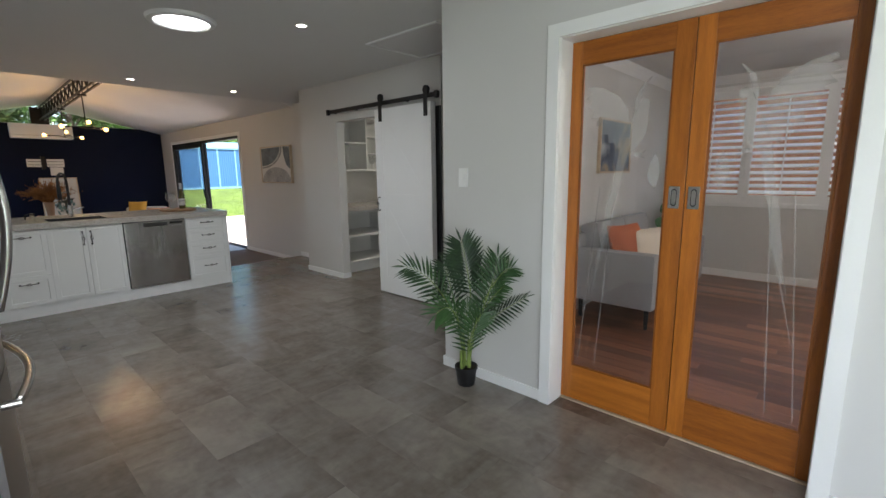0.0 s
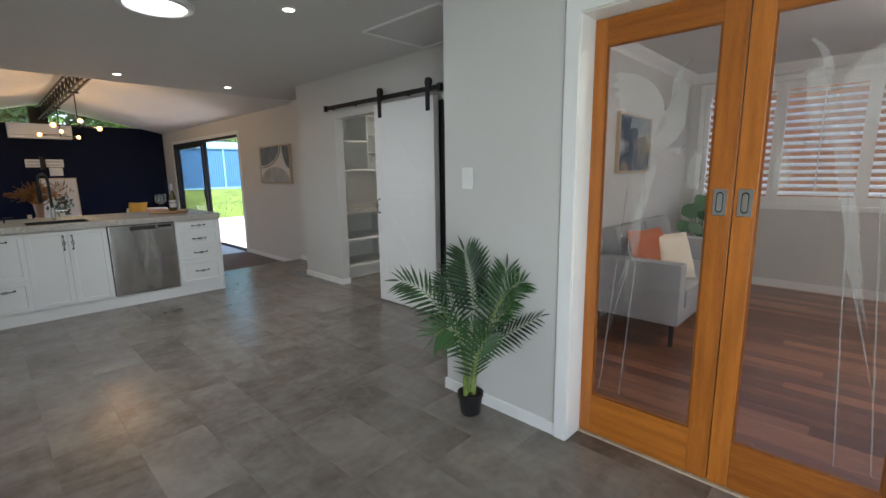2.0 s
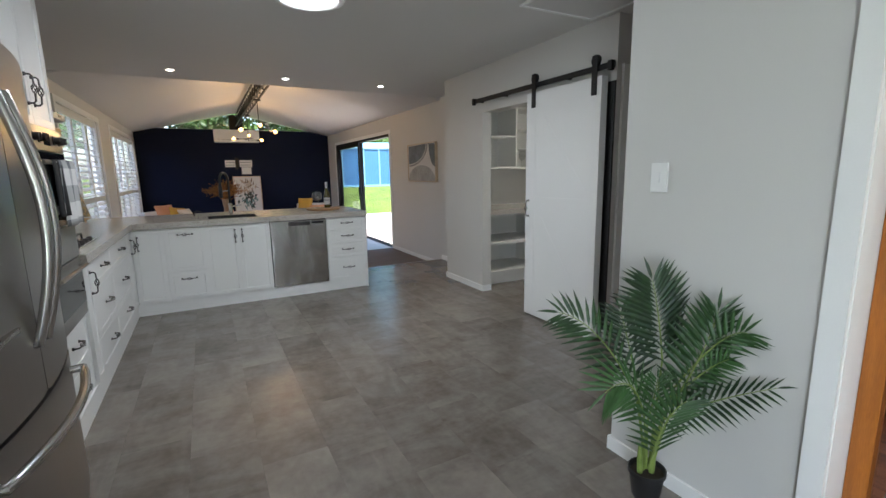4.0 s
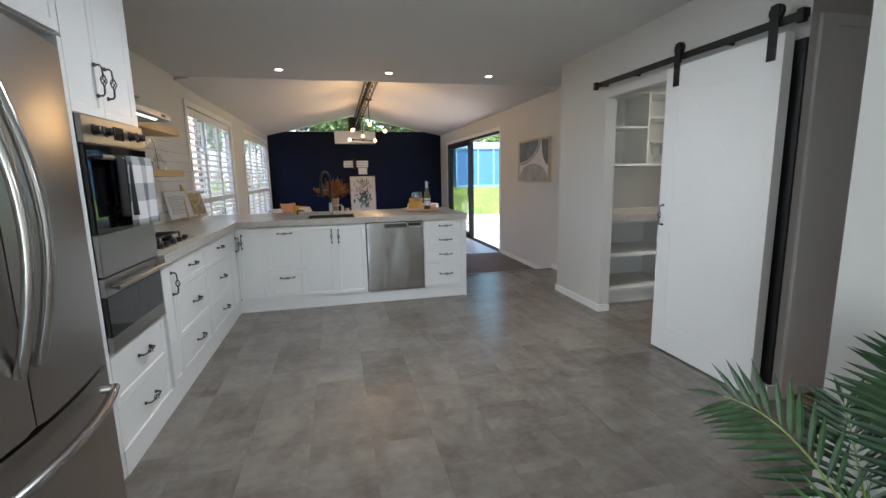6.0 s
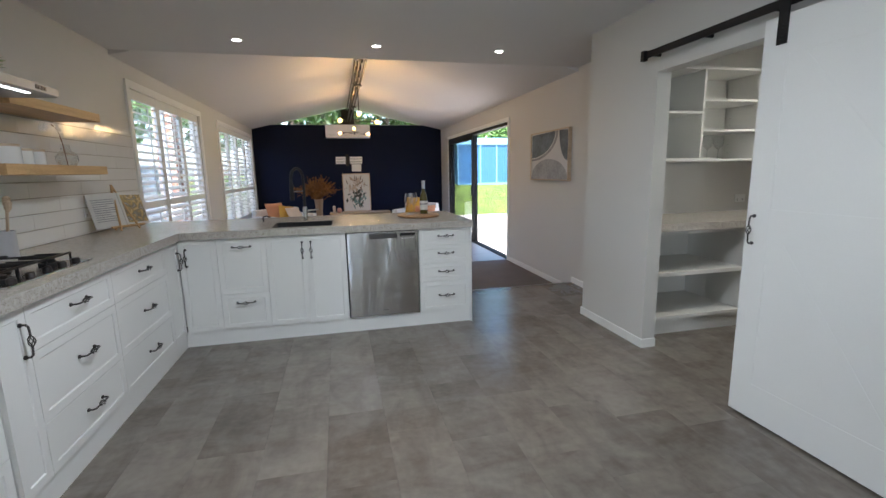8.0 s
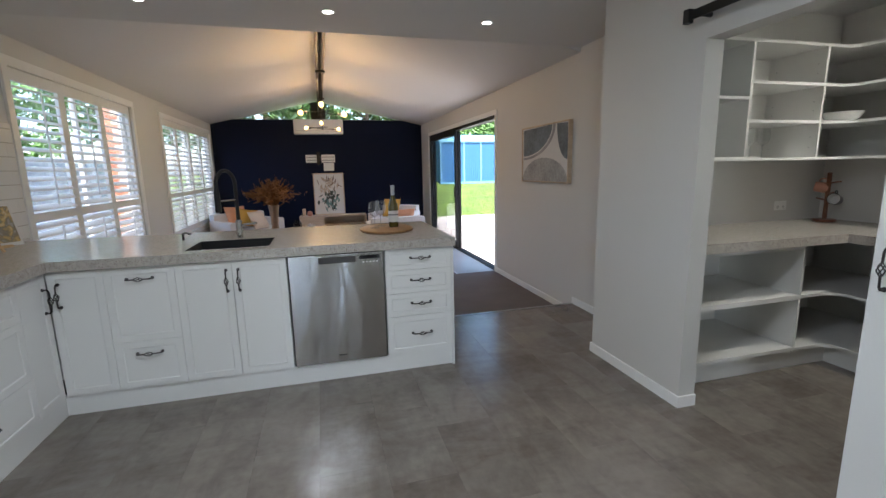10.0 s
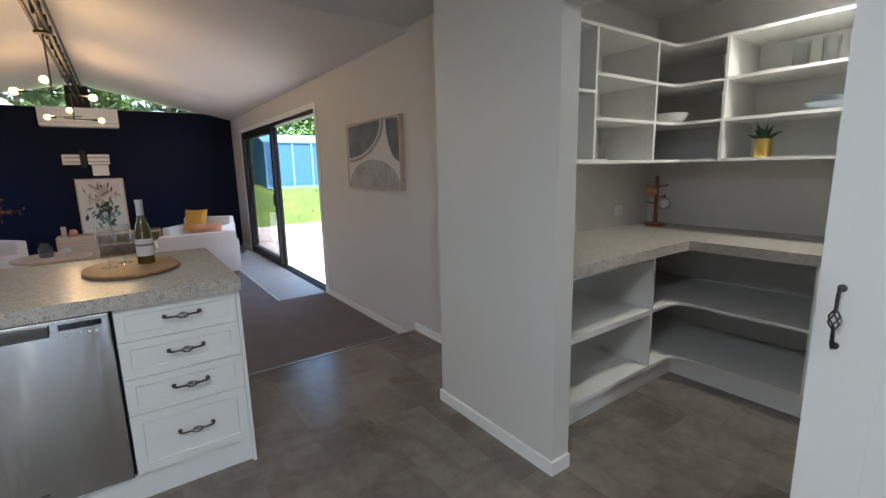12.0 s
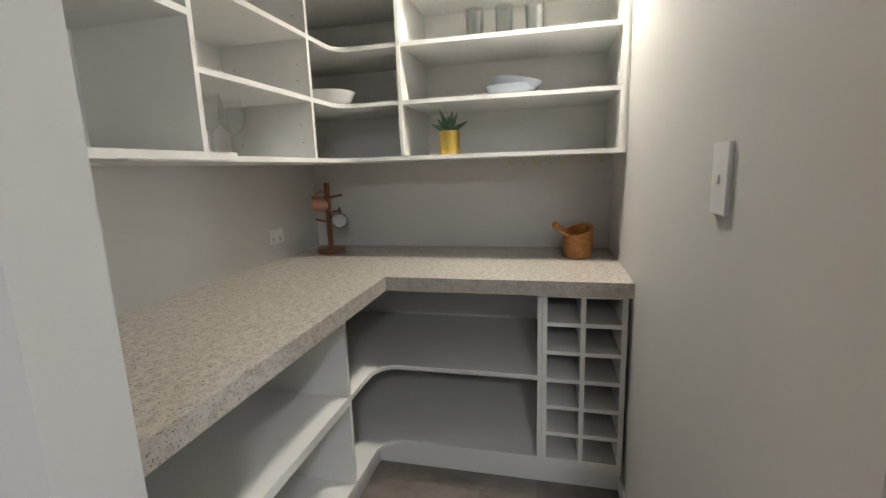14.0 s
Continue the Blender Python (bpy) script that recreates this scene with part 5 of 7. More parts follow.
for hy in (4.02, 3.335):
    strap = bx(BX0 - 0.007, BX0 - 0.001, hy - 0.026, hy + 0.026, 1.89, 2.17, 0.002)
    st = part("hanger", strap, BLACK, bd, "black strap hanger")
    part("wheel", tube([(BX0 - 0.001, hy, 2.135), (BX0 + 0.02, hy, 2.135)], 0.04, 24), BLACK, st, "", True)
    for bz in (1.92, 1.97):
        part("bolt", tube([(BX0 - 0.007, hy, bz), (BX0 - 0.013, hy, bz)], 0.009, 6), BLACK, st)
tr = thing("door_track", (3.31, 4.1, 2.08), "black steel barn door track fixed to the wall", "door track")
part("bar", bx(3.308, 3.316, 3.17, 5.055, 2.06, 2.103, 0.001), BLACK, tr)
for k in range(5):
    part("spacer", tube([(3.316, 3.25 + 0.43 * k, 2.08), (3.392, 3.25 + 0.43 * k, 2.077)], 0.012, 10), BLACK, tr)
for sy in (5.02, 3.2):
    part("stop", bx(3.288, 3.32, sy - 0.018, sy + 0.018, 2.045, 2.11, 0.003), BLACK, tr)

# wall switches
def switch(x, y, z, m, w, h, label, n):
    o = thing("light_switch", (x, y, z), label, "light switch")
    part("plate", moved(bx(-w / 2, w / 2, -0.009, 0, -h / 2, h / 2, 0.003), m), PLASTIC, o)
    for k in range(n):
        zz = (k - (n - 1) / 2) * 0.026
        part("rocker", moved(bx(-0.006, 0.006, -0.0125, -0.008, zz - 0.009, zz + 0.009, 0.001), m), PLASTIC, o)


switch(2.326, 2.045, 1.315, pose(2.326, 2.045, 1.315, 0, 0, -90), 0.074, 0.118, "white two-gang light switch on the wall", 2)
switch(3.945, 4.13, 1.305, pose(3.945, 4.13, 1.305, 0, 0, 180), 0.074, 0.128, "white light switch on the pantry wall", 1)

# ---- pantry ----
T = 0.018
NY, BXW = 5.755, 5.41        # walls behind the shelves
PB0, PB1 = 0.855, 0.912       # pantry bench
pc = thing("pantry_benchtop", (4.5, 5.4, PB1), "pale speckled laminate L-shaped pantry benchtop", "benchtop")
part("top", grid_slab([3.502, 4.70, BXW], [4.132, 5.075, NY], {(0, 1), (1, 0), (1, 1)}, PB0, PB1), BENCH, pc)

lo = thing("pantry_base_shelving", (4.5, 5.4, 0), "white open corner shelving below the pantry bench", "shelving")
LY, LX = 5.14, 4.735          # shelf fronts
part("plinth", boxes((3.502, 4.798, 5.186, 5.20, 0, 0.13), (4.798, 4.812, 4.132, 5.20, 0, 0.13)), MELA, lo)


def corner_shelf(y0, x0, z, xa, ya, r=0.11):
    """An L-shaped board with a rounded inner corner."""
    poly = [(xa, NY), (xa, y0)]
    poly += [(x0 - r + r * math.sin(t), y0 - r + r * math.cos(t)) for t in (math.pi / 2 * k / 6 for k in range(7))]
    poly += [(x0, ya), (BXW, ya), (BXW, NY)]
    return prism(poly, "z", z, z + T)


def quarter(y0, x0, z, xa, ya, th=T, r=0.1):
    poly = [(xa, NY), (xa, y0)] + [(x0 - r + r * math.sin(t), y0 - r + r * math.cos(t)) for t in (math.pi / 2 * k / 6 for k in range(7))] + [(x0, ya), (BXW, ya), (BXW, NY)]
    return prism(poly, "z", z, z + th)


for z in (0.14, 0.498):
    part("corner_shelf", quarter(LY, LX, z, 4.453, 4.47), MELA, lo)
    part("shelf", boxes((3.502, 4.435, LY, NY, z - (0.01 if z > 0.4 else 0), z + 0.022)), MELA, lo)
part("divider", boxes((4.435, 4.453, LY, NY, 0.13, PB0)), MELA, lo)
part("divider", boxes((LX, BXW, 4.452, 4.47, 0.13, PB0)), MELA, lo)
part("shelf", boxes((3.502, 4.435, LY, NY, 0.82, PB0 - 0.001)), MELA, lo)
part("back_panel", boxes((3.502, BXW - 0.004, NY - 0.006, NY - 0.001, 0.13, PB0), (BXW - 0.006, BXW - 0.001, 4.47, NY - 0.006, 0.13, PB0)), MELA, lo)

wr = thing("wine_rack", (4.9, 4.28, 0.13), "white open wine rack of twelve square cells", "wine rack")
part("side", boxes((LX, BXW, 4.434, 4.451, 0.14, PB0)), MELA, wr)
part("side", boxes((LX, BXW, 4.142, 4.162, 0.14, PB0)), MELA, wr)
part("divider", boxes((LX, 5.2, 4.291, 4.309, 0.14, PB0)), MELA, wr)
for k in range(7):
    z = 0.142 + k * 0.1162
    part("shelf", boxes((LX + 0.001, 5.2, 4.160, 4.291, z, z + 0.016)), MELA, wr)
    part("shelf", boxes((LX + 0.001, 5.2, 4.309, 4.440, z, z + 0.016)), MELA, wr)
part("back_panel", boxes((5.2, 5.21, 4.142, 4.451, 0.14, PB0)), MELA, wr)

up = thing("pantry_wall_shelving", (4.7, 5.5, 1.4), "white open corner wall shelving above the pantry bench", "shelving")
UY, UX, U0, U1 = 5.36, 4.975, 1.378, 2.115
ZS = (1.378, 1.616, 1.853, 2.097)
part("corner_shelf", quarter(UY, UX, U0, 3.89, 4.15, T, 0.07), MELA, up, "bottom board with a rounded inner corner")
part("shelf_end", boxes((3.502, 4.235, UY - 0.02, NY, U0 + 0.004, U0 + 0.026)), MELA, up)
for z in ZS[1:]:
    part("corner_shelf", quarter(UY, UX, z, 4.753, 5.075, T, 0.07), MELA, up)
    part("shelf", boxes((4.143, 4.735, UY, NY, z, z + T)), MELA, up)
    part("shelf", boxes((UX, BXW, 4.165, 5.057, z, z + T)), MELA, up)
for z in (1.756, 2.097):
    part("shelf", boxes((3.502, 4.125, UY, NY, z, z + T)), MELA, up)
for x in (4.125, 4.735):
    part("divider", boxes((x, x + T, UY, NY, U0 + T, U1)), MELA, up)
part("divider", boxes((UX - 0.002, BXW, 5.057, 5.075, U0 + T, U1)), MELA, up)
part("divider", boxes((UX - 0.002, BXW, 4.147, 4.165, U0, U1)), MELA, up)
part("filler", boxes((UX + 0.01, BXW, 4.132, 4.147, U0, U1)), MELA, up)
part("back_panel", boxes((3.502, BXW, NY - 0.004, NY - 0.001, U0 + T, U1), (BXW - 0.004, BXW - 0.001, 4.165, NY - 0.004, U0 + T, U1)), MELA, up)
pins = bmesh.new()
for z in (1.46, 1.53, 1.70, 1.76, 1.94, 2.0):
    for y in (UY + 0.05, NY - 0.06):
        tube([(4.734, y, z), (4.7352, y, z)], 0.003, 6, pins)
tagged(part("peg_holes", pins, INK, up), kind="stuff")

outlet(4.985, NY, 1.03, "-y", "white double power point on the pantry wall")

mt = thing("mug_tree", (5.22, 5.58, PB1), "dark wooden mug tree holding two mugs", "mug tree")
MX, MY = 5.22, 5.58
part("base", lathe([(0, 0), (0.072, 0), (0.075, 0.008), (0.07, 0.02), (0, 0.02)], (MX, MY, PB1), 28), DARKWOOD, mt, "", True)
part("post", bx(MX - 0.011, MX + 0.011, MY - 0.011, MY + 0.011, PB1 + 0.02, PB1 + 0.37, 0.003), DARKWOOD, mt)
for z, dx, dy in ((0.30, 0, -0.085), (0.29, -0.02, 0.08), (0.22, -0.05, -0.075), (0.17, 0, 0.075)):
    part("peg", tube([(MX, MY, PB1 + z - 0.01), (MX + dx, MY + dy, PB1 + z + 0.005)], 0.006, 8), DARKWOOD, mt)


def mug(at, turn, material, inner, label):
    g = thing("mug", at, label, "mug", "mugs on the tree")
    m = Matrix.Translation(at) @ turn
    part("cup", moved(lathe([(0, 0), (0.034, 0), (0.038, 0.006), (0.041, 0.085), (0.038, 0.086), (0.035, 0.01), (0, 0.008)], (0, 0, 0), 22), m), material, g, "", True)
    part("inside", moved(lathe([(0.0374, 0.084), (0.0345, 0.011), (0, 0.009)], (0, 0, 0), 22), m), inner, g, "", True)
    part("handle", moved(tube([(0.037, 0, 0.07), (0.06, 0, 0.068), (0.068, 0, 0.045), (0.06, 0, 0.022), (0.037, 0, 0.018)], 0.005, 8), m), material, g, "", True)


mug((MX - 0.02, MY + 0.085, PB1 + 0.265), Matrix.Rotation(radians(-60), 4, "Z") @ Matrix.Rotation(radians(100), 4, "Y") @ Matrix.Rotation(radians(180), 4, "Z"), TERRA, TERRA, "dusty pink mug hanging on the tree")
mug((MX - 0.0, MY - 0.07, PB1 + 0.165), Matrix.Rotation(radians(200), 4, "Z") @ Matrix.Rotation(radians(80), 4, "Y") @ Matrix.Rotation(radians(180), 4, "Z"), mat("charcoal glaze", (0.03, 0.03, 0.033), 0.35, 0, 0.1), WHITECER, "charcoal mug with white inside hanging on the tree")

mo = thing("mortar_and_pestle", (5.16, 4.30, PB1), "figured olive-wood mortar with pestle", "mortar")
cup = lathe([(0, 0), (0.055, 0), (0.062, 0.01), (0.07, 0.06), (0.066, 0.13), (0.058, 0.13), (0.052, 0.03), (0, 0.025)], (5.16, 4.30, PB1), 28)
for v in cup.verts:
    if v.co.z > PB1 + 0.1:
        v.co.z += (v.co.x - 5.16) * 0.28 - (v.co.y - 4.30) * 0.2
part("mortar", cup, OLIVEWOOD, mo, "", True)
part("pestle", tube([(5.13, 4.29, PB1 + 0.05), (5.12, 4.33, PB1 + 0.10), (5.10, 4.385, PB1 + 0.145), (5.095, 4.405, PB1 + 0.16), (5.093, 4.415, PB1 + 0.165)], [0.014, 0.011, 0.013, 0.017, 0.008], 12), OLIVEWOOD, mo, "", True)

gp = thing("succulent_pot", (5.06, 4.87, 1.396), "small succulent in a gold pot on the shelf", "potted plant")
part("pot", lathe([(0, 0), (0.044, 0), (0.046, 0.004), (0.046, 0.105), (0.041, 0.105), (0.04, 0.09), (0, 0.088)], (5.06, 4.87, 1.396), 28), GOLD, gp, "brushed gold pot", True)
blades = bmesh.new()
rnd = random.Random(9)
for k in range(9):
    a, e, ln = k * 2.4, 0.25 + 0.16 * (k % 8), 0.10 + 0.02 * rnd.random()
    d = Vector((math.cos(a) * math.cos(e), math.sin(a) * math.cos(e), math.sin(e)))
    c = Vector((5.06, 4.87, 1.485))
    tube([c, c + d * ln * 0.5 + Vector((0, 0, 0.006)), c + d * ln], [0.012, 0.011, 0.001], 6, blades)
part("leaves", blades, mat("dark succulent leaf", (0.02, 0.055, 0.025), 0.45, 0, 0.3, 30, 90, tint=(0.05, 0.11, 0.05)), gp, "", True)


def bowl(at, r, h, material, tilt, label, seg=30):
    m = pose(*at, tilt, 0, 0)
    solid("bowl", moved(lathe([(0, 0), (r * 0.55, 0), (r * 0.85, h * 0.35), (r, h), (r - 0.004, h), (r * 0.82, h * 0.4), (r * 0.5, 0.006), (0, 0.006)], (0, 0, 0), seg), m), material, label, "bowl", smooth=True)


bowl((5.13, 4.60, 1.635), 0.115, 0.045, BLUECER, 0, "grey-blue stoneware bowl on the pantry shelf")
bowl((5.13, 4.585, 1.662), 0.115, 0.045, BLUECER, 7, "grey-blue stoneware bowl stacked askew")
bowl((5.02, 5.42, 1.635), 0.115, 0.06, WHITECER, 0, "white ceramic bowl on the corner shelf")
wine_glass(4.33, 5.5, 1.397, "clear stemmed wine glass on the pantry shelf", "pantry glasses")
wine_glass(4.46, 5.52, 1.397, "clear stemmed wine glass on the pantry shelf", "pantry glasses")
for k in range(3):
    ty = 4.76 - 0.13 * k
    solid("tumbler", lathe([(0, 0.006), (0.036, 0.006), (0.039, 0.15), (0.04, 0.15), (0.038, 0), (0, 0)], (5.15, ty, 1.871), 20), GLASSWARE, "tall clear glass tumbler on the pantry shelf", "tumbler", smooth=True)
for k in range(8):
    hy = 4.62 - 0.058 * k
    solid("cup_hook", tube([(5.2, hy, U0 + 0.001), (5.2, hy, U0 - 0.012), (5.2, hy - 0.008, U0 - 0.03), (5.2, hy - 0.02, U0 - 0.034), (5.2, hy - 0.028, U0 - 0.024)], 0.0018, 6), GOLD, "small brass cup hook under the shelf", "hook", smooth=True)
d = thing("downlight", (*PANTRY_LIGHT, TOP), "small round pantry downlight, lit", "downlight", "pantry downlight")
part("ring", lathe([(0.034, -0.002), (0.036, -0.006), (0.046, -0.005), (0.048, 0.0)], (*PANTRY_LIGHT, TOP), 24), TRIM, d, "", True)
part("lens", lathe([(0, -0.003), (0.034, -0.003)], (*PANTRY_LIGHT, TOP), 20), DOWN, d, "glowing lens")

# ---- palm in a pot ----
PP = Vector((2.2, 1.925, 0))
palm = thing("potted_palm", tuple(PP), "artificial palm in a black plastic pot on the floor", "potted plant")
part("pot", lathe([(0, 0), (0.053, 0), (0.055, 0.004), (0.068, 0.105), (0.074, 0.107), (0.074, 0.124), (0.069, 0.124), (0.064, 0.105), (0, 0.1)], tuple(PP), 32), POT, palm, "black tapered pot", True)
part("soil", lathe([(0, 0.108), (0.065, 0.106)], tuple(PP), 20), SOIL, palm)
for u, v, h in ((-0.028, 0.012, 0.13), (0.012, -0.012, 0.20), (0.026, -0.004, 0.17), (-0.004, 0.02, 0.15)):
    b = PP + Vector((u, v, 0.1))
    part("stem", tube([b, b + Vector((u * 0.15, v * 0.15, h * 0.6)), b + Vector((u * 0.3, v * 0.3, h))], [0.012, 0.011, 0.005], 8), STALK, palm, "pale green stem", True)


def frond(low, mid, tip, leaf, face, n, seed):
    """One feather leaf: a thin stalk, then an arching rib with broad pointed leaflets on both sides, spread across face."""
    rnd = random.Random(seed)
    base = PP + Vector((low[0] * 0.2, low[1] * 0.2, 0.13))
    a, m, e = (PP + Vector(q) for q in (low, mid, tip))
    e = e + (m - e).normalized() * 0.055
    c = m * 2 - (a + e) / 2
    rib = [a * (1 - t) ** 2 + c * 2 * t * (1 - t) + e * t * t for t in (i / 14 for i in range(15))]
    bow = base.lerp(a, 0.5) + Vector((low[0], low[1], 0)) * -0.12
    stalk = [base * (1 - t) ** 2 + bow * 2 * t * (1 - t) + a * t * t for t in (i / 6 for i in range(6))]
    ob = part("frond", tube(stalk + rib, [0.0042] * 6 + [0.004 - 0.003 * i / 14 for i in range(15)], 6), STALK, palm, "green palm frond", True)
    bm = bmesh.new()
    look_ = Vector(face).normalized()
    for j in range(n + 1):
        f = j / n * 13.95
        i = int(f)
        p = rib[i].lerp(rib[i + 1], f - i)
        d = (rib[i + 1] - rib[i]).normalized()
        side = d.cross(look_).normalized()
        near = side.cross(d).normalized()
        grow = math.sin(math.pi * (0.22 + 0.68 * j / n))
        for s in ((-1, 1) if j < n else (0.05,)):
            size = leaf * (0.35 + 0.72 * grow) * rnd.uniform(0.92, 1.08)
            w = (d * (0.55 + 1.0 * (j / n) ** 2) + side * s + near * rnd.uniform(0.05, 0.3)).normalized()
            across = w.cross(near).normalized() * size * rnd.uniform(0.050, 0.062)
            sag = Vector((0, 0, -1)) * size * rnd.uniform(0.05, 0.14)
            fold = near * size * 0.02
            pts = (p, p + w * size * 0.22 + across, p + w * size * 0.55 + across * 0.95 + sag * 0.25, p + w * size + sag, p + w * size * 0.55 - across * 0.95 + sag * 0.25, p + w * size * 0.22 - across, p + w * size * 0.22 - fold, p + w * size * 0.55 - fold + sag * 0.25)
            v = [bm.verts.new((min(q.x, 2.318), q.y, q.z)) for q in pts]
            for q in ((0, 1, 6), (0, 6, 5), (1, 2, 7, 6), (6, 7, 4, 5), (2, 3, 7), (7, 3, 4)):
                bm.faces.new([v[k] for k in q])
    part("foliage", bm, LEAF, ob, "dark green pointed leaflets")


for k, (low, mid, tip, leaf, face, n) in enumerate((
        ((0.027, -0.015, 0.60), (0.002, -0.001, 0.79), (-0.038, 0.02, 0.985), 0.19, (0.47, 0.88, 0.1), 17),
        ((0.054, -0.074, 0.47), (0.08, -0.143, 0.68), (0.075, -0.199, 0.90), 0.18, (0.6, 0.7, 0.2), 15),
        ((-0.058, 0.031, 0.45), (-0.199, 0.106, 0.70), (-0.383, 0.203, 0.835), 0.15, (0.4, 0.8, -0.4), 16),
        ((-0.044, 0.046, 0.51), (-0.07, 0.077, 0.68), (-0.11, 0.105, 0.85), 0.14, (0.6, 0.75, 0.1), 14),
        ((0.002, -0.046, 0.36), (0.07, -0.191, 0.49), (0.075, -0.44, 0.67), 0.11, (0.45, 0.5, -0.7), 17),
        ((-0.08, -0.03, 0.39), (-0.177, -0.032, 0.55), (-0.339, -0.001, 0.535), 0.17, (0.3, 0.6, -0.75), 13),
        ((-0.051, -0.063, 0.25), (-0.073, -0.12, 0.42), (-0.045, -0.202, 0.57), 0.16, (0.5, 0.85, -0.1), 13),
        ((0.076, -0.027, 0.42), (0.085, -0.15, 0.59), (0.09, -0.27, 0.71), 0.10, (0.75, 0.5, -0.4), 13),
        ((-0.047, -0.02, 0.35), (-0.056, -0.05, 0.485), (-0.071, -0.075, 0.62), 0.11, (0.5, 0.85, 0.1), 11),
        ((0.071, -0.038, 0.47), (0.085, -0.182, 0.71), (0.085, -0.328, 0.82), 0.14, (0.75, 0.6, -0.2), 14))):
    frond(low, mid, tip, leaf, face, n, 30 + k)

# ---- living room ----
def leg(p, q, r0, r1, material, parent):
    part("leg", tube([p, q], [r0, r1], 8), material, parent)


sf = thing("sofa", (4.75, 1.62, 0), "light grey fabric two-seat sofa with slim dark legs", "sofa")
S0, S1, SY, SN = 3.9, 5.55, 1.33, 2.06
part("base", bx(S0 + 0.02, S1 - 0.02, SY + 0.02, SN, 0.17, 0.30, 0.03), GREYFAB, sf)
for a, b in ((S0 + 0.15, 4.725), (4.725, S1 - 0.15)):
    part("seat_cushion", bx(a + 0.004, b - 0.004, SY, SN - 0.2, 0.29, 0.44, 0.04), GREYFAB, sf, "", True)
    part("back_cushion", moved(bx(a + 0.004, b - 0.004, -0.08, 0.10, 0, 0.46, 0.06), pose(0, SN - 0.17, 0.42, -12)), GREYFAB, sf, "", True)
part("back", moved(bx(S0 + 0.03, S1 - 0.03, -0.05, 0.07, 0, 0.5, 0.04), pose(0, SN - 0.05, 0.28, -6)), GREYFAB, sf, "", True)
for a in (S0, S1 - 0.15):
    part("arm", bx(a, a + 0.15, SY + 0.01, SN, 0.19, 0.655, 0.045), GREYFAB, sf, "rounded fabric arm", True)
for lx in (S0 + 0.06, S1 - 0.06):
    for ly in (SY + 0.07, SN - 0.07):
        leg((lx, ly, 0.19), (lx, ly, 0.0), 0.022, 0.016, BLACK, sf)


def cushion(at, rot, w, h, material, label, stripes=None):
    ob = solid("cushion", pillow(w, w, h), material, label, "cushion", smooth=True)
    ob.matrix_basis = pose(*at, *rot)
    return ob


cushion((4.22, 1.68, 0.65), (72, 0, -15), 0.44, 0.15, RUST, "rust velvet cushion leaning on the sofa")
cushion((4.38, 1.56, 0.63), (68, 0, -32), 0.40, 0.14, CREAM, "cream cushion with dark print on the sofa")
lp = thing("potted_plant", (6.05, 1.75, 0), "round-leaved green house plant behind the sofa", "potted plant")
part("pot", lathe([(0, 0), (0.12, 0), (0.15, 0.55), (0.14, 0.55), (0, 0.5)], (6.05, 1.75, 0), 24), WHITECER, lp, "", True)
big = bmesh.new()
rnd = random.Random(12)
for k in range(26):
    a, e = rnd.uniform(0, 6.28), rnd.uniform(0.1, 1.4)
    c = Vector((6.05, 1.75, 0.66)) + Vector((math.cos(a) * math.cos(e) * 0.26, math.sin(a) * math.cos(e) * 0.2, math.sin(e) * 0.34))
    nrm = Vector((-0.8, -0.5 + rnd.uniform(-0.4, 0.4), 0.5)).normalized()
    s1 = nrm.orthogonal().normalized()
    s2 = nrm.cross(s1)
    r = rnd.uniform(0.06, 0.09)
    ring = [big.verts.new(c + (s1 * math.cos(t) + s2 * math.sin(t) * 0.85) * r) for t in (6.283 * i / 10 for i in range(10))]
    big.faces.new(ring)
    tube([(6.05, 1.75, 0.5), c], 0.003, 5, big)
part("leaves", big, mat("round green leaf", (0.03, 0.10, 0.04), 0.4, 0, 0.3, 6, 30, tint=(0.07, 0.17, 0.07)), lp, "round glossy leaves")

lw = thing("wall_art", (4.85, 2.1, 1.33), "framed abstract seascape in blue, black and ochre", "painting")
part("frame", boxes((4.46, 4.48, 2.085, 2.118, 1.32, 1.86), (5.24, 5.26, 2.085, 2.118, 1.32, 1.86), (4.48, 5.24, 2.085, 2.118, 1.84, 1.86), (4.48, 5.24, 2.085, 2.118, 1.32, 1.34)), PALEWOOD, lw, "pale timber frame")
part("canvas", boxes((4.48, 5.24, 2.095, 2.117, 1.34, 1.84)), artwork("seascape", [(0.42, 0.45, 0.48), (0.05, 0.07, 0.11), (0.10, 0.13, 0.19), (0.42, 0.33, 0.18)], 2.6, 0.6), lw)
cl_ = thing("ceiling_light", (4.3, -0.4, TOP), "round white ceiling light", "ceiling light")
part("base", lathe([(0, -0.02), (0.18, -0.02), (0.2, 0)], (4.3, -0.4, TOP), 32), TRIM, cl_, "", True)
part("shade", lathe([(0.17, -0.02), (0.16, -0.06), (0.1, -0.09), (0, -0.1)], (4.3, -0.4, TOP), 32), DOWN, cl_, "lit opal shade", True)

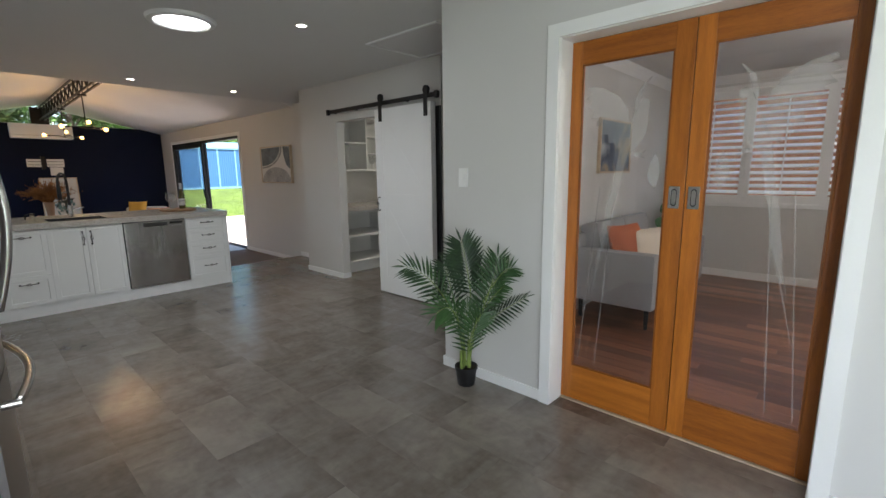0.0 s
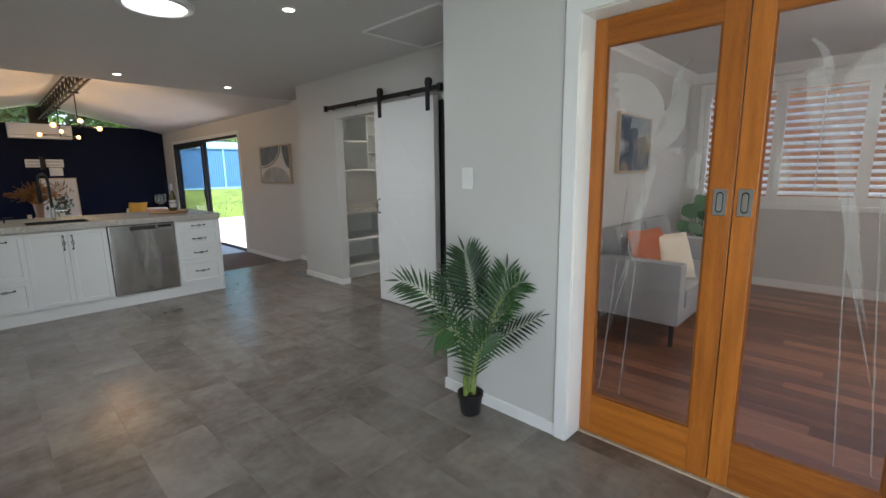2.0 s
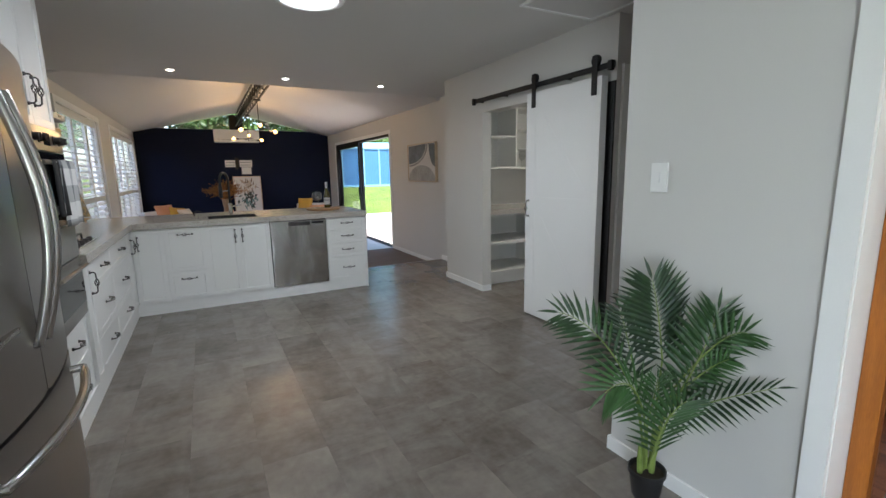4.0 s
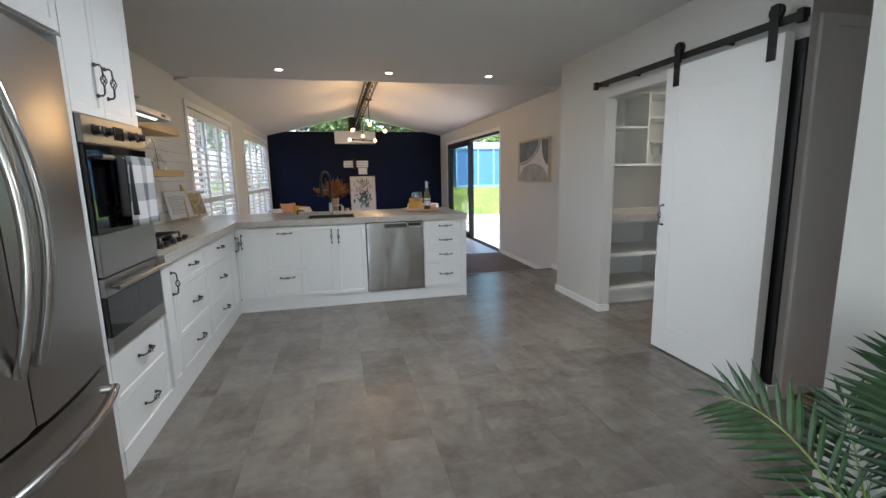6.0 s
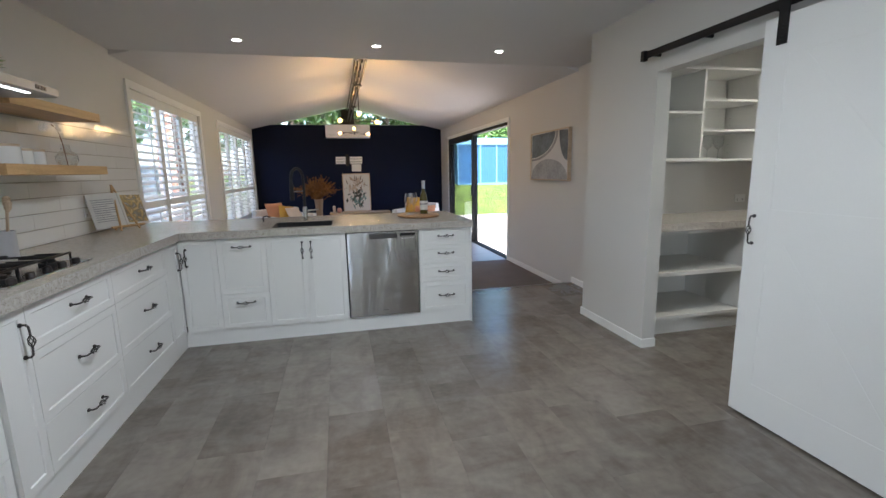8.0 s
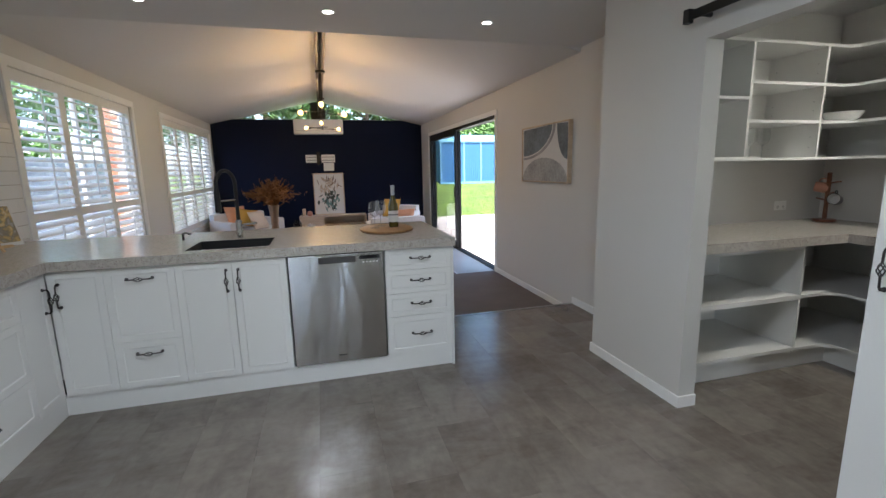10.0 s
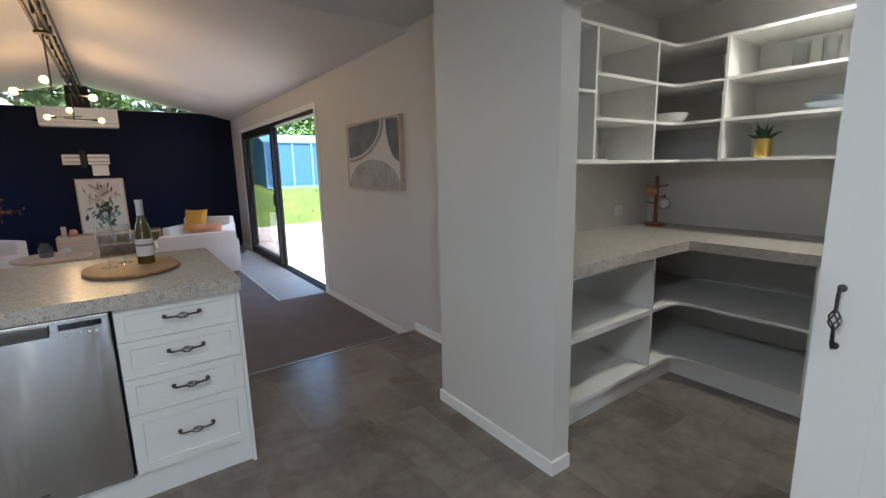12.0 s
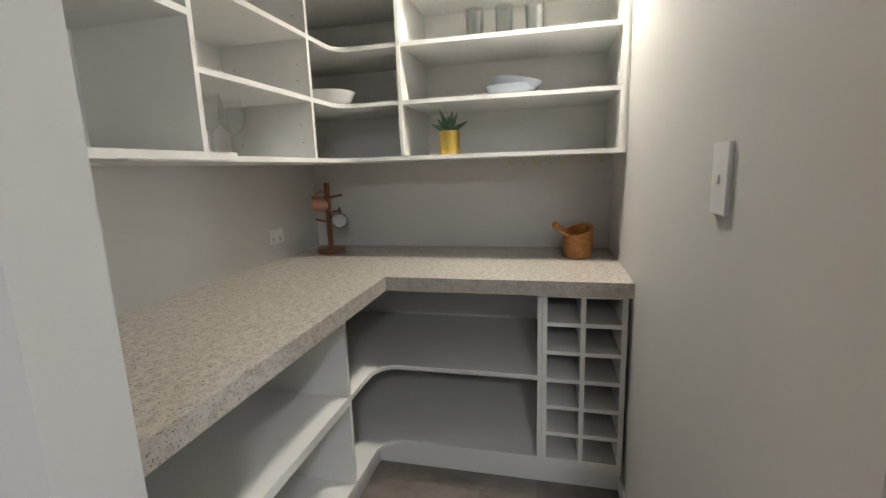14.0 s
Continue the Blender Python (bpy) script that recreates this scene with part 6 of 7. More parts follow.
# ---- sunken lounge ----
rt = thing("roof_truss", (1.59, 7.0, 2.56), "black open-web steel truss below the ridge", "truss")
TX = 1.59
for z in (2.585, 2.835):
    for s in (-0.045, 0.025):
        part("chord", boxes((TX + s, TX + s + 0.02, 6.925, 13.69, z, z + 0.03)), BLACK, rt, "black steel chord")
n = 34
for k in range(n):
    y0, y1 = 6.95 + k * 0.198, 6.95 + (k + 1) * 0.198
    a, b = (2.60, 2.85) if k % 2 == 0 else (2.85, 2.60)
    part("web", tube([(TX, y0, a), (TX, y1, b)], 0.012, 6), BLACK, rt)
part("end_plate", boxes((1.40, 1.71, 13.62, 13.69, 2.50, 2.86)), BLACK, rt, "black end plate on the wall")


def chandelier(x, y, label):
    c = thing("chandelier", (x, y, 2.1), label, "chandelier", "lounge chandeliers")
    part("canopy", lathe([(0, 0), (0.06, 0), (0.06, 0.02), (0, 0.02)], (x, y, 2.56), 24), BLACK, c, "", True)
    part("rod", tube([(x, y, 2.57), (x, y, 2.06)], 0.007, 8), BLACK, c)
    for z, dx, dy in ((2.105, -0.25, 0.17), (2.08, 0.25, 0.12), (2.14, -0.015, -0.30)):
        d = Vector((dx, dy, 0)).normalized()
        o = Vector((x, y, z))
        e = o + Vector((dx, dy, 0))
        arm = part("arm", tube([o - d * 0.10, e - d * 0.07], 0.006, 8), BLACK, c, "black horizontal arm")
        part("socket", tube([e - d * 0.08, e - d * 0.02], 0.014, 12), BLACK, arm)
        bulb = [e - d * 0.022, e - d * 0.01, e + d * 0.012, e + d * 0.035, e + d * 0.05, e + d * 0.055]
        part("bulb", tube(bulb, [0.012, 0.018, 0.029, 0.03, 0.018, 0.004], 14), BULB, arm, "glowing warm globe bulb", True)
        lamp("bulb_lamp", "POINT", tuple(e + d * 0.015 + Vector((0, 0, 0.06))), (x, y, 0), 1.6, (1.0, 0.60, 0.26), 0.04)


chandelier(1.59, 9.0, "black multi-arm chandelier with warm globe bulbs")
chandelier(1.60, 11.1, "black multi-arm chandelier with warm globe bulbs")

ac = thing("air_conditioner", (1.55, 13.6, 2.18), "white split-system air conditioner on the navy wall", "air conditioner")
part("casing", bx(1.02, 2.07, 13.45, 13.70, 2.18, 2.49, 0.03), PLASTIC, ac, "", True)
part("louvre", boxes((1.06, 2.03, 13.445, 13.47, 2.195, 2.235)), PLASTIC, ac)
part("seam", boxes((1.03, 2.06, 13.4475, 13.4515, 2.245, 2.25)), INK, ac)

tvb = thing("television_bracket", (1.54, 13.68, 1.57), "bare steel television bracket on the navy wall", "bracket")
for a, b in ((1.22, 1.50), (1.56, 1.86)):
    part("plate", boxes((a, b, 13.66, 13.698, 1.57, 1.74)), PLASTIC, tvb, "pale steel plate")
for z in (1.61, 1.68):
    part("slot", boxes((1.24, 1.84, 13.657, 13.661, z, z + 0.012)), INK, tvb)
part("arm", boxes((1.46, 1.53, 13.58, 13.698, 1.52, 1.80)), BLACK, tvb, "black folding arm")
wp = thing("wall_plate", (1.72, 13.69, 1.47), "white wall outlet plate below the bracket", "wall plate")
part("plate", bx(1.60, 1.83, 13.68, 13.70, 1.38, 1.56, 0.004), PLASTIC, wp)

tvc = thing("tv_cabinet", (1.7, 13.3, LOW), "low pale oak television cabinet with open shelves", "cabinet")
part("carcass", boxes((1.02, 2.45, 13.05, 13.45, 0.385, 0.41), (1.02, 2.45, 13.05, 13.45, 0.0, 0.02), (1.02, 1.045, 13.05, 13.45, 0.02, 0.385), (2.425, 2.45, 13.05, 13.45, 0.02, 0.385), (1.52, 1.54, 13.05, 13.45, 0.02, 0.385), (1.045, 2.425, 13.43, 13.45, 0.02, 0.385)), PALEWOOD, tvc)
part("door", bx(1.03, 1.525, 13.03, 13.05, 0.01, 0.39, 0.002), PALEWOOD, tvc)
part("shelf", boxes((1.54, 2.425, 13.06, 13.43, 0.2, 0.218)), PALEWOOD, tvc)
for lx in (1.08, 2.39):
    for ly in (13.1, 13.4):
        leg((lx, ly, 0.0), (lx, ly, LOW), 0.02, 0.014, DARKWOOD, tvc)
cv = thing("canvas_print", (1.68, 13.4, 0.41), "framed print of cream flowers and green leaves", "picture")
tilt = pose(1.68, 13.36, 0.411, -4)
part("frame", moved(boxes((-0.33, -0.31, -0.012, 0.02, 0, 0.92), (0.31, 0.33, -0.012, 0.02, 0, 0.92), (-0.31, 0.31, -0.012, 0.02, 0, 0.02), (-0.31, 0.31, -0.012, 0.02, 0.90, 0.92)), tilt), PALEWOOD, cv, "slim pale frame")
part("paper", moved(boxes((-0.31, 0.31, -0.004, 0.015, 0.02, 0.90)), tilt), mat("off-white print paper", (0.62, 0.60, 0.56), 0.8, 0, 0.04), cv)
rnd = random.Random(21)
shapes = [(bmesh.new(), mat("olive painted leaf", (0.05, 0.06, 0.05), 0.8, 0, 0.3, 9), "painted leaf"), (bmesh.new(), mat("sand painted petal", (0.44, 0.36, 0.28), 0.8, 0, 0.3, 9), "painted petal"), (bmesh.new(), mat("teal painted leaf", (0.13, 0.22, 0.21), 0.8, 0, 0.3, 9), "painted leaf"), (bmesh.new(), mat("umber painted stroke", (0.12, 0.07, 0.045), 0.8, 0, 0.3, 9), "painted stroke")]
for k in range(90):
    w = rnd.choice((0, 0, 1, 1, 2, 3))
    bm = shapes[w][0]
    up_ = rnd.uniform(0.45, 0.82) if w in (1, 3) else rnd.uniform(0.12, 0.5)
    cx, a = rnd.gauss(0, 0.11), rnd.uniform(-1.2, 1.2) + 1.57
    ln, wd = rnd.uniform(0.09, 0.17), rnd.uniform(0.014, 0.03) * (0.5 if w == 3 else 1)
    dx, dz = math.cos(a), math.sin(a)
    pts = [(cx - dx * ln / 2, up_ - dz * ln / 2), (cx - dz * wd, up_ + dx * wd), (cx + dx * ln / 2, up_ + dz * ln / 2), (cx + dz * wd, up_ - dx * wd)]
    if all(abs(p[0]) < 0.3 and 0.03 < p[1] < 0.89 for p in pts):
        bm.faces.new([bm.verts.new((p[0], -0.0045 - 0.00012 * k, p[1])) for p in pts])
for bm, m, lab in shapes:
    tagged(part("painted_shapes", moved(bm, tilt), m, cv, lab), kind="stuff")
for x, h, m_, lab in ((1.12, 0.16, PALEWOOD, "pale cylindrical candle holder on the cabinet"), (1.24, 0.10, TERRA, "round terracotta vase on the cabinet")):
    pr = [(0, 0), (0.035, 0), (0.035, h), (0.028, h), (0, h - 0.01)] if h > 0.12 else [(0, 0), (0.035, 0), (0.062, 0.05), (0.045, 0.1), (0.035, 0.105), (0, 0.1)]
    solid("ornament", lathe(pr, (x, 13.2, 0.41), 22), m_, lab, "ornament", smooth=True)


def armchair(at, turn, label, w=0.92):
    """A low boucle armchair facing -y before it is turned."""
    c = thing("armchair", at, label, "armchair", "lounge armchairs", turn=turn)
    m = pose(*at, 0, 0, turn)
    h = w / 2
    part("seat", moved(bx(-h + 0.1, h - 0.1, -0.38, 0.3, 0.2, 0.42, 0.05), m), WHITEFAB, c, "", True)
    part("base", moved(bx(-h + 0.02, h - 0.02, -0.36, 0.38, 0.15, 0.27, 0.03), m), WHITEFAB, c, "", True)
    part("back", moved(bx(-h + 0.03, h - 0.03, 0.24, 0.42, 0.18, 0.72, 0.07), m), WHITEFAB, c, "rounded padded back", True)
    for s in (-1, 1):
        part("arm", moved(bx(min(s * h, s * (h - 0.14)), max(s * h, s * (h - 0.14)), -0.37, 0.38, 0.16, 0.6, 0.055), m), WHITEFAB, c, "padded arm", True)
        for ly in (-0.3, 0.32):
            part("leg", moved(tube([(s * (h - 0.08), ly, 0.17), (s * (h - 0.06), ly, 0.0)], [0.022, 0.014], 8), m), DARKWOOD, c, "dark timber leg")
    return c


armchair((2.72, 10.75, LOW), 180, "off-white boucle armchair with its back to the kitchen", 0.98)
armchair((3.02, 12.7, LOW), -35, "off-white boucle armchair beside the sliding door")
armchair((0.08, 12.45, LOW), 40, "off-white boucle armchair beneath the window", 1.15)
cushion((2.86, 10.75, 0.52), (65, 0, 180), 0.4, 0.14, PEACH, "peach velvet cushion on an armchair")
cushion((2.98, 12.82, 0.55), (72, 0, -35), 0.4, 0.13, MUSTARD, "mustard velvet cushion on an armchair")
cushion((-0.12, 12.5, 0.53), (70, 0, 40), 0.42, 0.14, PEACH, "peach velvet cushion on the window armchair")
cushion((0.12, 12.42, 0.50), (66, 10, 30), 0.36, 0.13, MUSTARD, "mustard velvet cushion on the window armchair")
cushion((0.30, 12.28, 0.47), (60, 0, 55), 0.38, 0.12, CREAM, "cream cushion on the window armchair")

ctb = thing("coffee_table", (1.1, 11.65, LOW), "round pale timber coffee table", "coffee table")
part("top", lathe([(0, 0.40), (0.42, 0.40), (0.43, 0.41), (0.43, 0.43), (0.42, 0.44), (0, 0.44)], (1.1, 11.65, LOW), 40), PALEWOOD, ctb, "", True)
for k in range(3):
    a = k * 2.094 + 0.4
    leg((1.1 + 0.25 * math.cos(a), 11.65 + 0.25 * math.sin(a), LOW + 0.4), (1.1 + 0.33 * math.cos(a), 11.65 + 0.33 * math.sin(a), LOW), 0.022, 0.016, DARKWOOD, ctb)
solid("glass_jar", lathe([(0, 0.004), (0.07, 0.004), (0.078, 0.02), (0.078, 0.13), (0.05, 0.155), (0.045, 0.18), (0.05, 0.185)], (1.05, 11.62, LOW + 0.44), 24), glass("smoky glass", (0.55, 0.56, 0.56)), "smoky glass jar on the coffee table", "jar", smooth=True)
solid("white_flowers", leaf_tuft((1.27, 11.55, LOW + 0.455), 90, 0.09, 0.06, 0.05, 8, None), WHITECER, "white silk flowers lying on the coffee table", "flowers")

dt = thing("side_table", (0.97, 8.5, LOW), "round pale timber pedestal table", "table")
part("top", lathe([(0, 0.70), (0.30, 0.70), (0.31, 0.71), (0.31, 0.725), (0.30, 0.735), (0, 0.735)], (0.97, 8.5, LOW), 40), PALEWOOD, dt, "", True)
part("pedestal", lathe([(0.2, 0), (0.2, 0.02), (0.05, 0.04), (0.04, 0.7)], (0.97, 8.5, LOW), 24), PALEWOOD, dt, "", True)
VZ = LOW + 0.735
vs = thing("flower_vase", (0.97, 8.5, VZ), "tall pale vase of dried russet grasses and flowers", "vase")
part("vase", lathe([(0, 0), (0.05, 0), (0.05, 0.02), (0.04, 0.14), (0.045, 0.26), (0.06, 0.385), (0.056, 0.385), (0.04, 0.26), (0, 0.1)], (0.97, 8.5, VZ), 28), VASE, vs, "", True)
stems = bmesh.new()
rnd = random.Random(31)
for k in range(260):
    a, e = rnd.uniform(0, 6.28), rnd.uniform(0.4, 1.5)
    d = Vector((math.cos(a) * math.cos(e), math.sin(a) * math.cos(e), math.sin(e) * 0.9))
    p0 = Vector((0.97 + rnd.gauss(0, 0.02), 8.5 + rnd.gauss(0, 0.02), VZ + 0.37))
    ln = rnd.uniform(0.16, 0.37)
    p1, p2 = p0 + d * ln * 0.55 + Vector((0, 0, 0.04)), p0 + d * ln + Vector((0, 0, rnd.uniform(-0.05, 0.02)))
    for q0, q1 in ((p0, p1), (p1, p2)):
        s = (q1 - q0).cross(Vector((rnd.uniform(-1, 1), rnd.uniform(-1, 1), rnd.uniform(-1, 1)))).normalized() * 0.004
        stems.faces.new([stems.verts.new(v) for v in (q0 - s, q0 + s, q1 + s * 0.7, q1 - s * 0.7)])
    for j in range(6):
        c = p1.lerp(p2, j / 5)
        w = Vector((rnd.gauss(0, 1), rnd.gauss(0, 1), rnd.gauss(0, 1))).normalized() * rnd.uniform(0.024, 0.048)
        s = w.cross(d).normalized() * 0.008
        stems.faces.new([stems.verts.new(v) for v in (c, c + w * 0.5 + s, c + w, c + w * 0.5 - s)])
part("dried_bouquet", stems, DRIED, vs, "russet dried grasses")

# abstract canvas by the sliding door
PX0, PX1 = XE - 0.045, XE
pw = thing("wall_canvas", (XE - 0.02, 7.56, 1.22), "framed abstract canvas in blue-grey, white and grey arcs", "painting")
C0, C1, Z0, Z1 = 7.01, 8.05, 1.20, 1.815
part("frame", boxes((PX0, PX1, C0, C0 + 0.012, Z0, Z1), (PX0, PX1, C1 - 0.012, C1, Z0, Z1), (PX0, PX1, C0 + 0.012, C1 - 0.012, Z0, Z0 + 0.012), (PX0, PX1, C0 + 0.012, C1 - 0.012, Z1 - 0.012, Z1)), PALEWOOD, pw, "pale timber tray frame")
cvx = PX0 + 0.008
part("canvas", boxes((cvx, PX1 - 0.001, C0 + 0.014, C1 - 0.014, Z0 + 0.014, Z1 - 0.014)), mat("white canvas", (0.66, 0.65, 0.64), 0.85, 0, 0.05, 6, 300, 0.0006), pw)
CW_, CH_ = C1 - C0, Z1 - Z0


def field(pts, col, k, lab, tint=None):
    """A painted field on the canvas; u from its far end to its near end, v upward, both 0..1."""
    poly = [(C1 - 0.016 - u * (CW_ - 0.032), Z0 + 0.016 + v * (CH_ - 0.032)) for u, v in pts]
    part("painted_field", prism(poly, "x", cvx - 0.0007 - 0.0002 * k, cvx + 0.0002), mat(lab, col, 0.85, 0, 0.3, 5, 40, tint=tint), pw, lab)


def arc_pts(cx, cy, rx, ry, a0, a1, n=16):
    return [(cx + rx * math.cos(radians(a0 + (a1 - a0) * i / n)), cy + ry * math.sin(radians(a0 + (a1 - a0) * i / n))) for i in range(n + 1)]


field([(0.02, 0.98), (0.02, 0.47)] + arc_pts(0.02, 1.0, 0.66, 0.53, -90, 0), (0.09, 0.11, 0.13), 0, "blue-grey wash", (0.19, 0.22, 0.25))
field(arc_pts(0.02, 1.0, 0.73, 0.60, -90, 0) + arc_pts(0.02, 1.0, 0.68, 0.555, 0, -90), (0.22, 0.22, 0.23), 1, "grey band", (0.34, 0.34, 0.35))
field(arc_pts(1.0, 1.0, 0.22, 0.62, 180, 270) + [(0.985, 0.985)], (0.09, 0.105, 0.12), 0, "slate wash", (0.18, 0.20, 0.22))
field(arc_pts(0.5, 0.0, 0.5, 0.43, 180, 0), (0.24, 0.24, 0.245), 0, "soft grey wash", (0.42, 0.42, 0.425))

# ---- garden ----


def land(x, y):
    return -0.42 + 1.25 * min(1, max(0, (y - 17.3) / 7.5)) ** 0.9


bm = bmesh.new()
xs = [-400, -120, -40, -15, -5, 0, 4, 8, 12, 16, 24, 40, 120, 400]
ys = [-400, -100, -20, 0, 10, 17.3, 18, 19, 20, 21, 22, 23, 24, 24.8, 27, 32, 50, 120, 400]
g = [[bm.verts.new((x, y, land(x, y))) for y in ys] for x in xs]
for i in range(len(xs) - 1):
    for j in range(len(ys) - 1):
        bm.faces.new((g[i][j], g[i + 1][j], g[i + 1][j + 1], g[i][j + 1]))
structure("ground", bm, GRASS, "green mown lawn")
rnd = random.Random(51)
verts, faces = [], []
for k in range(14000):
    y = 17.35 + 7.4 * rnd.random() ** 1.4
    x = rnd.uniform(4.5, 11.5)
    z, a, h = land(x, y), rnd.uniform(0, 6.28), rnd.uniform(0.03, 0.07)
    dx, dy = 0.006 * math.cos(a), 0.006 * math.sin(a)
    i = len(verts)
    verts += [(x - dx, y - dy, z - 0.005), (x + dx, y + dy, z - 0.005), (x + rnd.gauss(0, 0.02), y + rnd.gauss(0, 0.02), z + h)]
    faces.append((i, i + 1, i + 2))
me = bpy.data.meshes.new("grass")
me.from_pydata(verts, [], faces)
me.materials.append(GRASS)
tagged(new("grass", me), "mown lawn grass blades", "grass", kind="stuff")

deck = structure("deck", boxes((XE + 0.12, 9.5, 6.0, 17.2, -0.40, -0.205)), GROUT, "grey timber deck outside the sliding door")

sh = thing("garden_shed", (8.6, 24.8, land(8, 24)), "blue corrugated steel garden shed with pale trim", "shed")
gz = land(8, 24) - 0.05
A0, A1, B0, B1, H0, H1 = 7.0, 11.4, 23.6, 25.6, gz + 1.95, gz + 2.25
part("wall", prism([(B0, gz), (B1, gz), (B1, H0), ((B0 + B1) / 2, H1), (B0, H0)], "x", A0, A1), SHED, sh, "blue steel walls")
part("roof", prism([(B0 - 0.06, H0 - 0.02), ((B0 + B1) / 2, H1 + 0.02), (B1 + 0.06, H0 - 0.02), (B1 + 0.06, H0 + 0.05), ((B0 + B1) / 2, H1 + 0.09), (B0 - 0.06, H0 + 0.05)], "x", A0 - 0.06, A1 + 0.06), SHEDTRIM, sh, "pale blue roof")
for k in range(44):
    x = A0 + 0.05 + 0.1 * k
    part("rib", boxes((x, x + 0.025, B0 - 0.015, B0, gz, H0 - 0.02)), SHED, sh)
for x in (A0, 8.15, 9.0, 9.85, A1 - 0.06):
    part("post", boxes((x, x + 0.06, B0 - 0.03, B0 + 0.01, gz, H0)), SHEDTRIM, sh, "pale trim post")
part("base_rail", boxes((A0, A1, B0 - 0.028, B0 - 0.002, gz, gz + 0.09)), SHEDTRIM, sh)


def foliage(lobes, n, size, seed, bm=None):
    """Leaves scattered over the shells of a few rough lobes: (x, y, z, rx, ry, rz)."""
    rnd = random.Random(seed)
    verts, faces = [], []
    for k in range(n):
        x, y, z, rx, ry, rz = rnd.choice(lobes)
        d = Vector((rnd.gauss(0, 1), rnd.gauss(0, 1), rnd.gauss(0, 1))).normalized()
        r = 0.55 + 0.5 * rnd.random() ** 0.6
        r *= 0.85 + 0.35 * noise.noise(Vector((d.x * 2.3 + x, d.y * 2.3 + y, d.z * 2.3 + z)))
        c = Vector((x + d.x * rx * r, y + d.y * ry * r, z + d.z * rz * r))
        w = (d + Vector((rnd.gauss(0, 0.6), rnd.gauss(0, 0.6), rnd.gauss(0, 0.6)))).normalized()
        s = w.orthogonal().normalized()
        s.rotate(Matrix.Rotation(rnd.uniform(0, 6.28), 3, w))
        t = w.cross(s)
        L = size * rnd.uniform(0.6, 1.3)
        i = len(verts)
        verts += [tuple(c - s * L * 0.5), tuple(c + t * L * 0.25 + w * L * 0.1), tuple(c + s * L * 0.5), tuple(c - t * L * 0.25 + w * L * 0.1)]
        faces.append((i, i + 1, i + 2, i + 3))
    me = bpy.data.meshes.new("leaves")
    me.from_pydata(verts, [], faces)
    return me


def leafy(name, lobes, n, size, seed, material, parent=None, label=""):
    me = foliage(lobes, n, size, seed)
    me.name = name
    me.materials.append(material)
    ob = new(name, me)
    if label:
        tagged(ob, label=label)
    return hang(ob, parent) if parent else ob


def tree(x, y, h, r, seed, label, n=3000, size=0.34):
    rnd = random.Random(seed)
    z = land(x, y) - 0.1
    t = thing("tree", (x, y, z), label, "tree", "garden trees")
    limbs = tube([(x, y, z), (x + 0.1, y, z + h * 0.25), (x - 0.05, y + 0.1, z + h * 0.5), (x, y, z + h * 0.75)], [0.2, 0.16, 0.12, 0.05], 10)
    lobes = []
    for k in range(9):
        a, f = k * 2.4 + rnd.random(), 0.4 + 0.55 * k / 8
        rr = r * (0.75 - 0.5 * abs(f - 0.55))
        c = Vector((x + rr * math.cos(a), y + rr * math.sin(a), z + h * f))
        tube([(x, y, z + h * (f - 0.18)), c], [0.06, 0.015], 6, limbs)
        lobes.append((*c, r * 0.55, r * 0.55, h * 0.16))
    part("trunk", limbs, BARK, t, "grey-brown trunk and limbs")
    leafy("crown", lobes, n, size, seed, FOLIAGE, t, "dense green crown with gaps")


for k, (x, y, h, r) in enumerate(((-6.5, 27, 7, 3.2), (-1.0, 29, 7.2, 3.4), (4.2, 28, 6.6, 3.2), (9.2, 30, 6.8, 3.6), (14.5, 29, 6.6, 3.4), (19.5, 30, 7, 3.6))):
    tree(x, y, h, r, 60 + k, "tall leafy garden tree behind the shed", 4200, 0.42)
tagged(leafy("hedge", [(x, 27.0, 2.2, 1.7, 0.8, 1.9) for x in (1, 3, 5, 6.5, 8, 9.5, 11, 13, 15, 18, 21)], 13000, 0.26, 77, FOLIAGE), "dense green hedge behind the shed", "hedge", kind="stuff")
for k, (x, y, h, r) in enumerate(((-11, 8.5, 4.2, 1.6), (-12, 16, 4.5, 1.8), (-10.5, 24.0, 5, 2.0))):
    tree(x, y, h, r, 80 + k, "leafy tree beyond the side fence", 2600, 0.3)

fn = thing("side_fence", (-4.0, 9, -0.42), "pale painted paling fence along the side boundary", "fence")
structure("pavement", boxes((-4.2, XW - 0.12, 0, 19, -0.5, -0.40)), CONCRETE, "grey concrete side path")
pal = data_of("paling", bx(-0.012, 0.012, -0.07, 0.07, 0, 2.1, 0.003), FENCE)
for k in range(110):
    again("paling", pal, Matrix.Translation((-4.0, 2.0 + 0.15 * k, -0.42)), fn)
bp = thing("brick_pillar", (-2.6, 14.1, -0.42), "red-orange brick pillar outside the window", "pillar")
part("core", boxes((-2.79, -2.41, 13.91, 14.29, -0.42, 2.9)), MORTAR, bp, "mortar core")
bkm = data_of("brick", bx(-0.115, 0.115, -0.055, 0.055, -0.038, 0.038, 0.003), BRICK)
for c in range(38):
    z = -0.38 + c * 0.086
    for s in (-1, 1):
        o = 0.06 if c % 2 else -0.06
        again("brick", bkm, Matrix.Translation((-2.6 + o * s, 14.1 + s * 0.142, z)), bp)
        again("brick", bkm, Matrix.Translation((-2.6 + s * 0.142, 14.1 - o * s, z)) @ Matrix.Rotation(radians(90), 4, "Z"), bp)
nb = thing("neighbour_house", (10.5, 0.5, -0.42), "red-orange brick neighbouring house wall", "house")
part("wall", boxes((10.3, 10.6, -8, 9.0, -0.42, 3.4)), BRICK, nb, "brick wall")
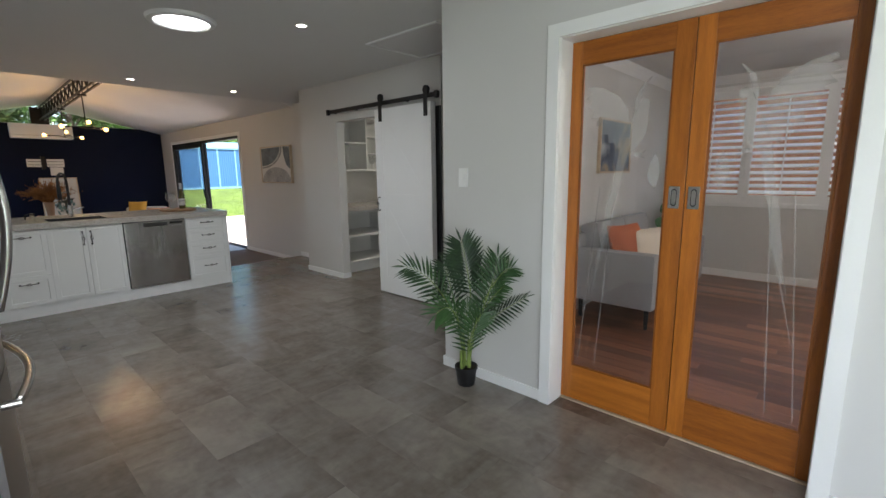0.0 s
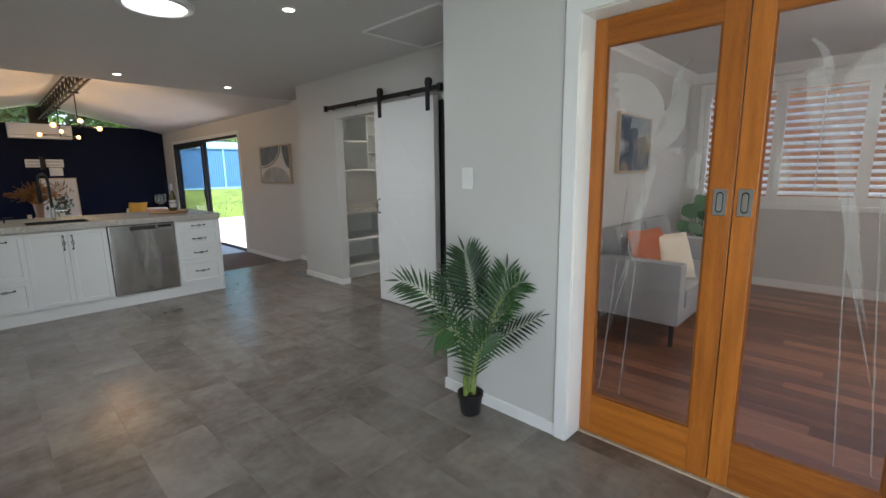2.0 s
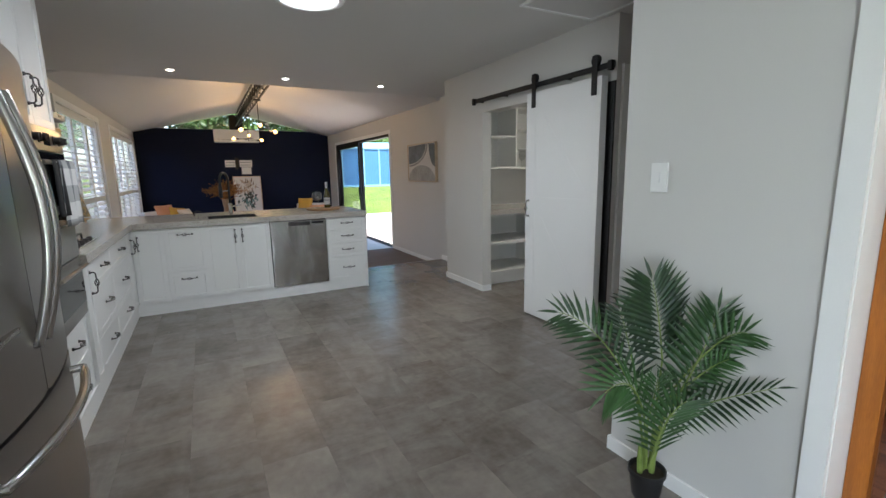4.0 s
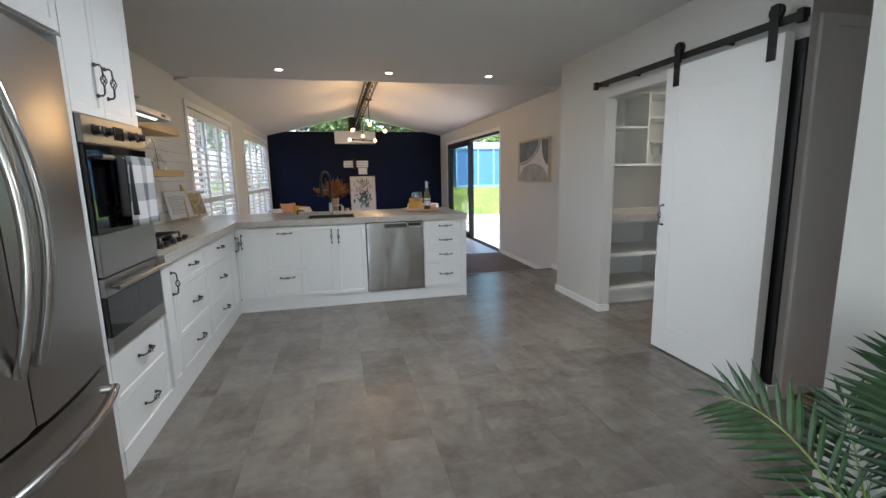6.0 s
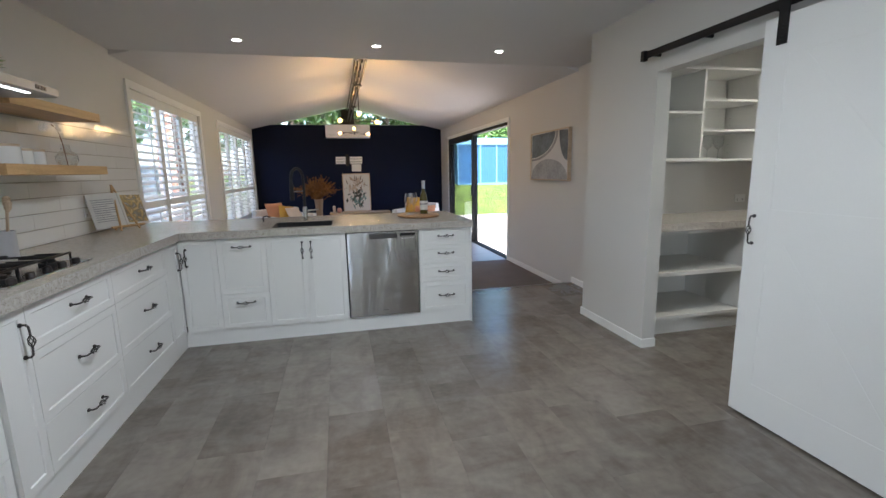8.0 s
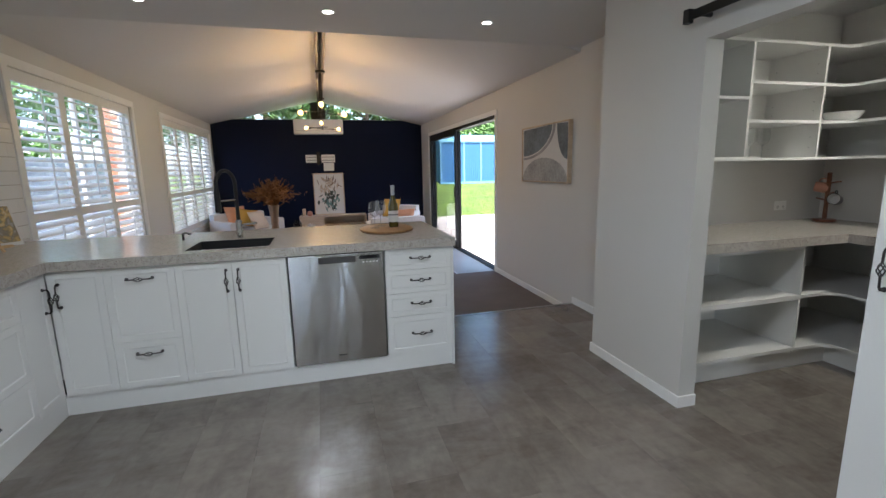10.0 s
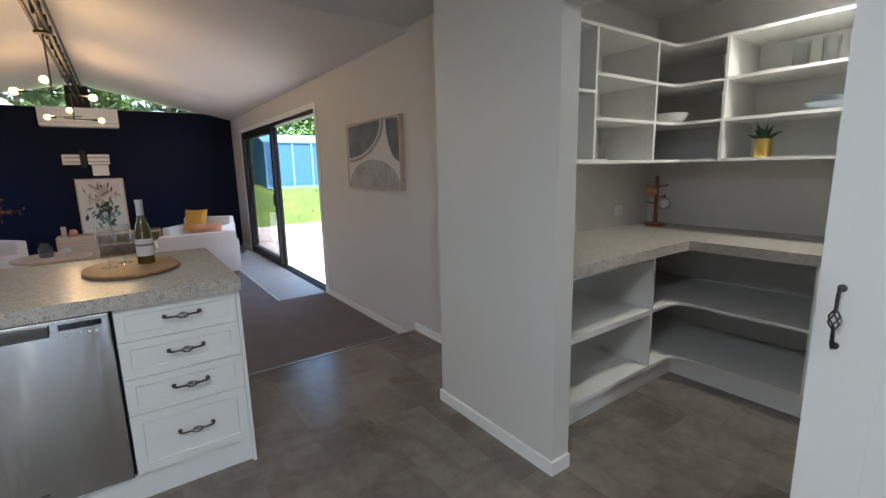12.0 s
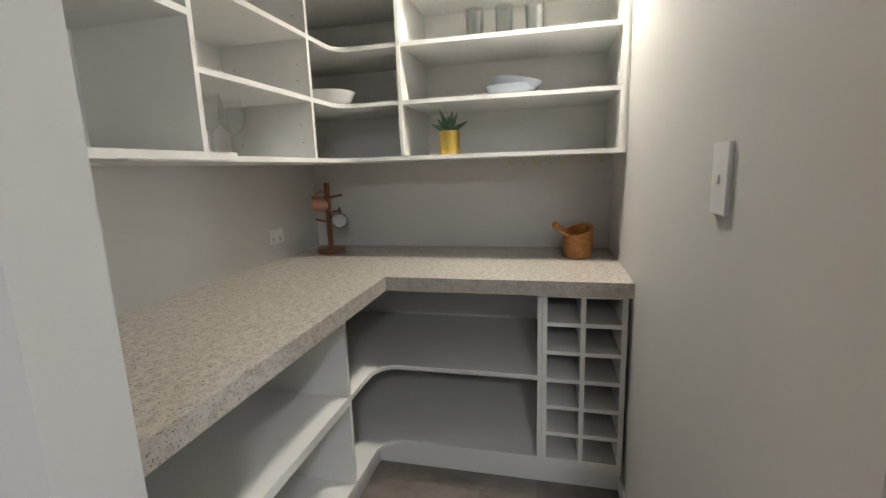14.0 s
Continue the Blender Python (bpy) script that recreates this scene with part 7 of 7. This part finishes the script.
part("eave", boxes((9.8, 10.9, -8, 9.0, 3.4, 3.6)), FENCE, nb, "pale eave")

# ---- laid pieces ----
CUTS = {}


def tile_mesh(kind, w, l, h, material, bev=0.001):
    key = (kind, round(w, 3), round(l, 3))
    if key not in CUTS:
        CUTS[key] = data_of(kind, bx(0, w, 0, l, 0, h, bev), material)
    return CUTS[key]


def lay(kind, parent, x0, x1, y0, y1, z, w, l, gap, material, h=0.004, along="y", stagger=0.33, bev=0.0004, begin=None):
    """Rows of pieces with a running offset, cut at the edges."""
    rnd = random.Random(int(x0 * 100 + y0 * 10 + 1000))
    a0, a1, b0, b1 = (x0, x1, y0, y1) if along == "y" else (y0, y1, x0, x1)
    row, a = 0, a0
    while a < a1 - 0.01:
        e = min(a + w, a1)
        b = b0 - l * ((row * stagger + 0.12 * rnd.random()) % 1)
        while b < b1 - 0.01:
            s, t = max(b, begin(a) if begin else b0), min(b + l, b1)
            if t - s > 0.015:
                ww, ll = e - a - gap, t - s - gap
                if along == "y":
                    again(kind, tile_mesh(kind + along, ww, ll, h, material, bev), Matrix.Translation((a + gap / 2, s + gap / 2, z)), parent)
                else:
                    again(kind, tile_mesh(kind + along, ll, ww, h, material, bev), Matrix.Translation((s + gap / 2, a + gap / 2, z)), parent)
            b += l
        a += w
        row += 1


lay("tile", floor, -0.11, 3.47, YS, EDGE - 0.022, -0.0045, 0.305, 0.61, 0.0006, TILE, 0.0045, begin=lambda a: 2.18 if a > 2.32 else YS)
lay("tile", floor, 2.33, 2.44, 0.221, 1.389, -0.0045, 0.305, 0.61, 0.0006, TILE, 0.0045)
lay("tile", floor, 3.47, 5.41, 4.10, 5.755, -0.0045, 0.305, 0.61, 0.0006, TILE, 0.0045)
lay("tile", floor, 3.47, XE, 5.825, EDGE - 0.022, -0.0045, 0.305, 0.61, 0.0006, TILE, 0.0045)
lay("tile", floor, XW, -0.11, YS, 2.4, -0.0045, 0.305, 0.61, 0.0006, TILE, 0.0045)
lay("tile", floor_dining, 3.32, XE, 9.03, YN - 0.02, LOW - 0.004, 0.55, 0.6, 0.004, PALETILE, 0.004)
lay("board", floor_living, 2.54, 6.6, YS, 2.12, -0.006, 0.108, 1.7, 0.0016, PLANK, 0.006, "y", 0.37)
lay("board", floor_hall, 3.47, 6.6, 2.22, 3.22, -0.006, 0.108, 1.7, 0.0016, PLANK, 0.006, "y", 0.37)
lay("deck_board", deck, XE + 0.12, 9.5, 7.4, 17.2, -0.205, 0.09, 2.8, 0.006, DECK, 0.024, "x", 0.4, 0.002)

splash = structure("splashback", boxes((XW, XW + 0.004, 4.047, 7.14, CT1, 1.76)), MORTAR, "white glazed long tiles laid as a splashback")
row = 0
z = CT1 + 0.002
while z < 1.75:
    h = min(0.098, 1.758 - z)
    y = 4.048 - (0.3 if row % 2 else 0.0)
    while y < 7.135:
        s, e = max(y, 4.048), min(y + 0.6, 7.138)
        if e - s > 0.02:
            key = ("wall_tile", round(e - s, 3), round(h, 3))
            if key not in CUTS:
                CUTS[key] = data_of("wall_tile", bx(0, 0.008, 0.001, e - s - 0.001, 0.001, h - 0.001, 0.0015), WTILE)
            again("wall_tile", CUTS[key], Matrix.Translation((XW + 0.003, s, z)), splash)
        y += 0.6
    z += 0.1
    row += 1
